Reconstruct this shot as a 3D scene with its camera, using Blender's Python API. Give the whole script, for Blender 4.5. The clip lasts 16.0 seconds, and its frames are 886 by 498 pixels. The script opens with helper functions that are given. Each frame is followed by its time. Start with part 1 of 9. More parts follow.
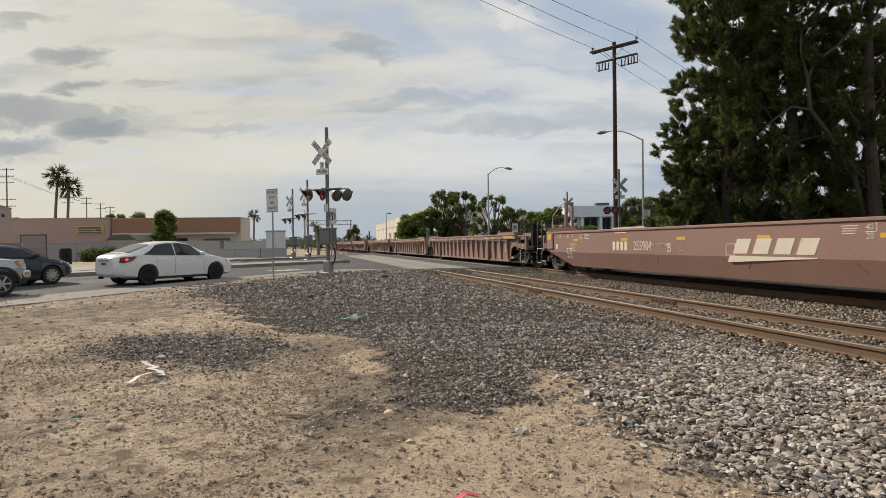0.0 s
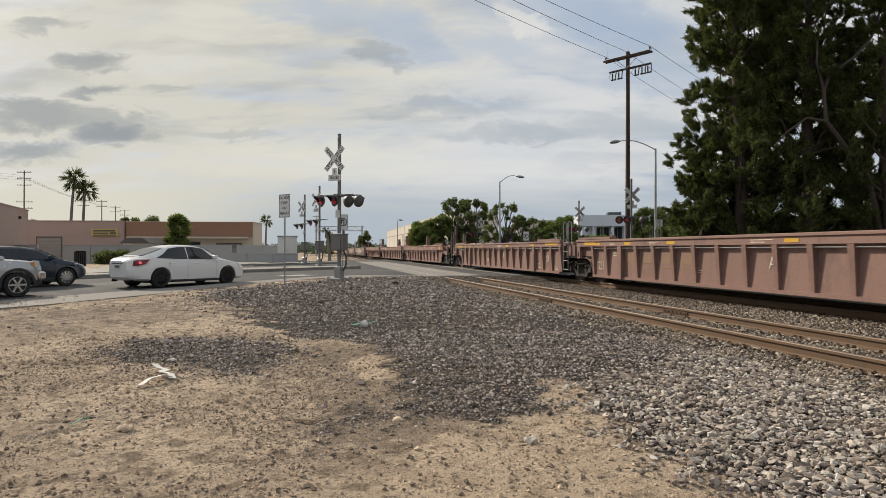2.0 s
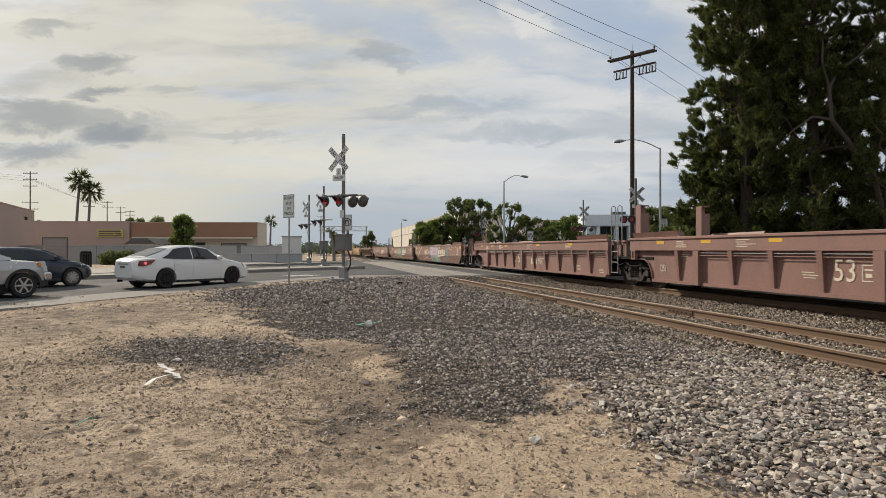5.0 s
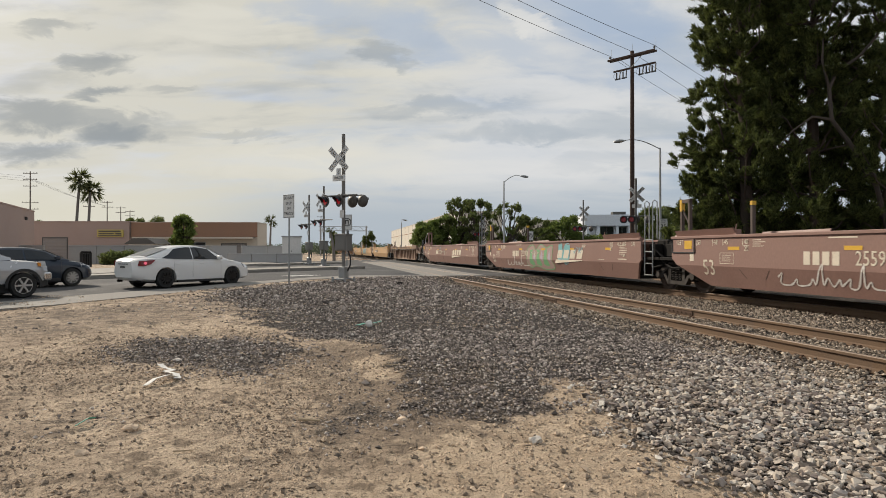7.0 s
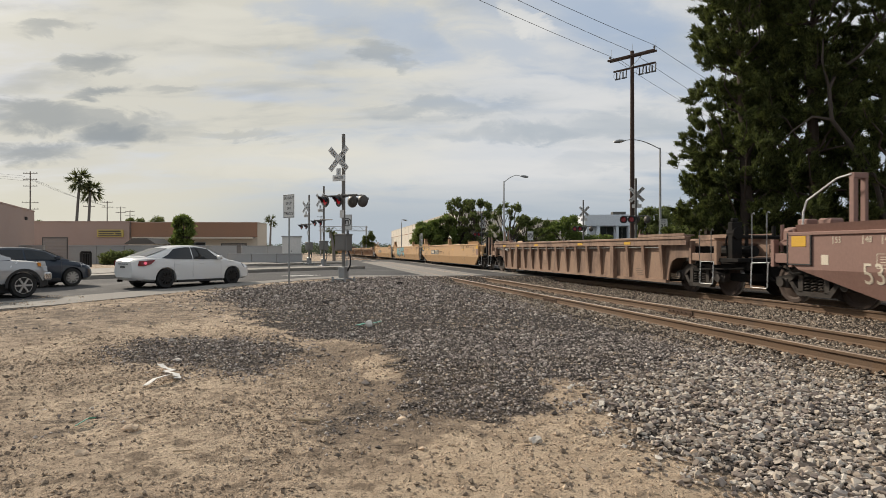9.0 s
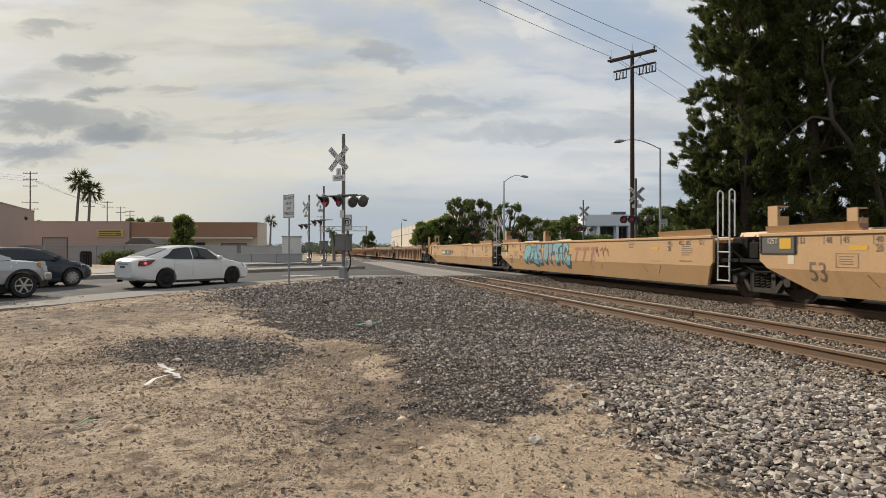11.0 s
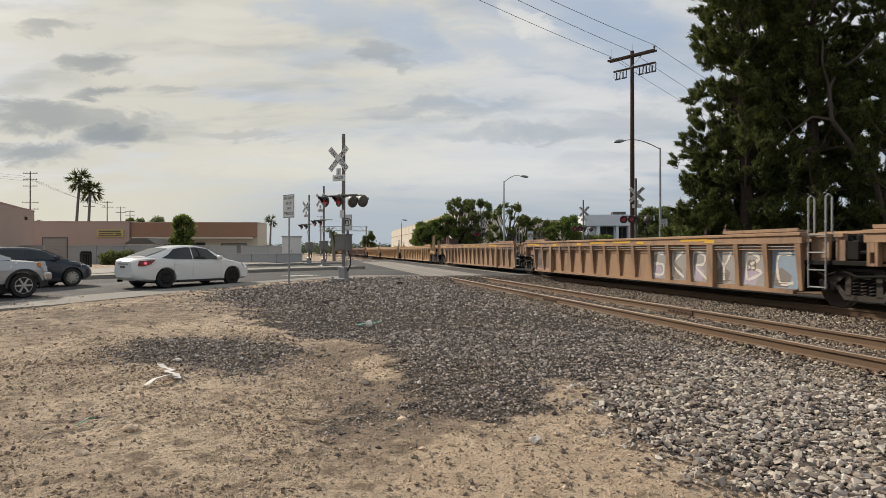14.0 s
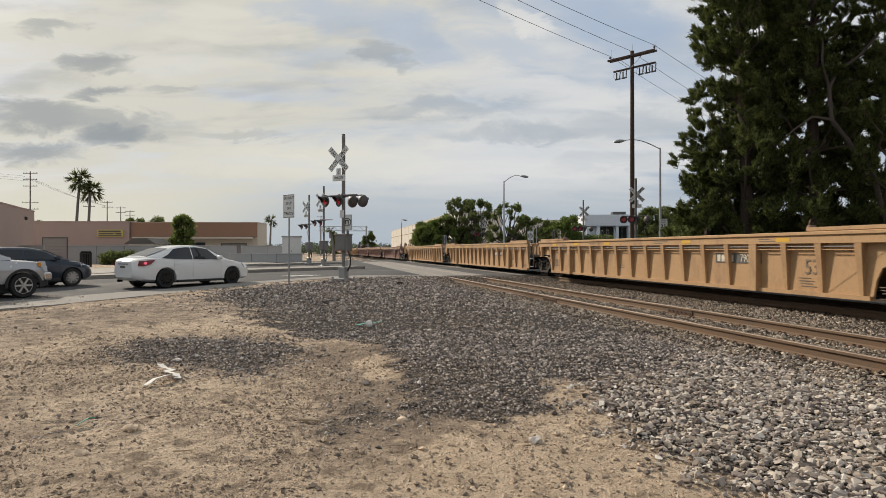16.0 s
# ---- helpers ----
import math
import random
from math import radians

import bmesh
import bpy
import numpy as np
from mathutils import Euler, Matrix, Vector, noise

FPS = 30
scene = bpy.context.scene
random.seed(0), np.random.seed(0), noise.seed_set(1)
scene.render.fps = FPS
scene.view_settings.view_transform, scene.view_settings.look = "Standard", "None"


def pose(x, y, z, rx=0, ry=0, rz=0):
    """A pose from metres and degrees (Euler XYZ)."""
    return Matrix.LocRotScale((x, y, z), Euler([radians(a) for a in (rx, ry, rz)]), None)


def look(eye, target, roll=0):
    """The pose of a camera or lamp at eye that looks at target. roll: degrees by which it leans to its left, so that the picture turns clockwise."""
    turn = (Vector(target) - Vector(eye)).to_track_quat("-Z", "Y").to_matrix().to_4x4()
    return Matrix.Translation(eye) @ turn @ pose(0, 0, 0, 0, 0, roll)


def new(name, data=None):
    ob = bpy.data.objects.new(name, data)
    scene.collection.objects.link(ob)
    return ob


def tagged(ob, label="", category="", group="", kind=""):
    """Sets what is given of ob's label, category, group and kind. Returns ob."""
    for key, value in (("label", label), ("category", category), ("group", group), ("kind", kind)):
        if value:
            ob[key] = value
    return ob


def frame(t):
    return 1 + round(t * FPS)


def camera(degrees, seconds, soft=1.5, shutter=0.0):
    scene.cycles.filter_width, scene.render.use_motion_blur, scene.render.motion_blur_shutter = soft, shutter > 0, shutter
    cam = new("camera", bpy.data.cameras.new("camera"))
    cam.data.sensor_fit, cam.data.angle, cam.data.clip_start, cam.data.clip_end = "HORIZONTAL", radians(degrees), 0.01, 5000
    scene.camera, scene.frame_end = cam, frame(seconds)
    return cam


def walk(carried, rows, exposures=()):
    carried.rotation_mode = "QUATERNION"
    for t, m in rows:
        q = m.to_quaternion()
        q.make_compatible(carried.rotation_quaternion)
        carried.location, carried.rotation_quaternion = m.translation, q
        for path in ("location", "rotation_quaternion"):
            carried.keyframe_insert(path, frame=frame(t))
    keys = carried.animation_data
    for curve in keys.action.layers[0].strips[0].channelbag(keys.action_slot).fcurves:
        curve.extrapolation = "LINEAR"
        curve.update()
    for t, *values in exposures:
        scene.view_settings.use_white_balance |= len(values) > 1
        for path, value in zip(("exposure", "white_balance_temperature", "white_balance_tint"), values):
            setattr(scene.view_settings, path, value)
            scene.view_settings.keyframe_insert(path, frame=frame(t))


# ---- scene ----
cam = camera(72, 16.0, 0.5, 0.05)
EYE = (0.0, 0.0, 1.5)
TURNS = [(0.0, -0.583, -1.406, -0.679), (0.5, -0.447, -1.407, -0.408), (1.0, -0.307, -1.393, -0.096),
         (1.5, -0.078, -0.915, 0.071), (2.0, 0.11, -0.395, 0.10), (2.5, 0.108, -0.051, 0.014),
         (3.0, 0.104, 0.0, 0.0), (3.5, 0.104, 0.0, 0.0), (16.0, 0.104, 0.0, 0.0)]
walk(cam, [(t, pose(*EYE, 90, 0, yaw) @ pose(0, 0, 0, pitch) @ pose(0, 0, 0, 0, 0, roll)) for t, pitch, yaw, roll in TURNS])

# ---- sky, sun, exposure ----
SUN_BEARING, SUN_HEIGHT = -47.0, 31.0   # degrees right of the view axis, above the horizon
scene.view_settings.exposure = 0.0
sun_way = Vector((math.sin(radians(SUN_BEARING)) * math.cos(radians(SUN_HEIGHT)),
                  math.cos(radians(SUN_BEARING)) * math.cos(radians(SUN_HEIGHT)), math.sin(radians(SUN_HEIGHT))))


class Nodes:
    """Short-hand for building node trees."""

    def __init__(self, tree):
        self.tree = tree

    def add(self, kind, **values):
        n = self.tree.nodes.new(kind)
        for k, v in values.items():
            setattr(n, k, v)
        return n

    def join(self, a, b):
        self.tree.links.new(a, b)

    def put(self, socket, v):
        if isinstance(v, bpy.types.NodeSocket):
            self.tree.links.new(v, socket)
        else:
            socket.default_value = v

    def math(self, op, a, b=0.0, clamp=False):
        n = self.add("ShaderNodeMath", operation=op, use_clamp=clamp)
        self.put(n.inputs[0], a), self.put(n.inputs[1], b)
        return n.outputs[0]

    def mix(self, fac, a, b, blend="MIX"):
        n = self.add("ShaderNodeMix", data_type="RGBA", blend_type=blend)
        self.put(n.inputs[0], fac), self.put(n.inputs[6], a), self.put(n.inputs[7], b)
        return n.outputs[2]

    def noise(self, vec, scale, detail=4.0, rough=0.55, warp=0.0):
        n = self.add("ShaderNodeTexNoise")
        n.inputs["Scale"].default_value, n.inputs["Detail"].default_value = scale, detail
        n.inputs["Roughness"].default_value, n.inputs["Distortion"].default_value = rough, warp
        self.join(vec, n.inputs["Vector"])
        return n.outputs["Fac"]

    def span(self, v, a, b, c=0.0, d=1.0):
        n = self.add("ShaderNodeMapRange", interpolation_type="SMOOTHSTEP")
        self.put(n.inputs[0], v)
        for i, q in enumerate((a, b, c, d)):
            self.put(n.inputs[1 + i], q)
        return n.outputs[0]


def rgb(r, g, b):
    return (r, g, b, 1.0)


def build_sky():
    world = bpy.data.worlds.new("sky")
    scene.world, world.use_nodes = world, True
    w = Nodes(world.node_tree)
    w.tree.nodes.clear()
    sky = w.add("ShaderNodeTexSky", sky_type="NISHITA", sun_disc=False, sun_elevation=radians(SUN_HEIGHT),
                sun_rotation=radians(SUN_BEARING))
    sky.air_density, sky.dust_density = 1.0, 2.0
    way = w.add("ShaderNodeTexCoord").outputs["Generated"]
    xyz = w.add("ShaderNodeSeparateXYZ")
    w.join(way, xyz.inputs[0])
    x, y, z = xyz.outputs
    up = w.math("ADD", w.math("MAXIMUM", z, 0.0), 0.16)
    flat = w.add("ShaderNodeCombineXYZ")
    w.put(flat.inputs[0], w.math("DIVIDE", x, up)), w.put(flat.inputs[1], w.math("DIVIDE", y, up))
    # streaked layers, stretched across the view
    lay = w.add("ShaderNodeMapping")
    lay.inputs["Rotation"].default_value = (0, 0, radians(14))
    lay.inputs["Scale"].default_value = (0.55, 1.15, 1.0)
    w.join(flat.outputs[0], lay.inputs["Vector"])
    wide = w.noise(lay.outputs[0], 1.3, 3.0, 0.5, 0.3)
    fine = w.noise(lay.outputs[0], 3.6, 8.0, 0.55, 0.35)
    puff = w.noise(lay.outputs[0], 3.0, 7.0, 0.55, 0.25)
    sheet = w.math("ADD", w.math("MULTIPLY", wide, 0.6), w.math("MULTIPLY", fine, 0.4))
    cover = w.span(sheet, 0.34, 0.56)
    # cloud banks ahead, placed by tangent of bearing and of height
    ahead = w.math("MAXIMUM", y, 0.2)
    front = w.span(y, 0.25, 0.5)
    tx, tz = w.math("DIVIDE", x, ahead), w.math("DIVIDE", z, ahead)
    plane = w.add("ShaderNodeCombineXYZ")
    w.put(plane.inputs[0], tx), w.put(plane.inputs[1], w.math("MULTIPLY", tz, 2.6))
    drift_a, drift_b = w.noise(plane.outputs[0], 5.0, 7.0, 0.6, 0.2), w.noise(plane.outputs[0], 9.0, 6.0, 0.6, 0.6)
    tx = w.math("ADD", tx, w.math("MULTIPLY", w.math("SUBTRACT", drift_a, 0.5), 0.26))
    tz = w.math("ADD", tz, w.math("MULTIPLY", w.math("SUBTRACT", drift_b, 0.5), 0.085))

    def banks(rows):
        """Soft-edged banks: bearing, height, half width, half height, tilt, weight."""
        total = None
        for a, b, wide, tall, tilt, much in rows:
            dx = w.math("SUBTRACT", tx, a)
            dz = w.math("SUBTRACT", w.math("SUBTRACT", tz, b), w.math("MULTIPLY", dx, tilt))
            dx, dz = w.math("DIVIDE", dx, wide), w.math("DIVIDE", dz, tall)
            r2 = w.math("ADD", w.math("MULTIPLY", dx, dx), w.math("MULTIPLY", dz, dz))
            one = w.math("MULTIPLY", w.span(r2, 0.0, 1.5, 1.0, 0.0), much)
            total = one if total is None else w.math("MAXIMUM", total, one)
        return w.math("MULTIPLY", total, front)
    # glow of the veiled sun
    dot = w.add("ShaderNodeVectorMath", operation="DOT_PRODUCT")
    w.join(way, dot.inputs[0])
    dot.inputs[1].default_value = sun_way
    near = w.span(dot.outputs["Value"], 0.45, 1.0)
    near = w.math("POWER", near, 1.5)
    blue = w.mix(1.0, sky.outputs[0], rgb(0.09, 0.09, 0.10), "MULTIPLY")
    blue = w.mix(0.72, blue, rgb(0.45, 0.53, 0.63))
    cloud = w.mix(w.span(near, 0.0, 0.6), rgb(0.68, 0.69, 0.69), rgb(0.69, 0.665, 0.575))
    grey = w.mix(near, rgb(0.39, 0.45, 0.51), rgb(0.29, 0.315, 0.33))
    col = w.mix(w.math("MULTIPLY", cover, 0.92), blue, cloud)
    dark = w.math("MULTIPLY", w.span(puff, 0.475, 0.66), w.span(z, 0.10, 0.2))
    col = w.mix(w.math("MULTIPLY", dark, w.math("SUBTRACT", 0.88, w.math("MULTIPLY", front, 0.52))), col, grey)
    gaps = banks(((-0.17, 0.39, 0.11, 0.035, 0, 0.6), (-0.06, 0.355, 0.10, 0.045, -0.3, 0.65), (-0.28, 0.395, 0.07, 0.02, 0, 0.4), (0.28, 0.375, 0.14, 0.05, -0.2, 0.8),
                  (0.34, 0.30, 0.09, 0.045, -0.3, 0.6), (0.09, 0.335, 0.10, 0.03, -0.2, 0.45), (-0.22, 0.318, 0.11, 0.018, 0, 0.35)))
    col = w.mix(gaps, col, w.mix(0.55, blue, rgb(0.40, 0.50, 0.65)))
    pale = banks(((-0.36, 0.365, 0.14, 0.03, 0, 0.5), (-0.42, 0.31, 0.15, 0.025, 0, 0.45), (-0.02, 0.29, 0.14, 0.022, 0, 0.4), (0.13, 0.375, 0.05, 0.022, -0.5, 0.8), (0.11, 0.27, 0.15, 0.02, -0.1, 0.5),
                  (-0.03, 0.145, 0.45, 0.045, 0, 0.75), (-0.22, 0.153, 0.13, 0.008, 0, 0.8), (-0.67, 0.39, 0.07, 0.02, 0, 0.6), (0.25, 0.25, 0.13, 0.02, 0, 0.45)))
    col = w.mix(pale, col, w.mix(w.span(near, 0.0, 0.45), rgb(0.75, 0.75, 0.745), rgb(0.78, 0.755, 0.67)))
    heavy = banks(((-0.64, 0.366, 0.06, 0.014, 0, 0.5), (-0.578, 0.306, 0.065, 0.014, 0, 0.75), (-0.578, 0.262, 0.06, 0.014, 0, 0.8), (-0.657, 0.22, 0.13, 0.024, -0.05, 0.8), (-0.537, 0.188, 0.075, 0.022, 0, 1.0),
                   (-0.55, 0.214, 0.09, 0.013, 0, 0.6), (-0.68, 0.162, 0.09, 0.022, 0, 0.85), (-0.45, 0.267, 0.05, 0.01, 0, 0.45), (-0.10, 0.322, 0.06, 0.017, -0.35, 0.7), (0.0, 0.23, 0.13, 0.015, 0, 0.6),
                   (0.163, 0.193, 0.17, 0.018, 0.05, 0.6), (0.30, 0.207, 0.12, 0.022, 0, 0.5), (-0.33, 0.188, 0.11, 0.01, 0, 0.35), (0.29, 0.142, 0.15, 0.014, 0, 0.3)))
    col = w.mix(w.math("MULTIPLY", heavy, 0.9), col, grey)
    # haze bank low over the horizon, bluish away from the sun
    bank = w.mix(w.span(near, 0.3, 0.75), rgb(0.43, 0.49, 0.55), rgb(0.73, 0.70, 0.585))
    col = w.mix(w.math("MULTIPLY", w.span(z, 0.045, 0.13, 1.0, 0.0), 0.9), col, bank)
    hot = w.math("MULTIPLY", w.span(dot.outputs["Value"], 0.92, 1.0), 1.0)
    col = w.mix(1.0, col, w.mix(hot, rgb(1, 1, 1), rgb(1.12, 1.11, 1.08)), "MULTIPLY")
    back = w.add("ShaderNodeBackground")
    w.join(col, back.inputs["Color"])
    back.inputs["Strength"].default_value = 0.98
    out = w.add("ShaderNodeOutputWorld")
    w.join(back.outputs[0], out.inputs["Surface"])


build_sky()
lamp = new("sun", bpy.data.lights.new("sun", "SUN"))
lamp.data.energy, lamp.data.angle, lamp.data.color = 4.3, radians(5), (1.0, 0.88, 0.73)
lamp.matrix_world = look(sun_way * 100, (0, 0, 0))


# ---- materials ----
def mat(name, col, rough=0.7, metal=0.0, var=0.25, scale=2.0, fine=40.0, bump=0.1, patch=None, patch_at=(0.55, 0.7),
        patch_scale=1.5, tint=0.0, streak=1.0, island=0.0, emit=None, power=0.0, grain=0.55, spec=0.5):
    """A surface with variation at two scales, optional patches of a second colour, and a little relief."""
    m = bpy.data.materials.new(name)
    m.use_nodes = True
    w = Nodes(m.node_tree)
    p = w.tree.nodes["Principled BSDF"]
    co = w.add("ShaderNodeTexCoord").outputs["Object"]
    if streak != 1.0:
        mp = w.add("ShaderNodeMapping")
        mp.inputs["Scale"].default_value = (1.0, 1.0, streak)
        w.join(co, mp.inputs["Vector"])
        co = mp.outputs[0]
    big, small = w.noise(co, scale, 5.0, 0.6), w.noise(co, fine, 4.0, 0.6)
    c = w.mix(big, rgb(*[v * (1 - var) for v in col]), rgb(*[min(1, v * (1 + var)) for v in col]))
    c = w.mix(grain, c, w.mix(small, rgb(0.55, 0.55, 0.55), rgb(1.45, 1.45, 1.45)), "MULTIPLY")
    if patch:
        spot = w.span(w.noise(co, patch_scale, 8.0, 0.65, 0.4), *patch_at)
        c = w.mix(w.math("MULTIPLY", spot, 0.85), c, rgb(*patch))
    if tint:
        r = w.add("ShaderNodeObjectInfo").outputs["Random"]
        c = w.mix(1.0, c, w.mix(r, rgb(*[1 - tint] * 3), rgb(*[1 + tint] * 3)), "MULTIPLY")
    if island:
        r = w.add("ShaderNodeNewGeometry").outputs["Random Per Island"]
        c = w.mix(1.0, c, w.mix(r, rgb(1 - island, 1 - island, 1 - island), rgb(1 + island, 1 + 0.96 * island, 1 + 0.9 * island)), "MULTIPLY")
    w.join(c, p.inputs["Base Color"])
    w.put(p.inputs["Roughness"], w.span(big, 0.2, 0.8, max(0.02, rough - 0.12), min(1.0, rough + 0.1)))
    p.inputs["Metallic"].default_value, p.inputs["Specular IOR Level"].default_value = metal, spec
    if bump:
        b = w.add("ShaderNodeBump")
        b.inputs["Strength"].default_value, b.inputs["Distance"].default_value = bump, 0.02
        w.join(small, b.inputs["Height"])
        w.join(b.outputs[0], p.inputs["Normal"])
    if emit:
        p.inputs["Emission Color"].default_value, p.inputs["Emission Strength"].default_value = rgb(*emit), power
    return m


def glass(name, col, rough=0.05):
    m = bpy.data.materials.new(name)
    m.use_nodes = True
    p = m.node_tree.nodes["Principled BSDF"]
    p.inputs["Base Color"].default_value, p.inputs["Roughness"].default_value = rgb(*col), rough
    p.inputs["Specular IOR Level"].default_value = 0.6
    return m


def stone_mat(name, stops):
    """Broken stone of mixed kinds: each piece takes its own colour from the range."""
    m = bpy.data.materials.new(name)
    m.use_nodes = True
    w = Nodes(m.node_tree)
    p = w.tree.nodes["Principled BSDF"]
    co = w.add("ShaderNodeTexCoord").outputs["Object"]
    kinds = w.add("ShaderNodeValToRGB")
    ramp = kinds.color_ramp
    ramp.elements[0].position, ramp.elements[0].color = stops[0][0], rgb(*stops[0][1])
    ramp.elements[1].position, ramp.elements[1].color = stops[-1][0], rgb(*stops[-1][1])
    for at, col in stops[1:-1]:
        ramp.elements.new(at).color = rgb(*col)
    w.join(w.add("ShaderNodeNewGeometry").outputs["Random Per Island"], kinds.inputs[0])
    dust, small = w.noise(co, 1.1, 4.0, 0.6), w.noise(co, 70.0, 4.0, 0.65)
    c = w.mix(0.7, kinds.outputs[0], w.mix(small, rgb(0.55, 0.54, 0.53), rgb(1.4, 1.4, 1.4)), "MULTIPLY")
    c = w.mix(w.math("MULTIPLY", w.span(dust, 0.45, 0.75), 0.35), c, rgb(0.30, 0.235, 0.17))
    w.join(c, p.inputs["Base Color"])
    p.inputs["Roughness"].default_value, p.inputs["Specular IOR Level"].default_value = 0.88, 0.35
    b = w.add("ShaderNodeBump")
    b.inputs["Strength"].default_value, b.inputs["Distance"].default_value = 0.3, 0.01
    w.join(small, b.inputs["Height"])
    w.join(b.outputs[0], p.inputs["Normal"])
    return m


def leaf_mat(name, col, glow, island):
    """Foliage: a dull reflecting face and some light passing through each leaf."""
    m = bpy.data.materials.new(name)
    m.use_nodes = True
    w = Nodes(m.node_tree)
    p = w.tree.nodes["Principled BSDF"]
    co = w.add("ShaderNodeTexCoord").outputs["Object"]
    r = w.add("ShaderNodeNewGeometry").outputs["Random Per Island"]
    shade = w.mix(r, rgb(1 - island, 1 - island, 1 - island), rgb(1 + island, 1 + island, 1 + 0.7 * island))
    big = w.noise(co, 0.9, 4.0, 0.6)
    c = w.mix(1.0, w.mix(big, rgb(*[v * 0.7 for v in col]), rgb(col[0] * 1.4, col[1] * 1.3, col[2] * 1.2)), shade, "MULTIPLY")
    w.join(c, p.inputs["Base Color"])
    p.inputs["Roughness"].default_value, p.inputs["Specular IOR Level"].default_value = 0.7, 0.2
    through_leaf = w.add("ShaderNodeBsdfTranslucent")
    w.join(w.mix(1.0, rgb(*glow), shade, "MULTIPLY"), through_leaf.inputs["Color"])
    both = w.add("ShaderNodeMixShader")
    both.inputs[0].default_value = 0.35
    w.join(p.outputs[0], both.inputs[1])
    w.join(through_leaf.outputs[0], both.inputs[2])
    w.join(both.outputs[0], w.tree.nodes["Material Output"].inputs["Surface"])
    return m


def ground_material():
    """Sandy dirt that gives way to dark fine gravel where the gravel has been spread."""
    m = bpy.data.materials.new("dirt_and_gravel")
    m.use_nodes = True
    w = Nodes(m.node_tree)
    p = w.tree.nodes["Principled BSDF"]
    co = w.add("ShaderNodeTexCoord").outputs["Object"]
    at = w.add("ShaderNodeAttribute", attribute_name="gravel").outputs["Fac"]
    sand = w.add("ShaderNodeAttribute", attribute_name="sand").outputs["Fac"]
    earth = w.add("ShaderNodeAttribute", attribute_name="earth").outputs["Fac"]
    big, mid, small = w.noise(co, 0.55, 6.0, 0.6, 0.3), w.noise(co, 4.0, 6.0, 0.65), w.noise(co, 34.0, 6.0, 0.72)
    dirt = w.mix(w.span(big, 0.3, 0.7), rgb(0.365, 0.28, 0.205), rgb(0.62, 0.492, 0.36))
    dirt = w.mix(w.math("MULTIPLY", w.span(mid, 0.47, 0.65), 0.82), dirt, rgb(0.185, 0.14, 0.10))
    dirt = w.mix(w.math("MULTIPLY", w.span(small, 0.52, 0.64), 0.85), dirt, rgb(0.085, 0.07, 0.056))
    dirt = w.mix(w.math("MULTIPLY", w.span(small, 0.42, 0.30), 0.35), dirt, rgb(0.46, 0.38, 0.29))
    blot, grain = w.noise(co, 11.0, 6.0, 0.7, 0.4), w.noise(co, 110.0, 3.0, 0.7)
    dirt = w.mix(w.math("MULTIPLY", w.span(blot, 0.50, 0.62), 0.6), dirt, rgb(0.19, 0.145, 0.105))
    dirt = w.mix(0.6, dirt, w.mix(grain, rgb(0.35, 0.34, 0.33), rgb(1.55, 1.55, 1.55)), "MULTIPLY")
    # swept fine sand, with only faint crumbs
    fine = w.mix(w.span(mid, 0.35, 0.65), rgb(0.60, 0.475, 0.345), rgb(0.50, 0.385, 0.272))
    fine = w.mix(w.math("MULTIPLY", w.span(small, 0.52, 0.64), 0.75), fine, rgb(0.22, 0.165, 0.115))
    fine = w.mix(0.35, fine, w.mix(grain, rgb(0.5, 0.49, 0.48), rgb(1.45, 1.45, 1.45)), "MULTIPLY")
    dirt = w.mix(w.math("MULTIPLY", w.span(w.math("ADD", sand, w.math("MULTIPLY", w.math("SUBTRACT", blot, 0.5), 0.5)), 0.3, 0.7), 0.7), dirt, fine)
    # brown earth, crumbly and darker than the sand
    soil = w.mix(w.span(blot, 0.35, 0.65), rgb(0.29, 0.225, 0.165), rgb(0.165, 0.125, 0.092))
    soil = w.mix(0.5, soil, w.mix(grain, rgb(0.4, 0.39, 0.38), rgb(1.5, 1.5, 1.5)), "MULTIPLY")
    dirt = w.mix(w.math("MULTIPLY", w.span(w.math("ADD", earth, w.math("MULTIPLY", w.math("SUBTRACT", mid, 0.5), 0.8)), 0.3, 0.75), 0.8), dirt, soil)
    cell = w.add("ShaderNodeTexVoronoi", feature="F1")
    cell.inputs["Scale"].default_value = 36.0
    w.join(co, cell.inputs["Vector"])
    # gravel cells, with the shade of gaps between stones put into the colour
    stone = w.mix(w.math("POWER", w.noise(cell.outputs["Color"], 3.0, 1.0), 1.6), rgb(0.055, 0.047, 0.042), rgb(0.27, 0.235, 0.208))
    stone = w.mix(w.span(cell.outputs["Distance"], 0.25, 0.6), stone, rgb(0.058, 0.050, 0.045))
    stone = w.mix(w.math("MULTIPLY", w.span(mid, 0.5, 0.7), 0.45), stone, rgb(0.12, 0.095, 0.075))
    stone = w.mix(w.math("MULTIPLY", w.math("MULTIPLY", earth, w.span(blot, 0.4, 0.6)), 0.8), stone, rgb(0.2, 0.155, 0.115))
    fac = w.span(w.math("ADD", at, w.math("MULTIPLY", w.math("SUBTRACT", mid, 0.5), 0.7)), 0.35, 0.65)
    w.join(w.mix(fac, dirt, stone), p.inputs["Base Color"])
    p.inputs["Roughness"].default_value = 0.95
    p.inputs["Specular IOR Level"].default_value = 0.2
    lump = w.math("ADD", w.math("MULTIPLY", small, 0.5), w.math("MULTIPLY", w.math("ADD", mid, blot), 0.6))
    lump = w.math("SUBTRACT", lump, w.math("MULTIPLY", w.math("MULTIPLY", cell.outputs["Distance"], fac), 0.8))
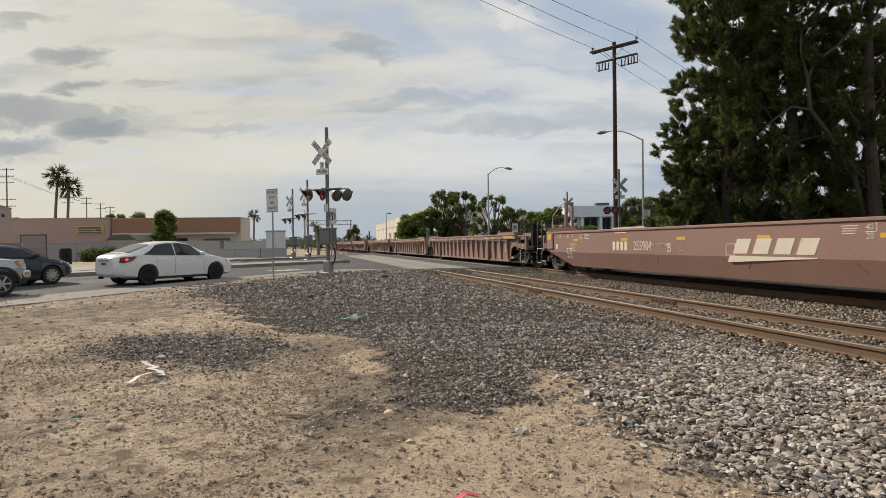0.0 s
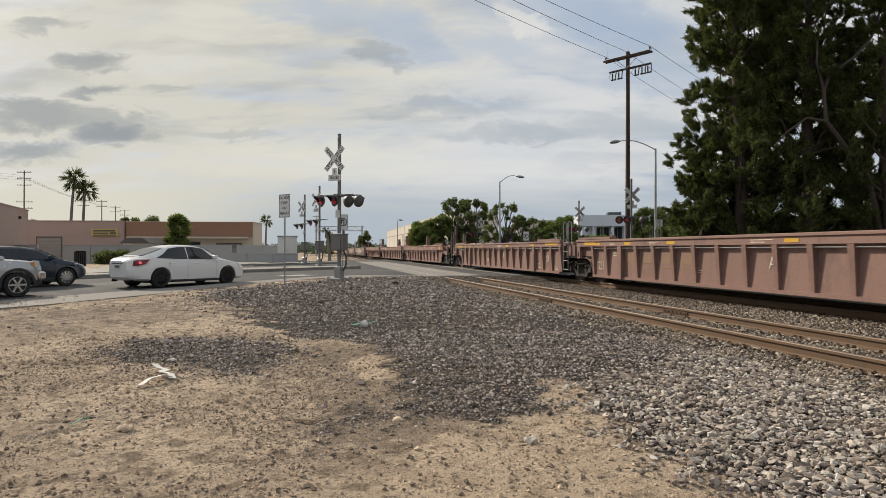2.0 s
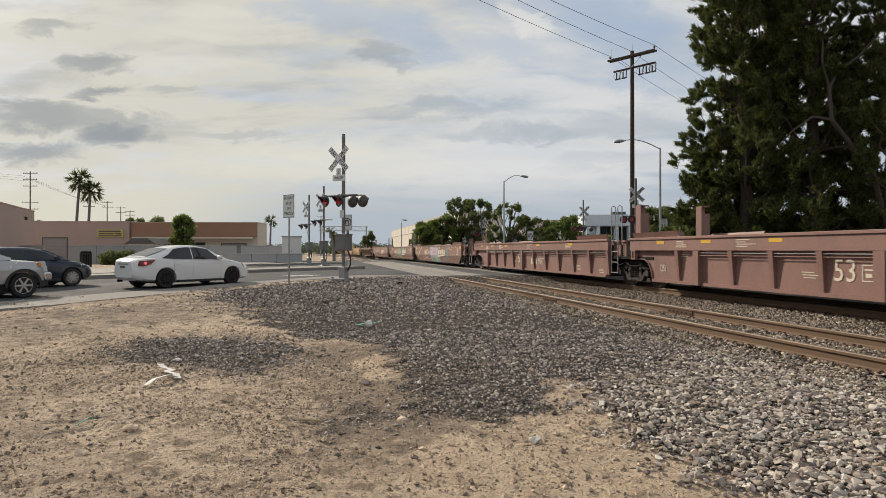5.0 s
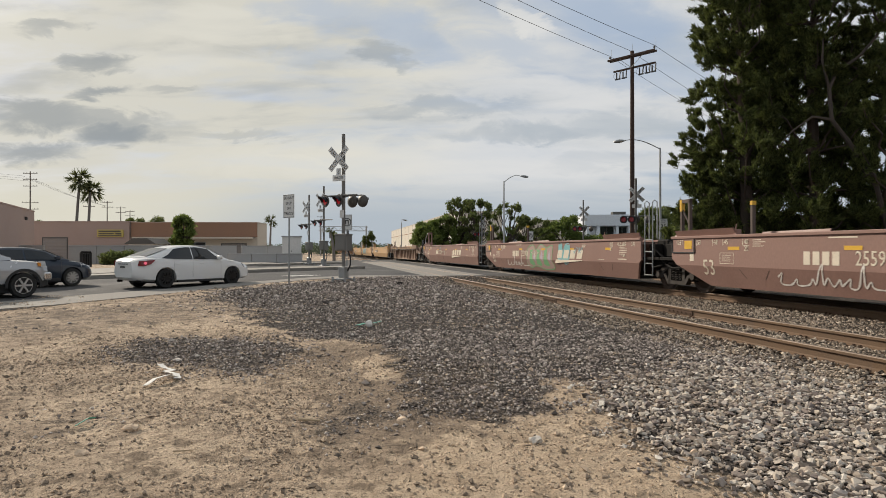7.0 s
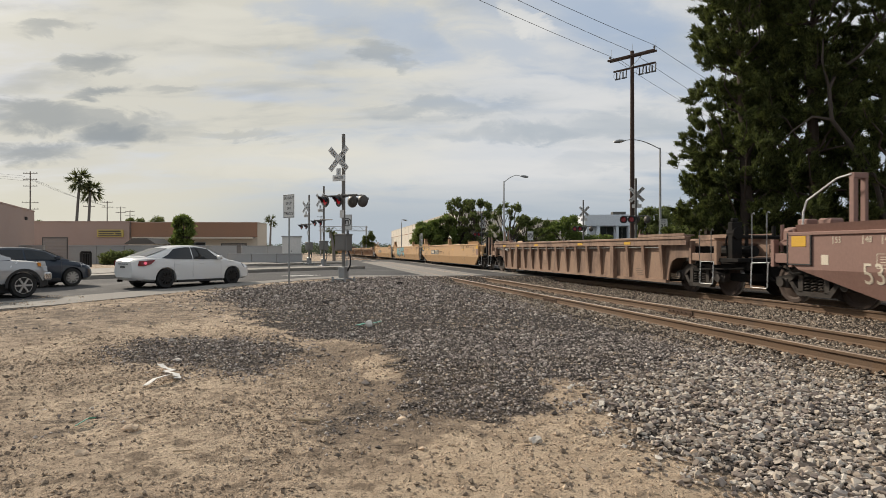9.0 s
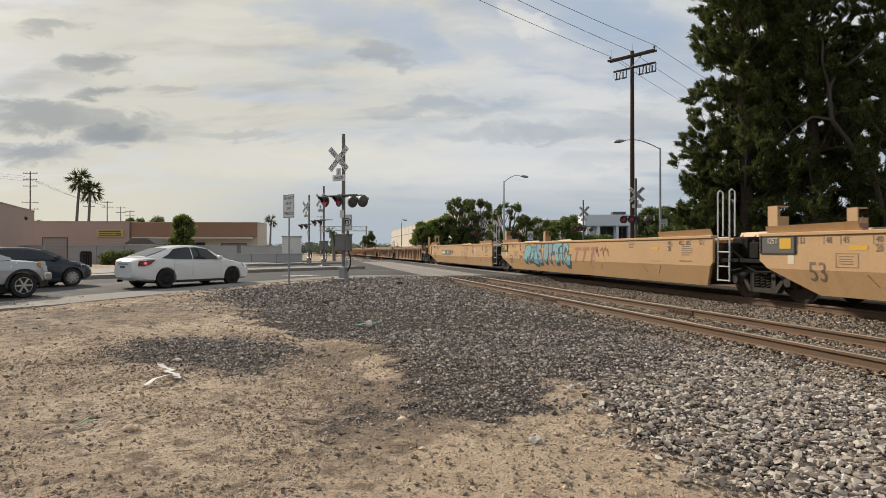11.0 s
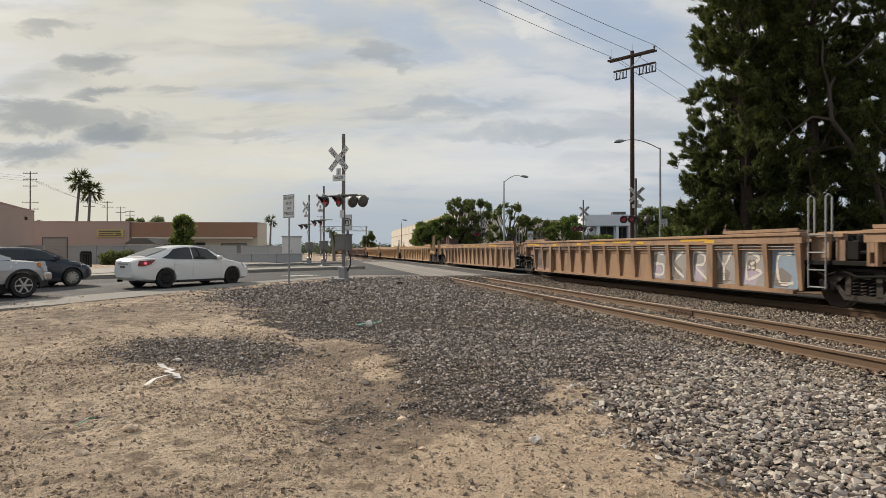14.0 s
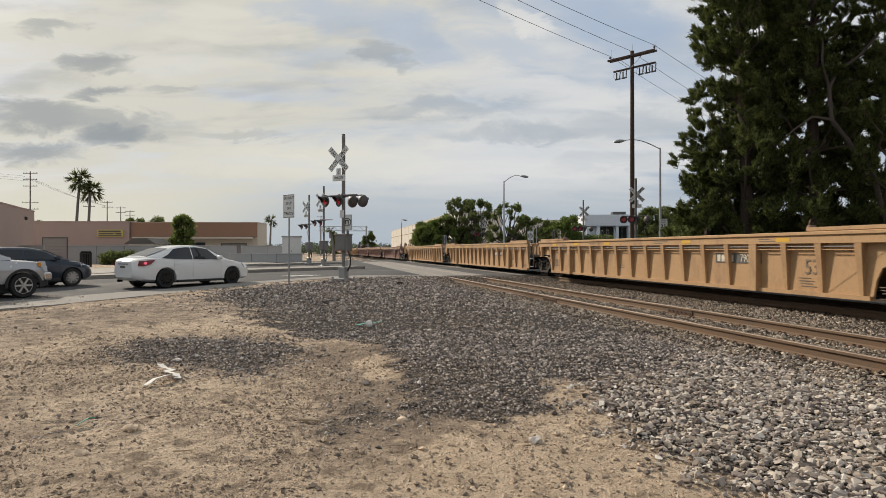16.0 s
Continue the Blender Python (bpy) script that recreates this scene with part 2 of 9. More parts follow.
    b = w.add("ShaderNodeBump")
    b.inputs["Strength"].default_value, b.inputs["Distance"].default_value = 1.0, 0.06
    w.join(lump, b.inputs["Height"])
    w.join(b.outputs[0], p.inputs["Normal"])
    return m


M_GROUND = ground_material()
M_STONE = stone_mat("ballast_stone", ((0.0, (0.085, 0.072, 0.062)), (0.16, (0.20, 0.165, 0.15)), (0.34, (0.31, 0.25, 0.195)), (0.52, (0.36, 0.32, 0.29)), (0.7, (0.45, 0.385, 0.31)),
                                      (0.88, (0.53, 0.48, 0.42)), (1.0, (0.62, 0.575, 0.51))))
M_TRACKSTONE = stone_mat("track_ballast_stone", ((0.0, (0.05, 0.04, 0.03)), (0.35, (0.19, 0.15, 0.115)), (0.7, (0.34, 0.275, 0.21)), (1.0, (0.54, 0.46, 0.37))))
M_DARKSTONE = stone_mat("dark_gravel_stone", ((0.0, (0.06, 0.051, 0.045)), (0.4, (0.205, 0.173, 0.154)), (0.72, (0.37, 0.315, 0.28)), (0.9, (0.54, 0.475, 0.42)), (1.0, (0.72, 0.65, 0.58))))
M_CLOD = mat("dirt_clod", (0.40, 0.313, 0.23), 0.95, var=0.3, scale=9, fine=70, bump=0.3, island=0.6)
M_ASPHALT = mat("worn_asphalt", (0.076, 0.075, 0.076), 0.9, spec=0.2, var=0.22, scale=0.5, fine=70, bump=0.2, patch=(0.155, 0.152, 0.146), patch_at=(0.5, 0.75), patch_scale=0.35)
M_CONCRETE = mat("old_concrete", (0.24, 0.226, 0.205), 0.9, spec=0.25, var=0.2, scale=0.8, fine=40, bump=0.15, patch=(0.24, 0.22, 0.19), patch_at=(0.56, 0.75))
M_KERB = mat("kerb_concrete", (0.25, 0.232, 0.205), 0.85, var=0.25, scale=1.2, fine=40, bump=0.15, patch=(0.14, 0.13, 0.12))
M_BLOCK = mat("block_wall", (0.37, 0.368, 0.365), 0.9, var=0.12, scale=0.6, fine=20, bump=0.2)
M_PAINT = mat("road_paint", (0.62, 0.61, 0.58), 0.7, var=0.2, scale=3, fine=50, patch=(0.25, 0.24, 0.23), patch_at=(0.5, 0.7), patch_scale=4)
M_RAILWEB = mat("rusty_rail", (0.135, 0.083, 0.048), 0.8, 0.1, 0.3, 1.2, 60, 0.15, patch=(0.105, 0.068, 0.044))
M_RAILTOP = mat("polished_railhead", (0.24, 0.185, 0.145), 0.5, 0.6, 0.15, 2, 80, 0.03)
M_TIE = mat("weathered_tie", (0.10, 0.078, 0.06), 0.95, 0, 0.35, 3, 40, 0.4, tint=0.3)
M_SPIKE = mat("rusty_clip", (0.085, 0.05, 0.032), 0.8, 0.3, 0.3, 6, 60)
M_WOODPOLE = mat("creosoted_pole", (0.058, 0.036, 0.028), 0.9, 0, 0.3, 1.5, 25, 0.3, streak=0.15)
M_GALV = mat("galvanised_steel", (0.33, 0.34, 0.34), 0.5, 0.6, 0.18, 2.5, 40, 0.06, patch=(0.2, 0.19, 0.18))
M_DARKGALV = mat("weathered_mast_steel", (0.19, 0.185, 0.175), 0.6, 0.4, 0.25, 2.5, 40, 0.1, patch=(0.12, 0.09, 0.07))
M_BLACK = mat("black_paint", (0.018, 0.018, 0.019), 0.6, 0, 0.3, 4, 60, 0.05)
M_DARKMETAL = mat("greasy_black_steel", (0.010, 0.009, 0.008), 0.85, 0.0, 0.45, 3, 40, 0.15, patch=(0.026, 0.018, 0.013), spec=0.2)
M_TRUCK = mat("dusty_truck_casting", (0.034, 0.027, 0.022), 0.8, 0.1, 0.5, 3, 40, 0.2, patch=(0.012, 0.011, 0.010))
M_WHEEL = mat("rusty_wheel", (0.062, 0.042, 0.032), 0.75, 0.3, 0.3, 3, 30, 0.1)
M_TREAD = mat("bright_wheel_tread", (0.45, 0.42, 0.40), 0.35, 0.9, 0.1, 3, 30, 0.03)
M_SIGNWHITE = mat("white_sign_sheet", (0.62, 0.62, 0.60), 0.5, 0, 0.08, 3, 30, 0.02, patch=(0.42, 0.41, 0.39), patch_at=(0.6, 0.8))
M_SIGNBLACK = mat("black_lettering", (0.02, 0.02, 0.02), 0.6, 0, 0.1, 3, 30, 0.0)
M_REDGLOW = mat("lit_red_lens", (0.25, 0.01, 0.012), 0.25, 0, 0.1, 3, 30, 0.0, emit=(1.0, 0.03, 0.05), power=0.13)
M_REDLENS = mat("dim_red_lens", (0.14, 0.018, 0.02), 0.25, 0, 0.1, 3, 30, 0.0, emit=(1.0, 0.04, 0.06), power=0.045)
M_YELLOW = mat("yellow_reflector", (0.62, 0.36, 0.03), 0.5, 0, 0.12, 4, 50, 0.03)
M_LETTER = mat("cream_stencil_paint", (0.62, 0.55, 0.44), 0.65, 0, 0.15, 4, 50, 0.02, patch=(0.40, 0.30, 0.23), patch_at=(0.55, 0.75), patch_scale=6)
M_LETTERDARK = mat("faded_dark_stencil_paint", (0.16, 0.12, 0.085), 0.65, 0, 0.15, 4, 50, 0.02)
M_PANELGREY = mat("dark_grey_panel", (0.085, 0.085, 0.08), 0.65, 0, 0.2, 4, 50, 0.02)


# ---- building helpers ----
def link(name, bm, material, parent=None, label="", smooth=False):
    me = bpy.data.meshes.new(name)
    bmesh.ops.recalc_face_normals(bm, faces=bm.faces[:])
    bm.to_mesh(me)
    bm.free()
    if smooth:
        me.polygons.foreach_set("use_smooth", [True] * len(me.polygons))
    for one in (material if isinstance(material, (list, tuple)) else [material]):
        me.materials.append(one)
    ob = new(name, me)
    if parent is not None:
        ob.parent = parent
    if label:
        tagged(ob, label)
    return ob


def part(name, bm, material, parent, label="", smooth=False):
    return link(name, bm, material, parent, label, smooth)


def share(name, mesh, parent, m):
    """Another object on a mesh that is there already."""
    ob = new(name, mesh)
    ob.parent, ob.matrix_basis = parent, m
    return ob


def thing(name, m, label, category, group="", kind=""):
    ob = new(name)
    ob.empty_display_size = 0.2
    ob.matrix_world = m
    return tagged(ob, label, category, group, kind)


def box(bm, x0, x1, y0, y1, z0, z1, bevel=0.0, m=None):
    vs = [bm.verts.new(c) for c in ((x0, y0, z0), (x1, y0, z0), (x1, y1, z0), (x0, y1, z0), (x0, y0, z1), (x1, y0, z1), (x1, y1, z1), (x0, y1, z1))]
    fs = [bm.faces.new([vs[i] for i in q]) for q in ((3, 2, 1, 0), (4, 5, 6, 7), (0, 1, 5, 4), (1, 2, 6, 5), (2, 3, 7, 6), (3, 0, 4, 7))]
    if bevel:
        es = list({e for f in fs for e in f.edges})
        got = bmesh.ops.bevel(bm, geom=es, offset=bevel, segments=1, affect="EDGES", profile=0.5)
        vs = list({v for f in got["faces"] for v in f.verts} | {v for v in vs if v.is_valid})
    if m is not None:
        bmesh.ops.transform(bm, matrix=m, verts=vs)
    return bm


def rod(bm, a, b, r, r2=None, sides=8):
    """A capped, tapered rod from a to b."""
    a, b = Vector(a), Vector(b)
    d = b - a
    got = bmesh.ops.create_cone(bm, cap_ends=True, segments=sides, radius1=r, radius2=r if r2 is None else r2, depth=d.length)
    bmesh.ops.transform(bm, matrix=Matrix.Translation((a + b) / 2) @ d.to_track_quat("Z", "Y").to_matrix().to_4x4(), verts=got["verts"])
    return bm


def pipe(bm, points, r, sides=6, r2=None):
    """One bent tube through the points."""
    pts = [Vector(p) for p in points]
    k = len(pts) - 1
    rings, side = [], None
    for i, p in enumerate(pts):
        d = (pts[min(k, i + 1)] - pts[max(0, i - 1)]).normalized()
        if side is None:
            side = d.orthogonal().normalized()
        side = (side - d * side.dot(d)).normalized()
        up = d.cross(side)
        q = r if r2 is None else r + (r2 - r) * i / k
        rings.append([bm.verts.new(p + (side * math.cos(a) + up * math.sin(a)) * q) for a in [6.28319 * j / sides for j in range(sides)]])
    for a, b in zip(rings[:-1], rings[1:]):
        for j in range(sides):
            bm.faces.new((a[j], a[(j + 1) % sides], b[(j + 1) % sides], b[j]))
    bm.faces.new(rings[0]), bm.faces.new(rings[-1][::-1])
    return bm


def prism(bm, outline, y0, y1, axis="y"):
    """An outline in the x-z plane (or y-z for axis x, x-y for axis z) drawn out to a solid."""
    def at(a, b, c):
        return {"y": (a, c, b), "x": (c, a, b), "z": (a, b, c)}[axis]
    lo, hi = [bm.verts.new(at(a, b, y0)) for a, b in outline], [bm.verts.new(at(a, b, y1)) for a, b in outline]
    n = len(outline)
    bm.faces.new(lo), bm.faces.new(hi[::-1])
    for i in range(n):
        bm.faces.new((lo[i], hi[i], hi[(i + 1) % n], lo[(i + 1) % n]))
    return bm


def B(*boxes, bevel=0.0):
    bm = bmesh.new()
    for q in boxes:
        box(bm, *q, bevel=bevel)
    return bm


def text_mesh(name, words, size, material, parent, m, label="", squeeze=1.0, align="CENTER"):
    """Lettering turned into a thin mesh, standing in its own x-z plane."""
    cu = bpy.data.curves.new(name, "FONT")
    cu.body, cu.size, cu.extrude, cu.align_x, cu.align_y, cu.resolution_u = words, size, 0.002, align, "CENTER", 2
    tmp = new("lettering", cu)
    me = bpy.data.meshes.new_from_object(tmp.evaluated_get(bpy.context.evaluated_depsgraph_get()))
    bpy.data.objects.remove(tmp)
    bpy.data.curves.remove(cu)
    me.transform(pose(0, 0, 0, 90) @ Matrix.Diagonal((squeeze, 1, 1, 1)))
    me.materials.clear()
    me.materials.append(material)
    ob = new(name, me)
    ob.parent, ob.matrix_basis = parent, m
    if label:
        tagged(ob, label)
    return ob


# ---- plan: the track's own directions ----
TRACK_TURN = 12.7                       # degrees by which the track runs off to the left
E_S = Vector((-math.sin(radians(TRACK_TURN)), math.cos(radians(TRACK_TURN)), 0))
E_P = Vector((math.cos(radians(TRACK_TURN)), math.sin(radians(TRACK_TURN)), 0))
RAIL = 0.25                             # height of the railhead
TRACKS = (7.27, 12.2, 17.1)             # distances of the track centres


def trk(s, p, z=0.0):
    return E_S * s + E_P * p + Vector((0, 0, z))


def trk_pose(s, p, z=0.0):
    """x along the train's travel, y away across the tracks."""
    return Matrix.Translation(trk(s, p, z)) @ pose(0, 0, 0, 0, 0, TRACK_TURN - 90)


def bearing(x, y, z, degrees):
    """Faces the given bearing: local x points along it."""
    return pose(x, y, z, 0, 0, 90 - degrees)


def smooth(a, b, v):
    q = np.clip((v - a) / (b - a), 0, 1)
    return q * q * (3 - 2 * q)


def lift(x, y):
    """Height of the open ground, which rises gently to the crossing."""
    return 0.25 * smooth(0.0, 30.0, np.asarray(y, float))


def rise(x, y):
    return float(lift(x, y))


# ---- ground ----
DARK = [(-7.17, 18.25), (-6.27, 21.57), (-4.31, 25.33), (-2.24, 28.75), (0.16, 29.36), (2.12, 19.76), (3.05, 15.27), (4.2, 10.0),
        (3.4, 8.6), (2.75, 7.7), (2.2, 6.98), (1.65, 6.8), (1.27, 6.99), (1.04, 6.51), (1.02, 5.97), (0.89, 5.4), (0.64, 5.2), (0.34, 5.28), (0.11, 5.2),
        (-0.05, 5.16), (-0.3, 5.59), (-0.4, 6.37), (-0.54, 7.35), (-0.82, 8.67), (-1.38, 9.86), (-1.87, 9.69), (-2.39, 10.13), (-3.0, 10.97), (-4.1, 12.92), (-4.75, 14.61)]
PATCH = [(-4.57, 8.18), (-4.9, 9.1), (-4.6, 9.7), (-4.2, 9.95), (-3.46, 9.79), (-2.75, 9.69), (-2.09, 9.08), (-1.84, 8.67), (-1.95, 7.74), (-1.97, 7.35),
         (-1.99, 6.9), (-2.39, 6.99), (-2.72, 7.07), (-3.31, 7.64), (-3.89, 7.74)]
BALLAST = [(3.3, 13.5), (4.3, 9.6), (3.61, 8.67), (2.97, 7.74), (2.38, 6.99), (1.9, 6.8), (1.6, 6.6), (1.53, 6.09), (1.47, 5.61), (1.58, 5.2), (1.6, 4.85), (1.6, 4.47),
           (1.63, 4.2), (1.82, 3.97), (1.98, 3.75), (2.05, 3.5), (2.3, 1.5), (3.0, -6.0), (6.5, -6.0), (5.3, 7.28), (4.3, 13.0)]
THIN = [(-1.07, 6.23), (-0.3, 5.61), (0.0, 5.16), (0.0, 5.02), (-0.59, 5.2), (-0.58, 4.47), (-0.87, 4.61), (-1.04, 4.85), (-1.09, 5.4)]
CRUMBS = [(-3.57, 5.61), (-3.31, 5.84), (-2.76, 5.11), (-2.75, 4.77), (-3.16, 4.93)]
RUT = [(-1.85, 8.6), (-1.25, 8.6), (-0.9, 7.1), (-0.55, 6.82), (-0.4, 6.23), (-0.66, 5.84), (-0.86, 5.91), (-1.14, 6.66)]
SAND = [(0.0, 5.0), (0.63, 5.1), (0.95, 5.35), (1.2, 6.82), (1.5, 6.5), (1.42, 5.11), (1.45, 4.4), (1.55, 3.97), (1.75, 3.4), (1.9, 1.0), (-0.2, 2.0), (-0.25, 3.67), (-0.3, 4.5)]
SCUFF = [(-1.23, 8.18), (-0.89, 8.67), (-0.55, 7.07), (-0.9, 6.99)]
EARTH = [(-2.0, 8.8), (-1.3, 9.6), (-0.5, 8.6), (0.3, 7.6), (0.75, 6.2), (0.7, 5.2), (0.0, 4.9), (-0.5, 4.3), (-1.1, 4.4), (-1.2, 5.5), (-1.3, 6.8)]
SPILL = [(-16.0, 9.0), (-9.6, 14.2), (-7.2, 18.5), (-4.6, 14.6), (-3.9, 12.4), (-5.5, 10.6), (-8.5, 9.0)]
ROAD_NEAR = [(-30.5, -21), (-11.61, 16.0), (-10.96, 17.31), (-10.2, 18.87), (-9.18, 20.6), (-8.21, 23.1), (-7.13, 25.4), (-5.96, 28.0),
             (-4.14, 30.0), (0.16, 29.6), (13.1, 32.5), (21, 41), (60, 95)]
STRIP_NEAR = [(-29.2, -21), (-10.34, 14.24), (-9.67, 15.27), (-9.08, 16.79), (-8.36, 18.66), (-7.57, 21.29), (-6.7, 23.79), (-5.48, 26.42),
              (-3.83, 28.4), (0.16, 29.36), (13.2, 32.2), (21.3, 40.7), (60.3, 94.7)]
ROAD_FAR = [(-52, -21), (-17.6, 22.0), (-17.2, 25.0), (-16.8, 28.7), (-16.4, 33), (-16.0, 38), (-15.5, 43.5), (-15.2, 53), (-14.9, 67),
            (-11, 78), (0, 86), (12, 97), (50, 150)]


def inside(poly, x, y):
    hit = np.zeros(x.shape, bool)
    n = len(poly)
    for i in range(n):
        (x0, y0), (x1, y1) = poly[i], poly[(i + 1) % n]
        if y0 != y1:
            hit ^= ((y0 > y) != (y1 > y)) & (x < (x1 - x0) * (y - y0) / (y1 - y0) + x0)
    return hit


def soft(poly, x, y, reach):
    total = np.zeros(x.shape)
    # ragged edges
    x, y = x + 0.45 * reach * (np.sin(7.1 * y + 3.3 * x) + 0.8 * np.sin(17.0 * x - 13.0 * y)), y + 0.4 * reach * (np.sin(8.3 * x + 2.0 * y) + 0.8 * np.sin(15.0 * y + 11.0 * x))
    spread = [(0, 0), (1, 0), (-1, 0), (0, 1), (0, -1), (0.7, 0.7), (-0.7, 0.7), (0.7, -0.7), (-0.7, -0.7)]
    for dx, dy in spread:
        total += inside(poly, x + dx * reach, y + dy * reach)
    return total / len(spread)


def fade(y):
    """The gravel's edge blurs where it was spread thin, further from the tongue."""
    return 0.2 + 0.75 * smooth(9.0, 16.0, y)


def p_of(x, y):
    return x * E_P.x + y * E_P.y


def s_of(x, y):
    return x * E_S.x + y * E_S.y


def bed(x, y):
    """Ground height with the sunken ballast bed of the tracks."""
    g, p, s = lift(x, y), p_of(x, y), s_of(x, y)
    w = smooth(4.9, 5.9, p) * (1 - smooth(19.5, 21.0, p)) * (1 - smooth(25.8, 27.6, s) * (1 - smooth(66, 70, s)))
    return g * (1 - w) + 0.05 * w


def unevenness(x, y):
    """Small rise and fall of the trodden dirt."""
    out = np.zeros(len(x))
    for i, (a, b) in enumerate(zip(x.tolist(), y.tolist())):
        v = Vector((a, b, 0))
        out[i] = 0.032 * noise.noise(v * 0.7) + 0.018 * noise.noise(v * 2.6) + 0.011 * noise.noise(v * 6.5)
        if b < 11 and abs(a) < 6.5:
            out[i] += 0.017 * max(-0.25, noise.noise(v * 14.0)) + 0.008 * noise.noise(v * 29.0)
    return out


def build_ground():
    fx = np.concatenate((np.arange(-9, -6, 0.085), np.arange(-6, 3.5, 0.042), np.arange(3.5, 8.01, 0.085)))
    fy = 2.6 + np.cumsum(np.interp(np.linspace(0, 1, 430), [0, 0.45, 1], [0.026, 0.05, 0.135]))
    fy = fy[fy < 30.1]
    wide = np.array([11, 15, 20, 28, 40, 60, 90, 140, 250, 500, 1000, 2500, 4500.0])
    xs = np.concatenate((-wide[::-1], fx, wide))
    ys = np.concatenate((-wide[::-1], np.linspace(-8, 2.2, 18), fy, 30.4 + np.cumsum(np.geomspace(0.6, 900, 26))))
    X, Y = np.meshgrid(xs, ys)
    Z = bed(X, Y)
    near = (np.abs(X) < 13) & (Y > -5) & (Y < 34)
    rough = np.zeros(X.shape)
    rough[near] = unevenness(X[near], Y[near])
    gravel = np.maximum(soft(DARK, X, Y, fade(Y)), 0.72 * soft(PATCH, X, Y, 0.26))
    gravel = np.maximum(gravel, np.maximum(0.62 * soft(THIN, X, Y, 0.2), 0.6 * soft(CRUMBS, X, Y, 0.22)))
    gravel = np.maximum(gravel, np.maximum(0.42 * soft(SPILL, X, Y, 0.7), 0.3 * soft(RUT, X, Y, 0.12)))
    gravel = np.maximum(gravel, soft(BALLAST, X, Y, 0.16))
    P = p_of(X, Y)
    gravel = np.maximum(gravel, smooth(5.2, 6.0, P) * (1 - smooth(19.5, 21, P)))
    sand = np.maximum(soft(SAND, X, Y, 0.22), soft(SCUFF, X, Y, 0.12))
    gravel = np.where(soft(SCUFF, X, Y, 0.12) > 0.5, gravel * 0.5, gravel)
    rut = soft(RUT, X, Y, 0.2)
    earth = np.maximum(np.maximum(soft(EARTH, X, Y, 0.35), 0.5 * soft(PATCH, X, Y, 0.5)), 0.6 * soft(SPILL, X, Y, 0.9)) * (1 - soft(SCUFF, X, Y, 0.12))
    Z = Z + rough * np.where(P > 5.4, 0.2, 1.0) - 0.035 * rut + 0.02 * gravel * (P < 5.2)
    road = inside(STRIP_NEAR + ROAD_FAR[::-1], X, Y) | (Y > 34)
    Z = np.where(road, Z - 0.06, Z)
    me = bpy.data.meshes.new("ground")
    ny, nx = X.shape
    idx = np.arange(nx * ny).reshape(ny, nx)
    faces = np.stack((idx[:-1, :-1], idx[:-1, 1:], idx[1:, 1:], idx[1:, :-1]), -1).reshape(-1, 4)
    me.from_pydata(np.stack((X, Y, Z), -1).reshape(-1, 3).tolist(), [], faces.tolist())
    me.attributes.new("sand", "FLOAT", "POINT").data.foreach_set("value", sand.reshape(-1).astype(np.float32))
    me.attributes.new("earth", "FLOAT", "POINT").data.foreach_set("value", earth.reshape(-1).astype(np.float32))
    me.attributes.new("gravel", "FLOAT", "POINT").data.foreach_set("value", gravel.reshape(-1).astype(np.float32))
    me.polygons.foreach_set("use_smooth", [True] * len(me.polygons))
    me.materials.append(M_GROUND)
    return tagged(new("ground", me), "tan sandy dirt lot with spread grey gravel", "ground", kind="structure")


def stone_shapes(kind, count, rng):
    """Unit stones: broken, faceted lumps."""
    out = []
    for _ in range(count):
        bm = bmesh.new()
        if kind == "fine":
            for c in rng.normal(size=(12, 3)):
                bm.verts.new(c / np.linalg.norm(c) * rng.uniform(0.84, 1.05) * np.array([1.0, 0.92, 0.9]))
            got = bmesh.ops.convex_hull(bm, input=bm.verts[:])
            bmesh.ops.delete(bm, geom=[v for v in bm.verts if not v.link_faces], context="VERTS")
            bmesh.ops.triangulate(bm, faces=bm.faces[:])
        else:
            vs = [bm.verts.new(c) for c in ((1, 0, 0), (-1, 0, 0), (0, 1, 0), (0, -1, 0), (0, 0, 1), (0, 0, -1))]
            for a in (0, 1):
                for b in (2, 3):
                    for c in (4, 5):
                        bm.faces.new((vs[a], vs[b], vs[c]))
        bmesh.ops.recalc_face_normals(bm, faces=bm.faces[:])
        v = np.array([q.co[:] for q in bm.verts]) * (1.0 if kind == "fine" else rng.uniform(0.62, 1.2, (len(bm.verts), 1)))
        bm.verts.index_update()
        f = np.array([[q.index for q in face.verts] for face in bm.faces])
        bm.free()
        out.append((v, f))
    return out


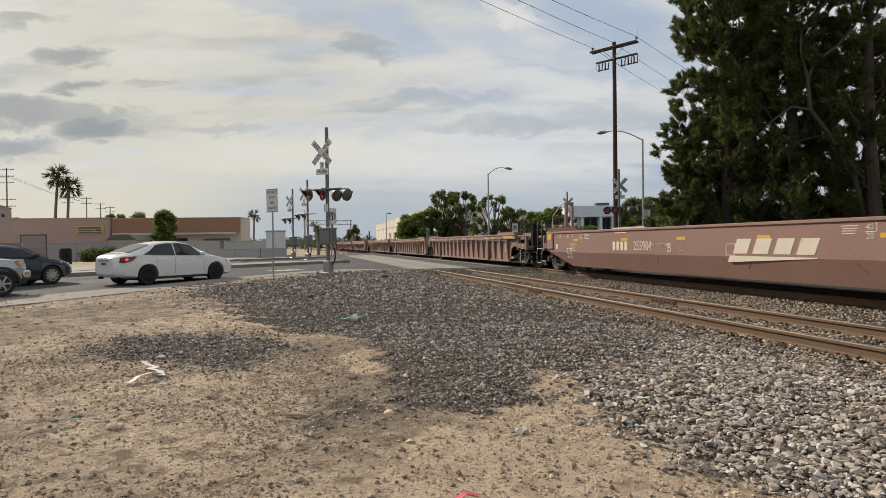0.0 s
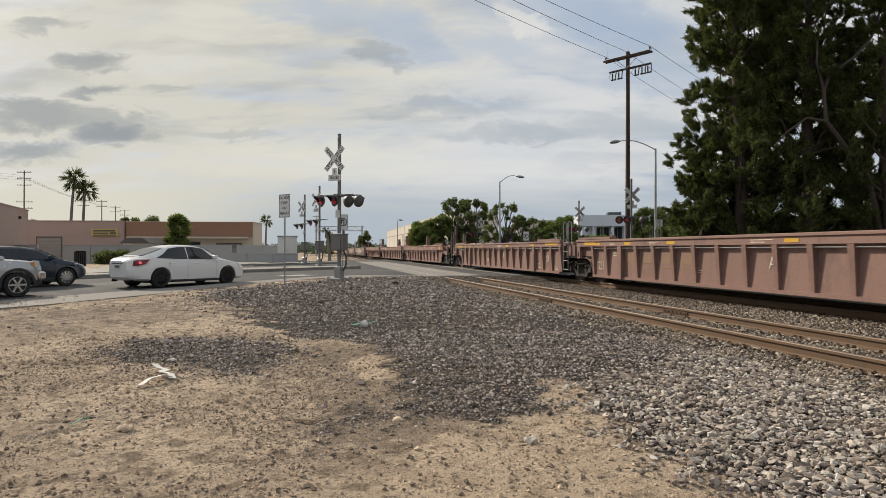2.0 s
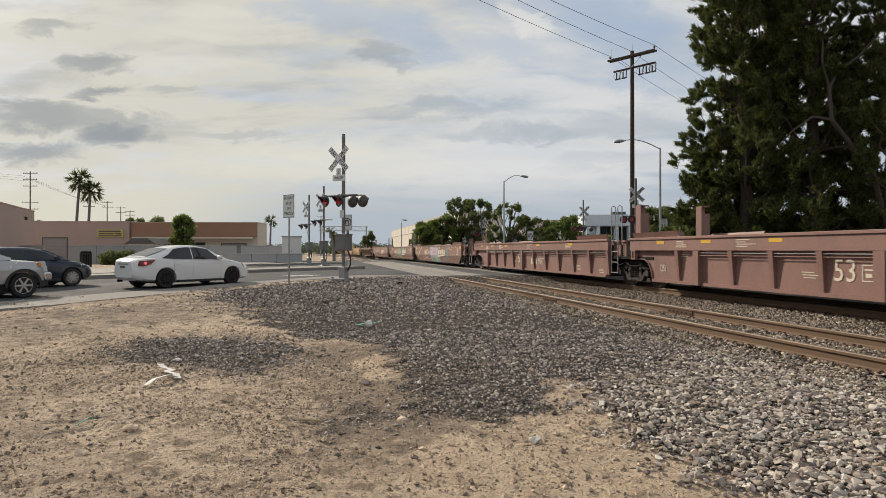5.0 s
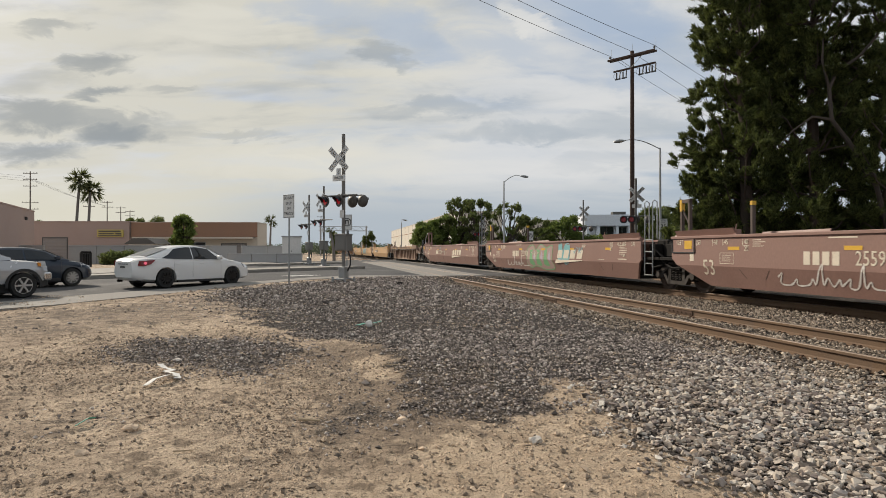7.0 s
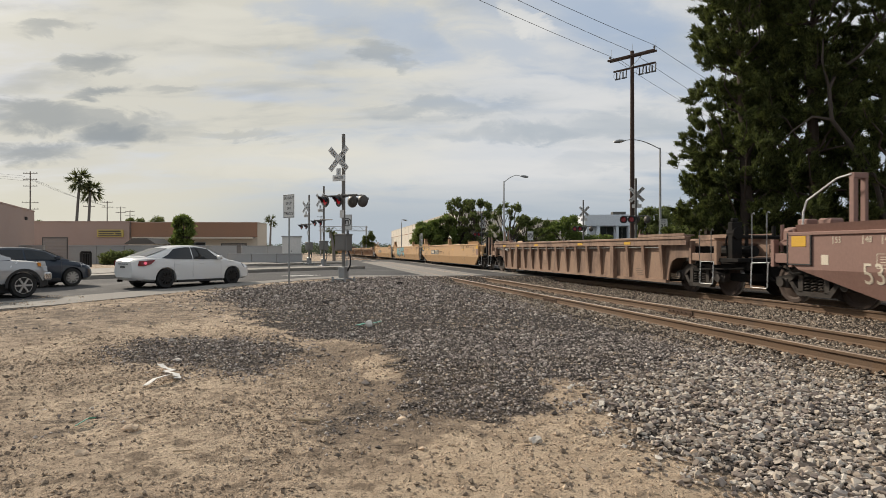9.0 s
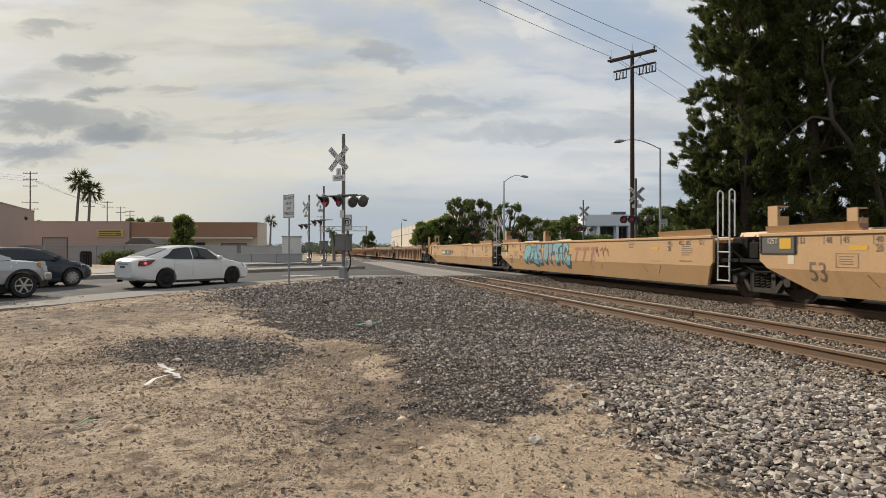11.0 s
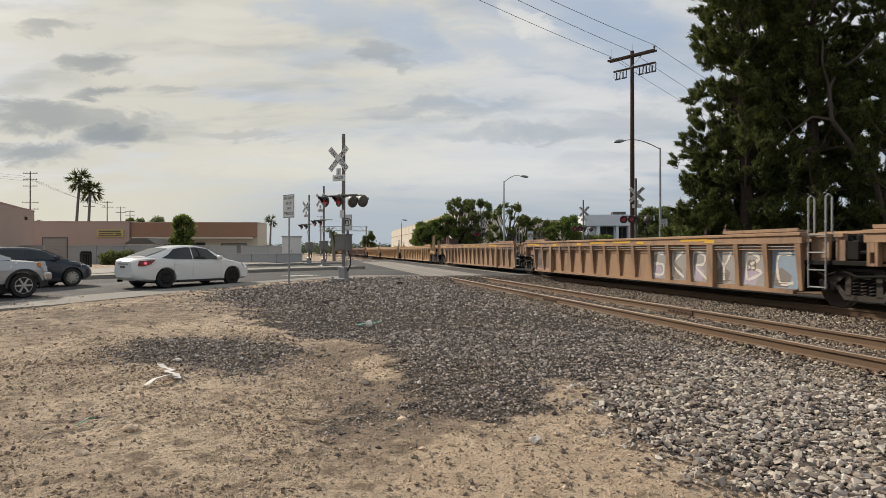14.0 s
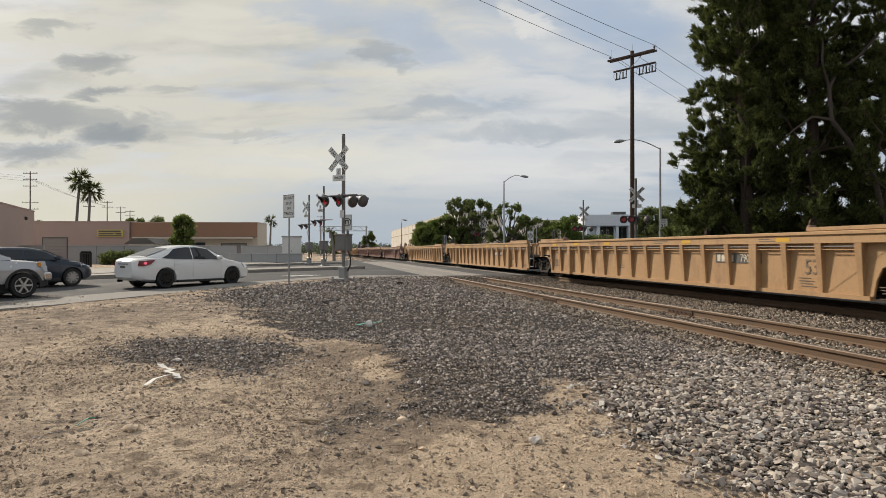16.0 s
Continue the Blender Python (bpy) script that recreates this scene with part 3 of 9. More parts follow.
def scatter(name, pts, sizes, shapes, material, label, category, rng, sink=0.25):
    """One object of many loose stones lying on the ground."""
    V, F, base = [], [], 0
    pick = rng.integers(0, len(shapes), len(pts))
    for k, (sv, sf) in enumerate(shapes):
        sel = np.where(pick == k)[0]
        if not len(sel):
            continue
        n = len(sel)
        a, b = rng.uniform(0, 2 * np.pi, n), rng.uniform(-0.5, 0.5, n)
        ca, sa, cb, sb = np.cos(a), np.sin(a), np.cos(b), np.sin(b)
        dims = np.stack((rng.uniform(0.8, 1.4, n), rng.uniform(0.75, 1.1, n), rng.uniform(0.52, 0.95, n)), -1) * sizes[sel][:, None]
        v = sv[None] * dims[:, None, :]
        x, y, z = v[..., 0], v[..., 1], v[..., 2]
        y, z = y * cb[:, None] - z * sb[:, None], y * sb[:, None] + z * cb[:, None]
        x, y = x * ca[:, None] - y * sa[:, None], x * sa[:, None] + y * ca[:, None]
        z = z + (dims[:, 2] * (1 - 2 * sink))[:, None]
        v = np.stack((x, y, z), -1) + pts[sel][:, None, :]
        V.append(v.reshape(-1, 3))
        F.append((sf[None] + (np.arange(n) * len(sv))[:, None, None] + base).reshape(-1, 3))
        base += n * len(sv)
    V, F = np.concatenate(V), np.concatenate(F)
    me = bpy.data.meshes.new(name)
    me.vertices.add(len(V)), me.loops.add(F.size), me.polygons.add(len(F))
    me.vertices.foreach_set("co", V.reshape(-1).astype(np.float32))
    me.loops.foreach_set("vertex_index", F.reshape(-1).astype(np.int32))
    me.polygons.foreach_set("loop_start", np.arange(0, F.size, 3, dtype=np.int32))
    me.polygons.foreach_set("use_smooth", [False] * len(F))
    me.update(calc_edges=True)
    me.materials.append(material)
    return tagged(new(name, me), label, category, kind="stuff")


def sample(n, x0, x1, y0, y1, rng, keep):
    x, y = rng.uniform(x0, x1, n), rng.uniform(y0, y1, n)
    k = keep(x, y)
    return x[k], y[k]


def ground_z(x, y):
    p = p_of(x, y)
    gravel = np.maximum(np.maximum(soft(DARK, x, y, 0.2), 0.72 * soft(PATCH, x, y, 0.26)), soft(BALLAST, x, y, 0.16))
    return bed(x, y) + unevenness(x, y) * np.where(p > 5.4, 0.2, 1.0) - 0.035 * soft(RUT, x, y, 0.2) + 0.02 * gravel * (p < 5.2)


def build_stones():
    rng = np.random.default_rng(4)
    fine, plain = stone_shapes("fine", 14, rng), stone_shapes("plain", 12, rng)
    # coarse pale ballast shoulder near the camera
    x, y = sample(66000, 0.9, 6.5, 2.4, 10.5, rng, lambda x, y: (soft(BALLAST, x, y, 0.3) > rng.uniform(0.05, 0.95, x.shape)) & (p_of(x, y) < 6.3))
    size = np.minimum(rng.gamma(3.2, 0.0047, len(x)) + 0.0055, 0.045)
    grimy = rng.uniform(0, 1, len(x)) < 0.75 * smooth(6.0, 9.0, y)
    gx, gy, gs = x[grimy], y[grimy], size[grimy] * 0.8
    x, y, size = x[~grimy], y[~grimy], size[~grimy]
    scatter("ballast_shoulder", np.stack((x, y, ground_z(x, y)), -1), size, fine, M_STONE, "pale grey coarse crushed ballast beside the rail", "ballast", rng, 0.2)
    x, y = sample(24000, 2.0, 6.6, -6.0, 2.4, rng, lambda x, y: (soft(BALLAST, x, y, 0.2) > 0.5) & (p_of(x, y) < 6.25))
    scatter("ballast_shoulder", np.stack((x, y, ground_z(x, y)), -1), rng.gamma(7, 0.0042, len(x)) + 0.008, plain, M_STONE, "pale grey coarse ballast further along the rail", "ballast", rng, 0.2)
    # ballast between and beside the rails
    s, p = rng.uniform(-2, 27.4, 46000), rng.uniform(5.4, 11.6, 46000)
    x, y = s * E_S.x + p * E_P.x, s * E_S.y + p * E_P.y
    lie = np.abs(np.abs(p - TRACKS[0]) - 0.75) > 0.09
    lie &= np.abs(p - 11.45) > 0.09
    lie &= rng.uniform(0, 1, len(s)) < np.clip(14 / np.maximum(y, 6), 0.3, 1)
    x, y, p = x[lie], y[lie], p[lie]
    z = ground_z(x, y) + np.where(np.abs(p - TRACKS[0]) < 0.7, 0.02, np.where(np.abs(p - TRACKS[0]) < 1.6, 0.035, 0.0))
    scatter("track_ballast", np.stack((x, y, z), -1), rng.uniform(0.016, 0.036, len(x)), plain, M_TRACKSTONE, "grey-brown crushed ballast between the rails", "ballast", rng, 0.2)
    # dark fine gravel
    def in_dark(x, y):
        m = np.maximum(np.maximum(soft(DARK, x, y, fade(y)), 0.7 * soft(PATCH, x, y, 0.3)), np.maximum(0.75 * soft(THIN, x, y, 0.26), 0.35 * soft(CRUMBS, x, y, 0.3)))
        m = np.maximum(m, np.maximum(0.05 * soft(SPILL, x, y, 0.7), 0.35 * soft(RUT, x, y, 0.15))) - 0.6 * soft(SCUFF, x, y, 0.15) - 0.18 * soft(EARTH, x, y, 0.35)
        return (m > rng.uniform(0.0, 0.98, x.shape)) & (p_of(x, y) < 6.2) & ~inside(STRIP_NEAR + ROAD_FAR[::-1], x, y)
    x1, y1 = sample(78000, -5.2, 4.2, 4.0, 10.5, rng, in_dark)
    x2, y2 = sample(60000, -9.0, 4.2, 10.5, 29.0, rng, in_dark)
    grow = 1 + 1.0 * smooth(6.5, 19.0, np.concatenate((y1, y2)))
    size = np.concatenate(((rng.gamma(2.6, 0.0034, len(x1) + len(x2)) + 0.0035) * grow, gs))
    x, y = np.concatenate((x1, x2, gx)), np.concatenate((y1, y2, gy))
    scatter("dark_gravel", np.stack((x, y, ground_z(x, y)), -1), size, plain, M_DARKSTONE, "dark grey fine gravel spread over the dirt", "gravel", rng, 0.2)
    # clods and pebbles in the dirt
    def in_dirt(x, y):
        v = np.array([noise.noise(Vector((a * 0.9, b * 0.9, 3.3))) for a, b in zip(x, y)])
        v = v - 0.2 * soft(SAND, x, y, 0.2) - 0.5 * soft(DARK, x, y, 0.2)
        return rng.uniform(0, 1, x.shape) < 0.16 + 1.3 * np.clip(v + 0.08, 0, 1) - 0.02 * soft(SAND, x, y, 0.2)
    x, y = sample(40000, -11.5, 2.0, 9, 18, rng, in_dirt)
    x1, y1 = sample(66000, -7.0, 2.4, 2.6, 9, rng, in_dirt)
    x, y = np.concatenate((x, x1)), np.concatenate((y, y1))
    x2, y2 = sample(4200, -0.6, 2.0, 2.6, 7.0, rng, lambda x, y: soft(SAND, x, y, 0.2) > rng.uniform(0.2, 0.9, x.shape))
    x, y = np.concatenate((x, x2)), np.concatenate((y, y2))
    size = rng.gamma(1.6, 0.0042, len(x)) + 0.0035 + 0.005 * (y > 9)
    scatter("dirt_clods", np.stack((x, y, ground_z(x, y)), -1), size, plain, M_CLOD, "brown clods and pebbles strewn over the dirt", "pebbles", rng, 0.34)


def ribbon(name, near, far, cuts, material, dz, label, category, parent=None, edge=0.0):
    """A paved sheet between two edges."""
    bm = bmesh.new()
    rows = []
    for (x0, y0), (x1, y1) in zip(near, far):
        row = []
        for i in range(cuts + 1):
            q = i / cuts
            x, y = x0 + (x1 - x0) * q, y0 + (y1 - y0) * q
            row.append(bm.verts.new((x, y, rise(x, y) + dz)))
        rows.append(row)
    for a, b in zip(rows[:-1], rows[1:]):
        for i in range(cuts):
            bm.faces.new((a[i], a[i + 1], b[i + 1], b[i]))
    if edge:
        got = bmesh.ops.extrude_face_region(bm, geom=bm.faces[:])
        bmesh.ops.translate(bm, vec=(0, 0, -edge), verts=[v for v in got["geom"] if isinstance(v, bmesh.types.BMVert)])
    return tagged(link(name, bm, material, parent), label, category, kind="structure")


def build_road():
    ribbon("road", ROAD_NEAR, ROAD_FAR, 14, M_ASPHALT, -0.012, "worn grey asphalt road running over the tracks", "road")
    ribbon("pavement_strip", STRIP_NEAR[:10], ROAD_NEAR[:10], 1, M_CONCRETE, 0.012, "pale concrete gutter strip along the dirt lot", "pavement", edge=0.12)
    # far footpath with kerb
    back = [(x - 5.0, y + 2.2) for x, y in ROAD_FAR[:9]]
    ribbon("far_pavement", ROAD_FAR[:9], back, 2, M_KERB, 0.13, "grey concrete footpath with a kerb", "pavement", edge=0.3)
    # raised median with rounded nose
    rng = random.Random(3)
    front = [(-16.0, 25.5), (-11.0, 33.6), (-7.6, 38.6), (-5.3, 41.4)]
    rear = [(-17.0, 26.5), (-12.6, 35.4), (-9.6, 40.6), (-6.4, 42.6)]
    ribbon("median_island", front, rear, 2, M_KERB, 0.16, "low concrete median kerb in the road", "median", edge=0.3)
    ribbon("median_island_far", [(-14.3, 47), (-11.8, 52), (-9, 56)], [(-14.6, 49.5), (-12.6, 54.5), (-9.6, 58)], 2, M_KERB, 0.16, "concrete median kerb beyond the crossing", "median", edge=0.3)
    # stop bar and lane lines
    for pts in (((-7.2, 29.2), (-6.1, 30.6), (-10.4, 33.4), (-11.0, 32.2)),):
        bm = bmesh.new()
        for i in range(3):
            q0, q1 = i / 14, i / 14 + 0.045
            a, b, c, d = [Vector((*p, 0)) for p in pts]
            u0, u1, v0, v1 = a.lerp(d, q0), a.lerp(d, q1), b.lerp(c, q0), b.lerp(c, q1)
            bm.faces.new([bm.verts.new((v.x, v.y, rise(v.x, v.y) - 0.006)) for v in (u0, u1, v1, v0)])
        tagged(link("crossing_stripes", bm, M_PAINT), "worn white painted stripes on the asphalt", "road marking", kind="structure")


# ---- tracks ----
def rail_outline(top):
    """Section of a rail: head, web and foot."""
    return [(-0.076, top - 0.186), (0.076, top - 0.186), (0.076, top - 0.172), (0.018, top - 0.150), (0.009, top - 0.135), (0.009, top - 0.055),
            (0.036, top - 0.042), (0.036, top - 0.008), (0.028, top), (-0.028, top), (-0.036, top - 0.008), (-0.036, top - 0.042),
            (-0.009, top - 0.055), (-0.009, top - 0.135), (-0.018, top - 0.150), (-0.076, top - 0.172)]


def build_tracks():
    tie_me, clip_me, joint_me = None, None, None
    for k, p in enumerate(TRACKS):
        track = thing("railway_track", trk_pose(0, p, 0), "rusty steel railway track on ballast", "railway track", "tracks", "structure")
        for side in (-0.7535, 0.7535):
            bm = bmesh.new()
            prism(bm, [(side + a, b) for a, b in rail_outline(RAIL)], -420, 40, "x")
            for f in bm.faces:
                if f.calc_center_median().z > RAIL - 0.012:
                    f.material_index = 1
            ob = part("rail", bm, [M_RAILWEB, M_RAILTOP], track, "rust-brown rail with a polished head")
        if k == 2:
            continue
        if tie_me is None:
            ob = part("tie", B((-0.115, 0.115, -1.28, 1.28, -0.15, 0.05), bevel=0.012), M_TIE, track, "weathered timber tie half sunk in ballast")
            tie_me = ob.data
            bm = bmesh.new()
            for sy in (-0.7535, 0.7535):
                box(bm, -0.09, 0.09, sy - 0.15, sy + 0.15, 0.046, 0.0645)
                for dx in (-0.06, 0.05):
                    for dy in (-0.10, 0.10):
                        box(bm, dx, dx + 0.018, sy + dy * 0.9 - 0.009, sy + dy * 0.9 + 0.009, 0.06, 0.105)
                        box(bm, dx - 0.006, dx + 0.024, sy + dy * 0.8 - 0.016, sy + dy * 0.8 + 0.016, 0.092, 0.108)
            ob2 = part("tie_plate", bm, M_SPIKE, ob)
            clip_me = ob2.data
            ob.matrix_basis = pose(6.0, 0, 0)
        for i in range(-12, 56):
            if i == -12 and k == 0:
                continue
            tie = share("tie", tie_me, track, pose(-i * 0.495 + random.uniform(-0.03, 0.03), 0, 0, 0, 0, random.uniform(-1, 1)))
            share("tie_plate", clip_me, tie, Matrix())
        # joint bars on the near rails
        if k == 0:
            for sx, side in ((-15.6, -1), (-11.9, 1), (-3.2, -1)):
                bm = bmesh.new()
                for o in (-0.02, 0.02):
                    box(bm, sx - 0.45, sx + 0.45, side * 0.7535 + o - 0.008, side * 0.7535 + o + 0.008, RAIL - 0.145, RAIL - 0.055)
                for i in range(6):
                    rod(bm, (sx - 0.375 + i * 0.15, side * 0.7535 - 0.05, RAIL - 0.1), (sx - 0.375 + i * 0.15, side * 0.7535 + 0.05, RAIL - 0.1), 0.016, sides=6)
                part("joint_bar", bm, M_SPIKE, track, "dark bolted joint bar")
        # crossing panels between the rails
        for a, b in ((-1.55, -0.81), (-0.68, 0.68), (0.81, 1.55)):
            part("crossing_panel", B((-32.88, -29.3, a, b, 0.05, RAIL - 0.004), bevel=0.01), M_CONCRETE, track)
            part("crossing_panel", B((-66.0, -32.9, a, b, 0.05, RAIL - 0.004), bevel=0.01), M_CONCRETE, track)


# ---- the train ----
SPEED = 21.9


def coach_paint(name, col, grime, patch_at=(0.52, 0.72), var=0.16):
    return mat(name, col, 0.62, 0.0, var, 0.7, 30, 0.05, patch=grime, patch_at=patch_at, patch_scale=1.1, streak=0.35)


P_SOOT = coach_paint("sooty_brown_paint", (0.075, 0.05, 0.04), (0.03, 0.022, 0.02), (0.5, 0.8))
P_BROWN = coach_paint("brown_coach_paint", (0.235, 0.135, 0.108), (0.17, 0.095, 0.075), (0.6, 0.9), 0.10)
P_DUSTY = coach_paint("dusty_brown_paint", (0.245, 0.143, 0.115), (0.115, 0.07, 0.057), (0.5, 0.75))
P_RED = coach_paint("red_brown_paint", (0.225, 0.122, 0.10), (0.13, 0.07, 0.058), (0.5, 0.8))
P_RUSTTAN = coach_paint("rusty_tan_paint", (0.29, 0.185, 0.125), (0.10, 0.056, 0.038), (0.42, 0.68))
P_TAN = coach_paint("tan_coach_paint", (0.475, 0.295, 0.145), (0.37, 0.205, 0.09), (0.55, 0.85), 0.10)
P_OCHRE = coach_paint("faded_ochre_paint", (0.41, 0.25, 0.12), (0.19, 0.10, 0.06), (0.5, 0.75))
P_RUST = coach_paint("rust_stained_ochre_paint", (0.32, 0.19, 0.105), (0.12, 0.08, 0.06), (0.46, 0.7))

MESHES = {}


def kept(key, name, make, material, parent, m=None, label=""):
    """A part whose mesh is made once for each key and shared after that."""
    if key not in MESHES:
        MESHES[key] = part(name, make(), material, parent, label)
        ob = MESHES[key]
    else:
        ob = share(name, MESHES[key].data, parent, Matrix())
        if label:
            tagged(ob, label)
    if m is not None:
        ob.matrix_basis = m
    return ob


TOP, FOLD, LOW, HALF = 1.62, 0.82, 0.27, 1.50


def solid(bm, quad_a, quad_b):
    """A solid between two rings of corners."""
    a, b = [bm.verts.new(c) for c in quad_a], [bm.verts.new(c) for c in quad_b]
    n = len(a)
    bm.faces.new(a), bm.faces.new(b[::-1])
    for i in range(n):
        bm.faces.new((a[i], b[i], b[(i + 1) % n], a[(i + 1) % n]))
    return bm


def smooth_side(x0, x1, cut0, cut1, sign):
    bm = bmesh.new()
    y, yi, yb = sign * HALF, sign * (HALF - 0.07), sign * (HALF - 0.17)
    up = [(x0, FOLD + 0.18), (x0 + 0.25, FOLD), (x1 - 0.1, FOLD), (x1, FOLD + 0.1), (x1, TOP), (x0, TOP)]
    solid(bm, [(a, y, b) for a, b in up], [(a, yi, b) for a, b in up])
    lo = [(x0 + 0.25, FOLD, y), (x1 - 0.1, FOLD, y), (x1 - cut1, LOW, yb), (x0 + cut0, LOW, yb)]
    solid(bm, [(a, c, b) for a, b, c in lo], [(a, c - sign * 0.07, b) for a, b, c in lo])
    return bm


def rib_side(x0, x1, arch0, arch1, sign, band):
    """Recessed sheet under a top band, cut away in arches over the bogies."""
    bm = bmesh.new()
    y, yr = sign * HALF, sign * (HALF - 0.16)
    top = [(x0, band), (x1, band), (x1, TOP), (x0, TOP)]
    solid(bm, [(a, y, b) for a, b in top], [(a, y - sign * 0.14, b) for a, b in top])
    sheet = [(x0, band), (x0, 0.97), (x0 + arch0 * 0.58, 0.95), (x0 + arch0 * 0.78, 0.84), (x0 + arch0 * 0.92, 0.60), (x0 + arch0, LOW),
             (x1 - arch1, LOW), (x1 - arch1 * 0.93, 0.66), (x1 - arch1 * 0.82, 0.90), (x1 - arch1 * 0.6, 1.02), (x1, 1.04), (x1, band)]
    solid(bm, [(a, yr, b) for a, b in sheet], [(a, yr - sign * 0.05, b) for a, b in sheet])
    sill = [(x0 + arch0, LOW - 0.02), (x1 - arch1, LOW - 0.02), (x1 - arch1, LOW + 0.07), (x0 + arch0, LOW + 0.07)]
    solid(bm, [(a, y - sign * 0.09, b) for a, b in sill], [(a, y - sign * 0.22, b) for a, b in sill])
    return bm


def arch_rim(x0, arch0):
    """Worn lip round the cut-out over a bogie."""
    y = -HALF + 0.13
    return pipe(bmesh.new(), [(x0 + 0.1, y, 0.96), (x0 + arch0 * 0.58, y, 0.945), (x0 + arch0 * 0.78, y, 0.835), (x0 + arch0 * 0.92, y, 0.60), (x0 + arch0 + 0.01, y, LOW - 0.03)], 0.022, 6)


def end_bracket(band):
    """Hanging jacking bracket with a slot, under the band at the end of a side."""
    return B((0.0, 0.07, -HALF, -HALF + 0.12, 0.93, band), (0.17, 0.24, -HALF, -HALF + 0.12, 0.93, band), (0.07, 0.17, -HALF, -HALF + 0.12, 1.20, band), (0.07, 0.17, -HALF, -HALF + 0.12, 0.93, 0.99), bevel=0.006)


def broad_post(sign, band):
    """A straight, wider stiffener under each hinge."""
    y0, y1 = sign * (HALF - 0.005), sign * (HALF - 0.16)
    return B((-0.13, 0.13, min(y0, y1), max(y0, y1), LOW - 0.02, band), bevel=0.008)


def rib_post(sign, band):
    """A tapered stake: deep under the band and shallow at the sill."""
    bm = bmesh.new()
    y, yr = sign * (HALF - 0.005), sign * (HALF - 0.16)
    solid(bm, [(-0.085, y, band), (0.085, y, band), (0.045, y - sign * 0.10, LOW + 0.07), (-0.045, y - sign * 0.10, LOW + 0.07)],
          [(-0.085, yr, band), (0.085, yr, band), (0.045, yr, LOW + 0.07), (-0.045, yr, LOW + 0.07)])
    return bm


def bogie_frame(sign):
    bm = bmesh.new()
    y0, y1 = sign * 0.94, sign * 1.10
    outs = [[(-1.12, 0.60), (-0.80, 0.66), (-0.45, 0.86), (0.45, 0.86), (0.80, 0.66), (1.12, 0.60), (1.10, 0.48), (0.70, 0.50), (0.38, 0.72), (-0.38, 0.72), (-0.70, 0.50), (-1.10, 0.48)],
            [(-0.70, 0.50), (-0.46, 0.20), (0.46, 0.20), (0.70, 0.50), (0.58, 0.52), (0.40, 0.31), (-0.40, 0.31), (-0.58, 0.52)],
            [(-0.43, 0.28), (-0.29, 0.28), (-0.29, 0.75), (-0.43, 0.75)], [(0.29, 0.28), (0.43, 0.28), (0.43, 0.75), (0.29, 0.75)]]
    for o in outs:
        prism(bm, o, y0, y1)
    for dx in (-0.89, 0.89):
        box(bm, dx - 0.17, dx + 0.17, min(y0, y1) - 0.02, max(y0, y1) + 0.03, 0.36, 0.60, bevel=0.03)
        rod(bm, (dx, sign * 1.05, 0.483), (dx, sign * 1.19, 0.483), 0.11, sides=12)
    return bm


def bogie_springs(sign):
    bm = bmesh.new()
    turns = [(0.07 * math.cos(k * 0.785), sign * 1.03 + 0.07 * math.sin(k * 0.785), 0.31 + k * 0.0087) for k in range(41)]
    pipe(bm, turns, 0.021, 5)
    return bm


def bogie_bolster():
    bm = B((-0.24, 0.24, -1.14, 1.14, 0.62, 0.80), bevel=0.03)
    box(bm, -0.75, -0.60, -0.9, 0.9, 0.40, 0.55), box(bm, 0.60, 0.75, -0.9, 0.9, 0.40, 0.55)
    box(bm, -0.95, 0.95, -0.12, 0.12, 0.50, 0.60)
    return bm


def wheelset():
    """Two flanged wheels on an axle, with an uneven hub so that the turning shows."""
    bm = bmesh.new()
    for sign in (-1, 1):
        ring = [(0.09, 0.86), (0.17, 0.835), (0.36, 0.775), (0.41, 0.80), (0.483, 0.80), (0.485, 0.715), (0.508, 0.70), (0.50, 0.675), (0.40, 0.68), (0.36, 0.715), (0.09, 0.70)]
        n, k = 24, len(ring)
        vs = [[bm.verts.new((r * math.cos(6.28319 * i / n), sign * y, r * math.sin(6.28319 * i / n))) for r, y in ring] for i in range(n)]
        for i in range(n):
            for j in range(k):
                f = bm.faces.new((vs[i][j], vs[i][(j + 1) % k], vs[(i + 1) % n][(j + 1) % k], vs[(i + 1) % n][j]))
                f.material_index = 1 if j in (4, 5) else 0
        for i in range(3):
            a = i * 2.0944
            rod(bm, (0.06 * math.cos(a), sign * 0.86, 0.06 * math.sin(a)), (0.06 * math.cos(a), sign * 0.885, 0.06 * math.sin(a)), 0.018, sides=6)
    rod(bm, (0, -0.95, 0), (0, 0.95, 0), 0.085, sides=12)
    return bm


WHEELS = []


def bogie(parent, x):
    base = kept("bolster", "bogie", bogie_bolster, M_DARKMETAL, parent, pose(x, 0, 0), "dark cast-steel bogie with two wheelsets")
    for sign in (-1, 1):
        kept(("frame", sign), "side_frame", lambda: bogie_frame(sign), M_TRUCK, base)
        for dx in (-0.19, 0.0, 0.19):
            kept(("spring", sign), "coil_spring", lambda: bogie_springs(sign), M_TRUCK, base, pose(dx, 0, 0))
    for dx in (-0.89, 0.89):
        w = kept("wheelset", "wheelset", wheelset, [M_WHEEL, M_TREAD], base, pose(dx, 0, 0.483), "flanged steel wheelset")
        WHEELS.append((w, dx))


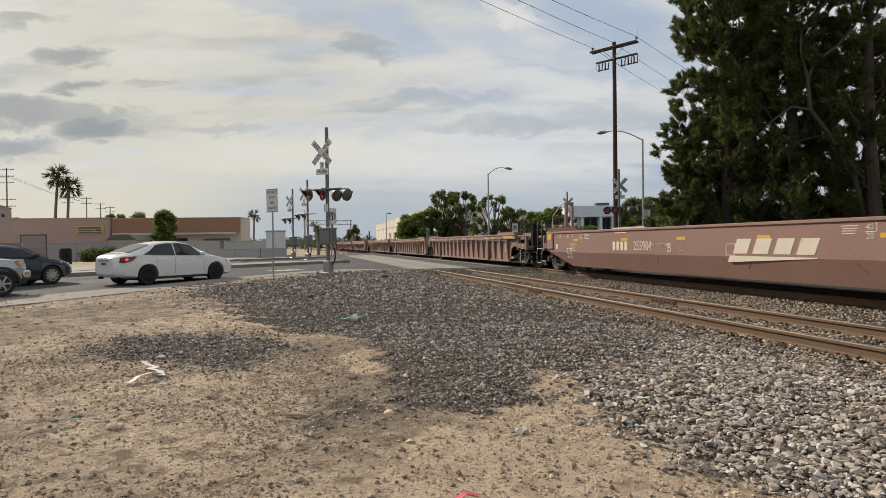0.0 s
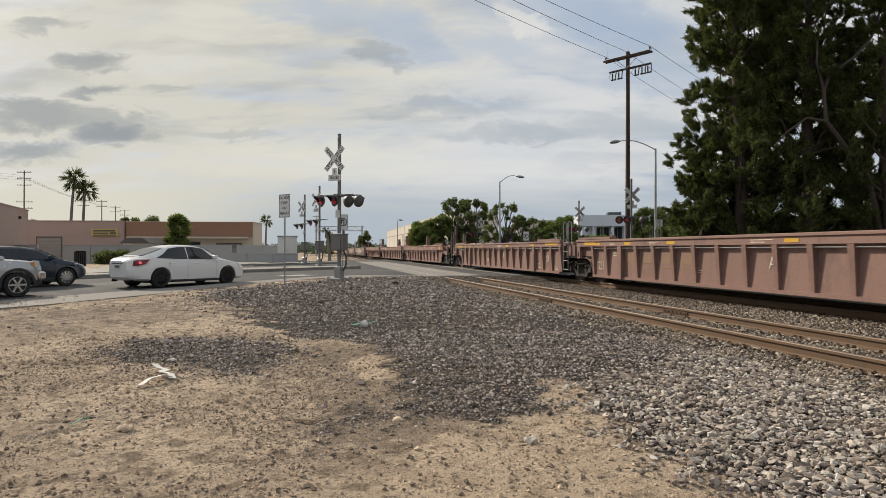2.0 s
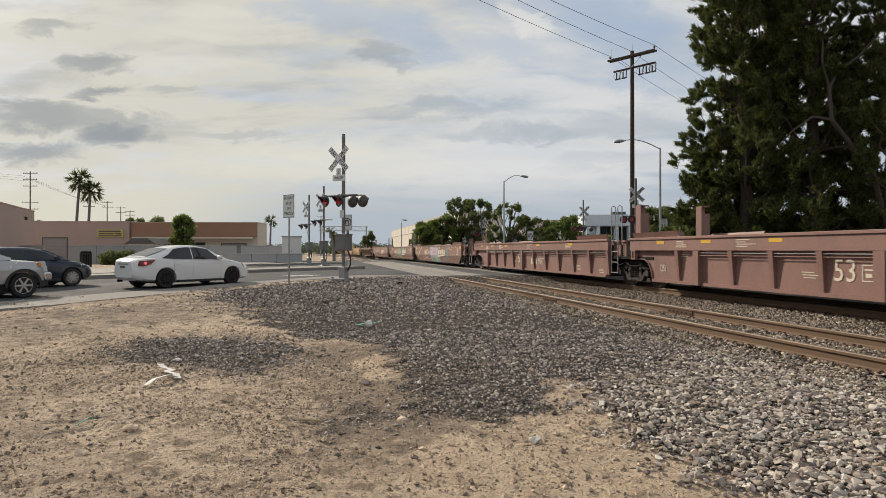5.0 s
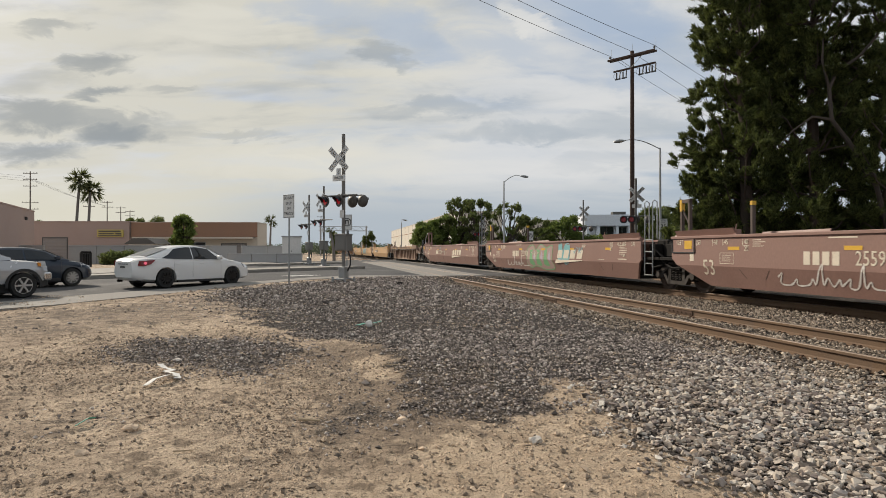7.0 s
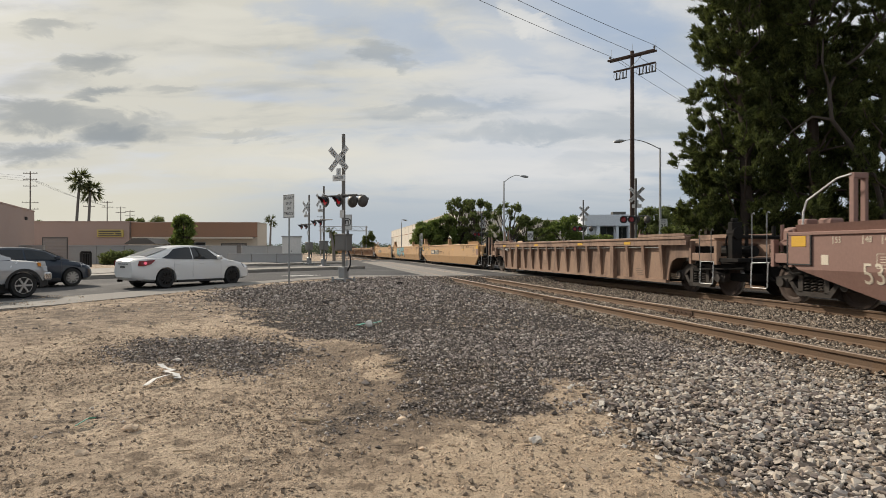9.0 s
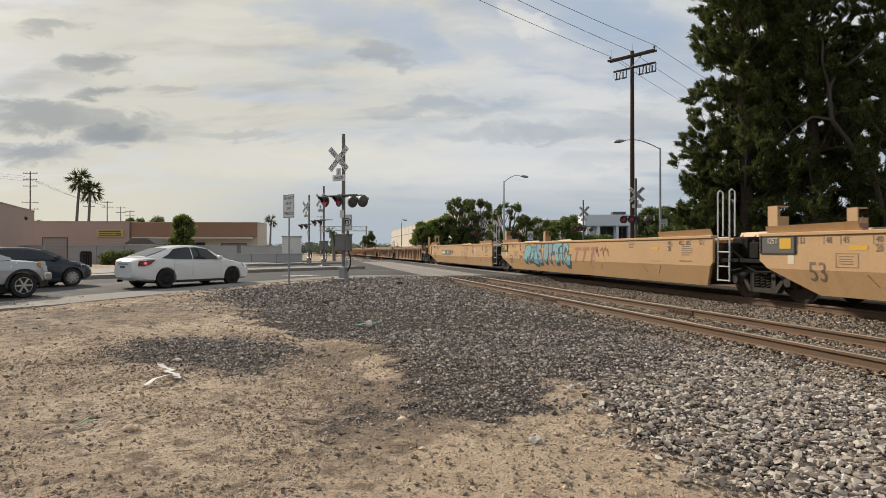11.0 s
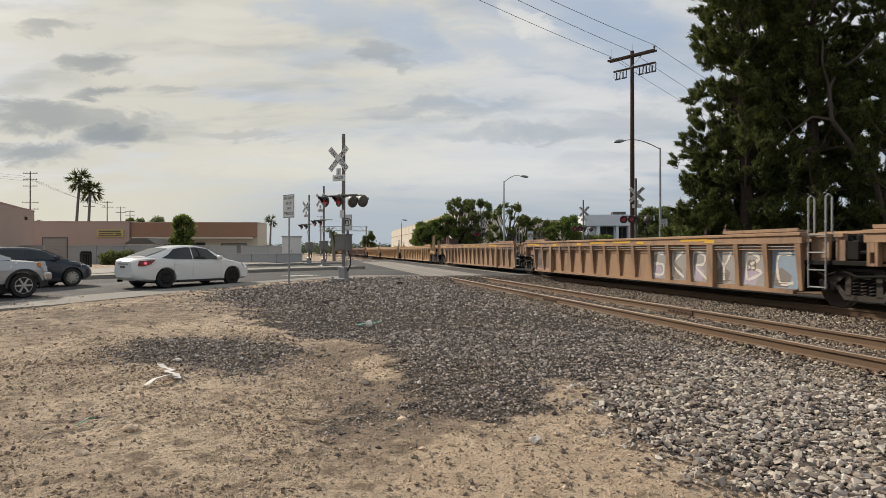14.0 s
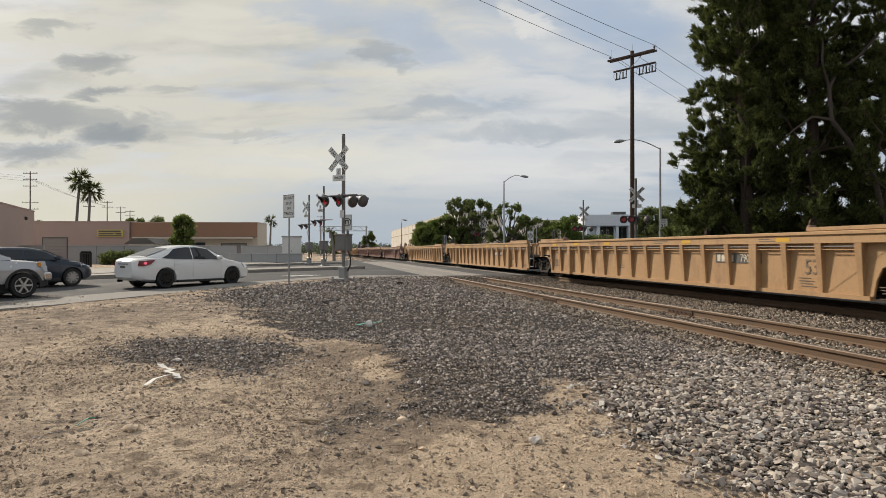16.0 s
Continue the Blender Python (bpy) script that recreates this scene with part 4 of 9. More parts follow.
def ladder(x, sign, top, w=0.46):
    bm = bmesh.new()
    for dx in (0, w):
        pipe(bm, [(x + dx, sign * 1.40, 0.42), (x + dx, sign * 1.40, top - 0.06), (x + dx, sign * 1.34, top), (x + dx, sign * 1.24, top - 0.06), (x + dx, sign * 1.24, 1.62)], 0.019, 6)
    for z in (0.45, 0.82, 1.2, 1.58):
        rod(bm, (x, sign * 1.40, z), (x + w, sign * 1.40, z), 0.017, sides=6)
    return bm


def guide_post(top, wide=0.26):
    """Folded-plate container guide, open to one side."""
    bm = B((-wide / 2, wide / 2, -0.16, -0.13, 1.45, top), (-wide / 2, -wide / 2 + 0.03, -0.13, 0.16, 1.45, top), (wide / 2 - 0.03, wide / 2, -0.13, 0.16, 1.45, top - 0.25))
    box(bm, -wide / 2 + 0.005, wide / 2 - 0.005, -0.15, 0.15, top - 0.03, top + 0.004)
    return bm


def portal_post(top):
    """Narrow upright frame with an open middle."""
    bm = B((-0.23, -0.15, -0.05, 0.05, 1.45, top), (0.15, 0.23, -0.05, 0.05, 1.45, top), (-0.23, 0.23, -0.05, 0.05, top - 0.10, top + 0.004), bevel=0.006)
    rod(bm, (-0.16, 0.0, top - 0.3), (0.16, 0.0, top - 0.75), 0.025)
    return bm


def tray(x0, x1, sign, z=TOP):
    """Raised, slightly tilted plate on the top chord near the end."""
    bm = bmesh.new()
    a = [(x0, sign * 1.53, z + 0.19), (x1, sign * 1.53, z + 0.21), (x1, sign * 1.44, z + 0.02), (x0, sign * 1.44, z + 0.0)]
    solid(bm, a, [(p, q - sign * 0.04, r) for p, q, r in a])
    for i in range(5):
        x = x0 + 0.1 + (x1 - x0 - 0.2) * i / 4
        solid(bm, [(x, sign * 1.50, z + 0.15), (x, sign * 1.40, z + 0.0), (x, sign * 1.30, z + 0.0)], [(x + 0.03, sign * 1.50, z + 0.15), (x + 0.03, sign * 1.40, z), (x + 0.03, sign * 1.30, z)])
    return bm


def flat_tray(x0, x1, sign, z=TOP):
    """Long shallow trough lying along the top chord."""
    bm = B((x0, x1, min(sign * 1.50, sign * 1.14), max(sign * 1.50, sign * 1.14), z + 0.032, z + 0.085), bevel=0.01)
    box(bm, x0, x1, min(sign * 1.51, sign * 1.47), max(sign * 1.51, sign * 1.47), z + 0.05, z + 0.125)
    return bm


def hinge():
    bm = B((-0.05, 0.05, -1.46, -1.30, TOP + 0.02, TOP + 0.17), bevel=0.012)
    rod(bm, (-0.02, -1.44, TOP + 0.12), (0.04, -1.44, TOP + 0.30), 0.014, sides=6)
    return bm


def end_beams(a, b):
    """Sill, upper rails and corner brackets that carry the end platform."""
    bm = B((a, b, -1.40, -1.30, 0.95, 1.17), (a, b, 1.30, 1.40, 0.95, 1.17), bevel=0.01)
    box(bm, a, b, -1.30, -1.22, 1.36, 1.45), box(bm, a, b, -1.10, -1.02, 1.58, 1.68)
    box(bm, a, b, -1.30, 1.30, 1.02, 1.06)
    for x in (a + 0.02, b - 0.12):
        box(bm, x, x + 0.10, -1.42, -1.28, 0.86, 1.50)
    return bm


def grab_post(top):
    return B((-0.045, 0.045, -1.42, -1.34, 0.90, top), (-0.06, 0.06, -1.43, -1.33, 1.28, 1.34), bevel=0.008)


def grab_wire(top):
    return pipe(bmesh.new(), [(0.10, -1.40, top - 0.02), (0.06, -1.40, top + 0.03), (0.0, -1.40, top - 0.02), (0.0, -1.40, 0.95), (0.04, -1.40, 0.90)], 0.012, 6)


def step_loop():
    return pipe(bmesh.new(), [(0, -1.38, 0.95), (0, -1.42, 0.9), (0, -1.44, 0.36), (0.03, -1.44, 0.33), (0.52, -1.44, 0.33), (0.55, -1.44, 0.36), (0.55, -1.42, 0.9), (0.55, -1.38, 0.95), (0, -1.40, 0.93)], 0.012, 6)


def brake_wheel():
    bm = bmesh.new()
    ring = [(0.26 * math.cos(k * math.pi / 10), -1.36, 1.86 + 0.26 * math.sin(k * math.pi / 10)) for k in range(21)]
    pipe(bm, ring, 0.015, 6)
    for k in range(5):
        a = k * 2 * math.pi / 5
        rod(bm, (0, -1.30, 1.86), (0.25 * math.cos(a), -1.36, 1.86 + 0.25 * math.sin(a)), 0.014, sides=5)
    rod(bm, (0, -1.38, 1.86), (0, -0.9, 1.86), 0.035, sides=8)
    return bm


def holed_post():
    """Tall plate with a row of round holes."""
    bm = B((-0.17, -0.08, -1.26, -1.22, 0.95, 3.0), (0.08, 0.17, -1.26, -1.22, 0.95, 3.0), (-0.17, -0.14, -1.22, -1.05, 0.95, 3.0))
    for k in range(8):
        z = 0.95 + k * 0.28
        box(bm, -0.08, 0.08, -1.26, -1.22, z, z + 0.10)
    return bm


def valves():
    bm = bmesh.new()
    rod(bm, (-0.1, -0.95, 1.62), (0.75, -0.95, 1.62), 0.17, sides=12)
    box(bm, 0.55, 0.85, -1.30, -1.0, 1.5, 1.95, bevel=0.03), box(bm, 0.1, 0.3, -1.28, -1.05, 1.42, 1.72, bevel=0.03)
    rod(bm, (0.0, -1.2, 1.2), (0.0, -1.2, 1.85), 0.04), rod(bm, (0.42, -1.22, 1.1), (0.42, -1.22, 1.75), 0.05)
    pipe(bm, [(-0.2, -1.25, 1.3), (0.2, -1.28, 1.5), (0.5, -1.25, 1.45), (0.8, -1.28, 1.62)], 0.025)
    box(bm, 0.95, 1.35, -1.15, -0.8, 1.5, 1.95, bevel=0.04)
    return bm


def coupler_gear():
    # the wide low box is added to black out the shaded gap underneath
    bm = B((-1.4, 0.0, -0.22, 0.22, 0.62, 0.98), (-1.3, 0.25, -0.85, 0.85, 0.40, 0.62), bevel=0.03)
    box(bm, 0.0, 0.85, -0.09, 0.09, 0.74, 0.96, bevel=0.02), box(bm, 0.72, 1.15, -0.17, 0.17, 0.70, 1.0, bevel=0.05)
    pipe(bm, [(0.1, -0.35, 0.75), (0.5, -0.35, 0.45), (1.0, -0.3, 0.45), (1.25, -0.25, 0.7)], 0.035)
    pipe(bm, [(-0.2, -1.35, 0.9), (0.25, -1.3, 0.9), (0.3, -0.3, 0.95)], 0.018)
    return bm


def brake_stand():
    bm = B((-0.10, 0.10, -1.25, -0.95, 0.95, 2.0), (-0.05, 0.05, -1.20, -1.03, 2.0, 2.1), bevel=0.02)
    rod(bm, (-0.14, -1.10, 1.70), (0.14, -1.10, 1.70), 0.16, sides=16)
    pipe(bm, [(-0.2, -1.15, 1.0), (-0.22, -1.2, 1.5), (-0.1, -1.18, 1.9)], 0.025)
    rod(bm, (0.0, -1.0, 1.6), (0.0, 0.8, 1.6), 0.05)
    for y in (-0.75, 0.1, 0.75):
        rod(bm, (0.0, y, 0.9), (0.0, y, 1.9), 0.05)
    return bm


def tall_portal(top):
    bm = B((-0.06, 0.06, -1.38, -1.27, 0.95, top), (-0.06, 0.06, -1.10, -1.02, 1.3, top), (-0.07, 0.07, -1.38, -1.02, top - 0.12, top), bevel=0.01)
    return bm


def end_deck(x0, x1, shade_block=False):
    bm = B((x0, x1, -1.36, 1.36, 0.93, 1.03), bevel=0.01)
    box(bm, x0, x1, -0.35, 0.35, 0.55, 0.93)
    for y in (-1.0, 1.0):
        box(bm, x0 + 0.05, x1 - 0.05, y - 0.06, y + 0.06, 0.72, 0.93)
    if shade_block:
        # added black blocks that stand in for deep shade between the units
        box(bm, x0 + 0.15, x1 - 0.12, -0.95, 1.2, 1.03, 1.60, bevel=0.05), box(bm, x0 + 0.3, x1 - 0.3, -0.8, 0.8, 0.30, 0.55)
        pipe(bm, [(x0 + 0.2, -1.1, 1.5), (x0 + 0.5, -1.2, 1.2), (x1 - 0.4, -1.22, 1.25), (x1 - 0.1, -1.1, 1.0)], 0.035)
    # valves, pipes and reservoirs
    rod(bm, (x0 + 0.1, -0.75, 1.22), (x1 - 0.15, -0.75, 1.22), 0.15, sides=10)
    box(bm, x0 + 0.2, x0 + 0.55, -1.25, -0.95, 1.03, 1.45, bevel=0.03)
    pipe(bm, [(x0, -1.2, 0.86), (x0 + 0.5, -1.25, 0.70), (x1, -1.2, 0.78)], 0.03)
    return bm


STYLES = {
    "brown_smooth": dict(shape="smooth", paint=P_BROWN, post=2.75, words=M_LETTER, label="brown smooth-sided double-stack well car unit rolling empty", slab=M_DARKMETAL),
    "tan_smooth": dict(shape="smooth", paint=P_TAN, post=2.3, words=M_LETTERDARK, label="tan smooth-sided double-stack well car unit rolling empty", slab=M_PANELGREY),
    "dusty_rib": dict(shape="rib", paint=P_DUSTY, band=1.40, post=2.3, words=M_LETTER, label="dusty brown ribbed well car unit rolling empty", slab=M_DARKMETAL),
    "red_band": dict(shape="rib", paint=P_RED, band=1.24, post=2.75, words=M_LETTER, label="red-brown well car unit with a deep top band and ribs", slab=M_DARKMETAL),
    "rusty_rib": dict(shape="rib", paint=P_RUSTTAN, band=1.40, post=2.3, words=M_LETTERDARK, label="rusty tan ribbed single well car rolling empty", slab=M_DARKMETAL),
    "stained_rib": dict(shape="rib", paint=P_RUST, band=1.40, post=2.5, words=M_LETTERDARK, label="rust-stained ochre ribbed well car unit rolling empty", slab=M_DARKMETAL),
    "ochre_rib": dict(shape="rib", paint=P_OCHRE, band=1.40, post=2.4, words=M_LETTERDARK, label="faded ochre ribbed well car unit rolling empty", slab=M_DARKMETAL),
}
UNITS = []


def well_unit(style, u_front, u_rear, front, rear):
    """One unit of an articulated well car. front and rear: A over a shared bogie, C at a coupler."""
    st = STYLES[style]
    L = round((u_rear - u_front) * 20) / 20
    u = (u_front + u_rear) / 2
    name = "well_car_unit"
    ob = thing(name, trk_pose(u, TRACKS[1], RAIL), st["label"], "railway wagon", "train of empty well cars")
    key = (style, L, front, rear)
    h = L / 2
    sm = st["shape"] == "smooth"
    x1 = h - ((1.37 if sm else 1.17) if front == "A" else (1.9 if sm else 2.55))
    x0 = -h + (0.38 if rear == "A" else (1.3 if sm else 1.45))
    arch0 = (1.5 if sm else 1.2) if rear == "A" else (2.0 if sm else 1.62)
    arch1 = 0.35 if front == "A" else (1.45 if sm else 1.15)
    paint = st["paint"]
    for sign in (-1, 1):
        if sm:
            kept((key, "side", sign), "side_panel", lambda: smooth_side(x0, x1, arch0 + 0.1, max(arch1, 0.45), sign), paint, ob)
        else:
            kept((key, "side", sign), "side_panel", lambda: rib_side(x0, x1, arch0, arch1, sign, st["band"]), paint, ob)
        kept((key, "chord", sign), "top_chord", lambda: B((x0, x1, sign * (HALF - 0.06) - 0.10, sign * (HALF - 0.06) + 0.10, TOP - 0.05, TOP + 0.03), bevel=0.012), paint, ob)
        for a, b in ((x0 + 0.2, x0 + 2.7), (x1 - 2.6, x1 - 0.1)):
            kept((key, "tray", sign, a), "guide_plate", lambda: tray(a, b, sign) if sm or style == "red_band" else flat_tray(a, b, sign), paint, ob)
            if sign < 0:
                kept("hinge", "hinge", hinge, paint, ob, pose(b if a < 0 else a, 0, 0))
    if not sm:
        a, b = x0 + (2.85 if style == "red_band" else arch0 + 0.08), x1 - (0.14 if front == "A" else arch1 + 0.2)
        n = int(round((b - a) / {"red_band": 1.5, "ochre_rib": 0.95}.get(style, 1.04))) + 1
        if style == "red_band" and rear == "A":
            # a narrow post over the arch, then broad and narrow ones at an even pitch
            a = a + 0.68
            n = int((b - a) / 1.41) + 1
            b = a + 1.41 * (n - 1)
            for sign in (-1, 1):
                kept((style, "rib", sign), "rib", lambda: rib_post(sign, st["band"]), paint, ob, pose(a - 0.93, 0, 0))
        for sign in (-1, 1):
            for i in range(n):
                broad = i in ((0, 4) if style == "red_band" else (2, n - 4))
                kept((style, "broad" if broad else "rib", sign), "rib", lambda: (broad_post if broad else rib_post)(sign, st["band"]), paint, ob, pose(a + (b - a) * i / (n - 1), 0, 0))
        for dz in (0.07, 0.14) if style in ("stained_rib", "red_band", "ochre_rib") else (0.07,):
            kept((key, "tie_rod", dz), "tie_rod", lambda: rod(bmesh.new(), (a, -HALF + 0.05, st["band"] - dz), (b, -HALF + 0.05, st["band"] - dz), 0.013, sides=6), M_GALV if dz < 0.1 else paint, ob)
        kept((key, "arch_rim"), "arch_rim", lambda: arch_rim(x0, arch0), paint, ob)
        kept((style, "bracket"), "end_bracket", lambda: end_bracket(st["band"]), paint, ob, pose(x0 + 0.06, 0, 0))
    kept((key, "floor"), "well_floor", lambda: B((x0 + arch0, x1 - max(arch1, 0.5), -1.25, 1.25, 0.29, 0.37)), M_DARKMETAL, ob)
    for xa, d in ((x0 + 0.5, 1), (x1 - 0.5, -1)):
        def slope():
            bm = bmesh.new()
            q = [(xa, 1.45), (xa + d * 1.6, 0.37), (xa + d * 1.68, 0.37), (xa + d * 0.1, 1.45)]
            prism(bm, q, -1.34, 1.34)
            return bm
        kept((key, "bulkhead", d), "end_bulkhead", slope, paint, ob)
    # rear end
    if rear == "A":
        kept((key, "deck0"), "end_platform", lambda: end_deck(-h - 0.5, x0 + 1.2, True), M_DARKMETAL, ob)
        bogie(ob, -h)
        slim = style == "brown_smooth"
        thin = style in ("dusty_rib", "rusty_rib", "stained_rib", "ochre_rib")
        if thin:
            def loops():
                bm = bmesh.new()
                for x in (0.0, 0.55):
                    pipe(bm, [(x, -1.2, 1.5), (x, -1.2, 2.12), (x + 0.1, -1.2, 2.18), (x + 0.2, -1.2, 2.12), (x + 0.2, -1.2, 1.5)], 0.012)
                box(bm, -0.05, 0.85, -1.23, -1.17, 1.48, 1.56)
                return bm
            for sign in (-1, 1):
                kept(("loops",), "grab_loop", loops, M_DARKGALV, ob, pose(x0 + 0.9, 0.0 if sign < 0 else 2.4, 0))
        for sign in () if thin else (-1, 1):
            post = kept((style, "post", sign if slim else 0), "guide_post", lambda: (portal_post(st["post"]) if sign < 0 else B((-0.05, 0.05, -0.06, 0.06, 1.45, st["post"]), bevel=0.008)) if slim else guide_post(st["post"], 0.3), P_SOOT if slim else paint, ob, pose(x0 + 0.2, sign * 1.15, 0))
            if slim:
                kept((style, "post_cap", sign), "cap", lambda: B((-0.24, -0.14, -0.058, 0.058, st["post"] - 0.34, st["post"] + 0.008), bevel=0.004) if sign < 0 else B((-0.058, 0.058, -0.068, 0.068, st["post"] - 0.12, st["post"] + 0.008), bevel=0.004), M_YELLOW, post)
        if sm:
            kept((key, "plate"), "end_panel", lambda: B((x0 + 0.03, x0 + 1.15, -HALF - 0.012, -HALF + 0.004, 1.18, 1.56), bevel=0.004), st["slab"] if sm and style == "tan_smooth" else paint, ob)
    else:
        kept((key, "deck0"), "end_platform", lambda: end_deck(-h + 0.65, x0 + 0.6), M_DARKMETAL, ob)
        bogie(ob, -h + 1.55)
        kept("coupler", "coupler", coupler_gear, M_DARKMETAL, ob, pose(-h + 1.0, 0, 0, 0, 0, 180))
        if sm:
            kept((style, "portal"), "end_portal", lambda: tall_portal(2.83 if st["post"] > 2.5 else 2.45), paint, ob, pose(x0 + 1.5, 0, 0))
        kept((key, "end_beam", 0), "end_beam", lambda: end_beams(-h + 0.62, x0), paint, ob)
        tall = {"brown_smooth": 2.15, "tan_smooth": 2.42, "dusty_rib": 2.5}.get(style, 2.0)
        for x in (-0.03, 0.47):
            if style != "brown_smooth":
                kept((style, "grab_post", tall), "grab_post", lambda: grab_post(tall), P_SOOT if style == "dusty_rib" else paint, ob, pose(-h + 0.1 + x, 0, 0))
            kept(("grab_wire", tall), "handrail", lambda: grab_wire(tall), M_GALV, ob, pose(-h + 0.02 + x, 0, 0))
        kept("step_loop", "step_iron", step_loop, M_SIGNWHITE, ob, pose(-h + 0.0, 0, 0))
        if not sm:
            for x in (2.45, 3.05):
                kept((style, "grab_post", "upper"), "grab_post", lambda: B((-0.03, 0.03, -1.22, -1.16, 1.55, 2.3), bevel=0.006), paint, ob, pose(-h + x, 0, 0))
                kept("upper_wire", "handrail", lambda: rod(bmesh.new(), (0.12, -1.18, 1.55), (0.12, -1.18, 2.42), 0.014, sides=6), M_GALV, ob, pose(-h + x, 0, 0))
            if style == "dusty_rib":
                kept("holed_plate", "perforated_post", holed_post, P_SOOT, ob, pose(-h + 0.55, 0, 0))
            kept((key, "slope_pipe"), "brake_pipe", lambda: pipe(bmesh.new(), [(x0 - 0.12, -1.40, 1.42), (x0 + 0.1, -1.42, 1.34), (x0 + 0.7, -1.44, 1.36), (x0 + 2.3, -1.44, 1.24)], 0.022), M_GALV, ob)
        else:
            kept((style, "machinery"), "brake_valve", valves, paint, ob, pose(-h + 0.75, 0, 0))
        def rail_curve():
            bm = bmesh.new()
            pipe(bm, [(0, -1.38, 1.5), (0.02, -1.38, 2.1), (0.12, -1.38, 2.35), (0.9, -1.38, 2.75), (1.25, -1.38, 2.8)], 0.02)
            return bm
        def rail_loop():
            bm = bmesh.new()
            pipe(bm, [(-0.35, -1.38, 0.9), (-0.35, -1.38, 1.9), (-0.2, -1.38, 1.95), (-0.2, -1.38, 1.0)], 0.018)
            return bm
        if style == "brown_smooth":
            kept("curved_rail", "handrail", rail_curve, M_SIGNWHITE, ob, pose(x0 + 0.25, 0, 0))
    # front end
    if front == "A":
        kept((key, "deck1"), "end_platform", lambda: end_deck(x1 - 0.1, h - 0.55, True), M_DARKMETAL, ob)
        kept((style, "ladder"), "ladder", lambda: ladder(0, -1, 2.85 if st["post"] > 2.5 or sm else 2.45), M_SIGNWHITE if style == "tan_smooth" else M_GALV, ob, pose(x1 + 0.08, 0, 0))
        if not sm:
            for a, b in ((0.02, 0.5), (0.66, 0.9)):
                kept((style, "end_plate", a), "end_plate", lambda: B((a, b, -1.27, -1.20, 0.93, 1.60), (a, b, -1.33, -1.27, 1.52, 1.60), bevel=0.008), paint, ob, pose(x1, 0, 0))
    else:
        kept((key, "deck1"), "end_platform", lambda: end_deck(x1 - 0.2, h - 0.55), M_DARKMETAL, ob)
        bogie(ob, h - 2.5)
        kept("coupler", "coupler", coupler_gear, M_DARKMETAL, ob, pose(h - 1.0, 0, 0))
        kept((key, "end_beam", 1), "end_beam", lambda: end_beams(x1, max(h - 1.3, x1 + 0.4)), paint, ob)
        if style == "ochre_rib":
            kept("brake_cabinet", "end_cabinet", lambda: B((-0.25, 0.25, -0.75, 0.5, 0.95, 2.16), (-0.28, 0.28, -0.78, 0.53, 2.12, 2.2), (0.2, 0.27, -0.9, -0.75, 1.0, 2.1), bevel=0.012), P_SOOT, ob, pose(h - 0.92, 0, 0))
        else:
            kept("brake_stand", "brake_stand", brake_stand, M_DARKMETAL, ob, pose(h - 1.0, 0, 0))
        wheel = kept("brake_wheel", "brake_wheel", brake_wheel, M_GALV, ob, pose(h - 1.55, 0, 0)) if style in ("red_band", "brown_smooth") else None
        tall = {"ochre_rib": 2.5, "rusty_rib": 1.8, "stained_rib": 1.9}.get(style, 2.1)
        for x in (1.95, 1.45):
            if style == "ochre_rib":
                kept((style, "grab_post", tall), "grab_post", lambda: grab_post(tall), paint, ob, pose(h - x, 0, 0))
            kept(("grab_wire", tall), "handrail", lambda: grab_wire(tall), M_DARKGALV, ob, pose(h - x - 0.12, 0, 0))
        kept("step_loop", "step_iron", step_loop, M_SIGNWHITE, ob, pose(h - 2.0, 0, 0))
    # yellow reflectors
    for fx in [q / (x1 - x0) for q in (2.7, 6.2, 9.2, 12.3, 15.4)] if sm else (0.10, 0.22, 0.36, 0.62, 0.82):
        kept("reflector", "reflector", lambda: B((-0.21, 0.21, -HALF - 0.006, -HALF + 0.002, 1.31, 1.40)), M_YELLOW, ob, pose(x0 + (x1 - x0) * fx, 0, -0.06 if sm else 0.13))
    if sm and front == "C" or style == "red_band" and front == "C":
        kept("front_panel", "end_panel", lambda: B((-0.52, 0.0, -HALF - 0.012, -HALF + 0.002, 0.95, 1.58), bevel=0.004), paint, ob, pose(x1 - 0.03, 0, 0)) if sm else None
        kept("front_reflector", "end_reflector", lambda: B((-0.22, 0.22, -HALF - 0.02, -HALF + 0.002, 1.32, 1.55)), M_YELLOW, ob, pose(x1 - (0.3 if sm else 0.9), 0, 0 if sm else -0.03))
    if sm and rear == "A":
        kept("reflector_end", "end_reflector", lambda: B((-0.17, 0.17, -HALF - 0.02, -HALF + 0.002, 1.28, 1.52)), M_YELLOW, ob, pose(x0 + 0.82, 0, 0.0))
    if sm and rear == "A":
        word_mesh((style, "ton"), "125T", 0.19, M_LETTER, ob, pose(x0 + 0.42, -HALF - 0.016, 1.46), 0.85)
        kept((style, "panel_rim"), "panel_rim", lambda: B((0.04, 0.07, -HALF - 0.03, -HALF + 0.002, 1.16, 1.60), (1.08, 1.11, -HALF - 0.03, -HALF + 0.002, 1.16, 1.60), (0.07, 1.08, -HALF - 0.03, -HALF + 0.002, 1.16, 1.19), (0.07, 1.08, -HALF - 0.03, -HALF + 0.002, 1.57, 1.60)), M_BLACK, ob, pose(x0, 0, 0))
    elif sm:
        kept((style, "tall_panel"), "end_panel", lambda: B((-0.02, 0.62, -HALF - 0.03, -HALF + 0.004, 0.93, 1.62), bevel=0.02), paint, ob, pose(x0, 0, 0))
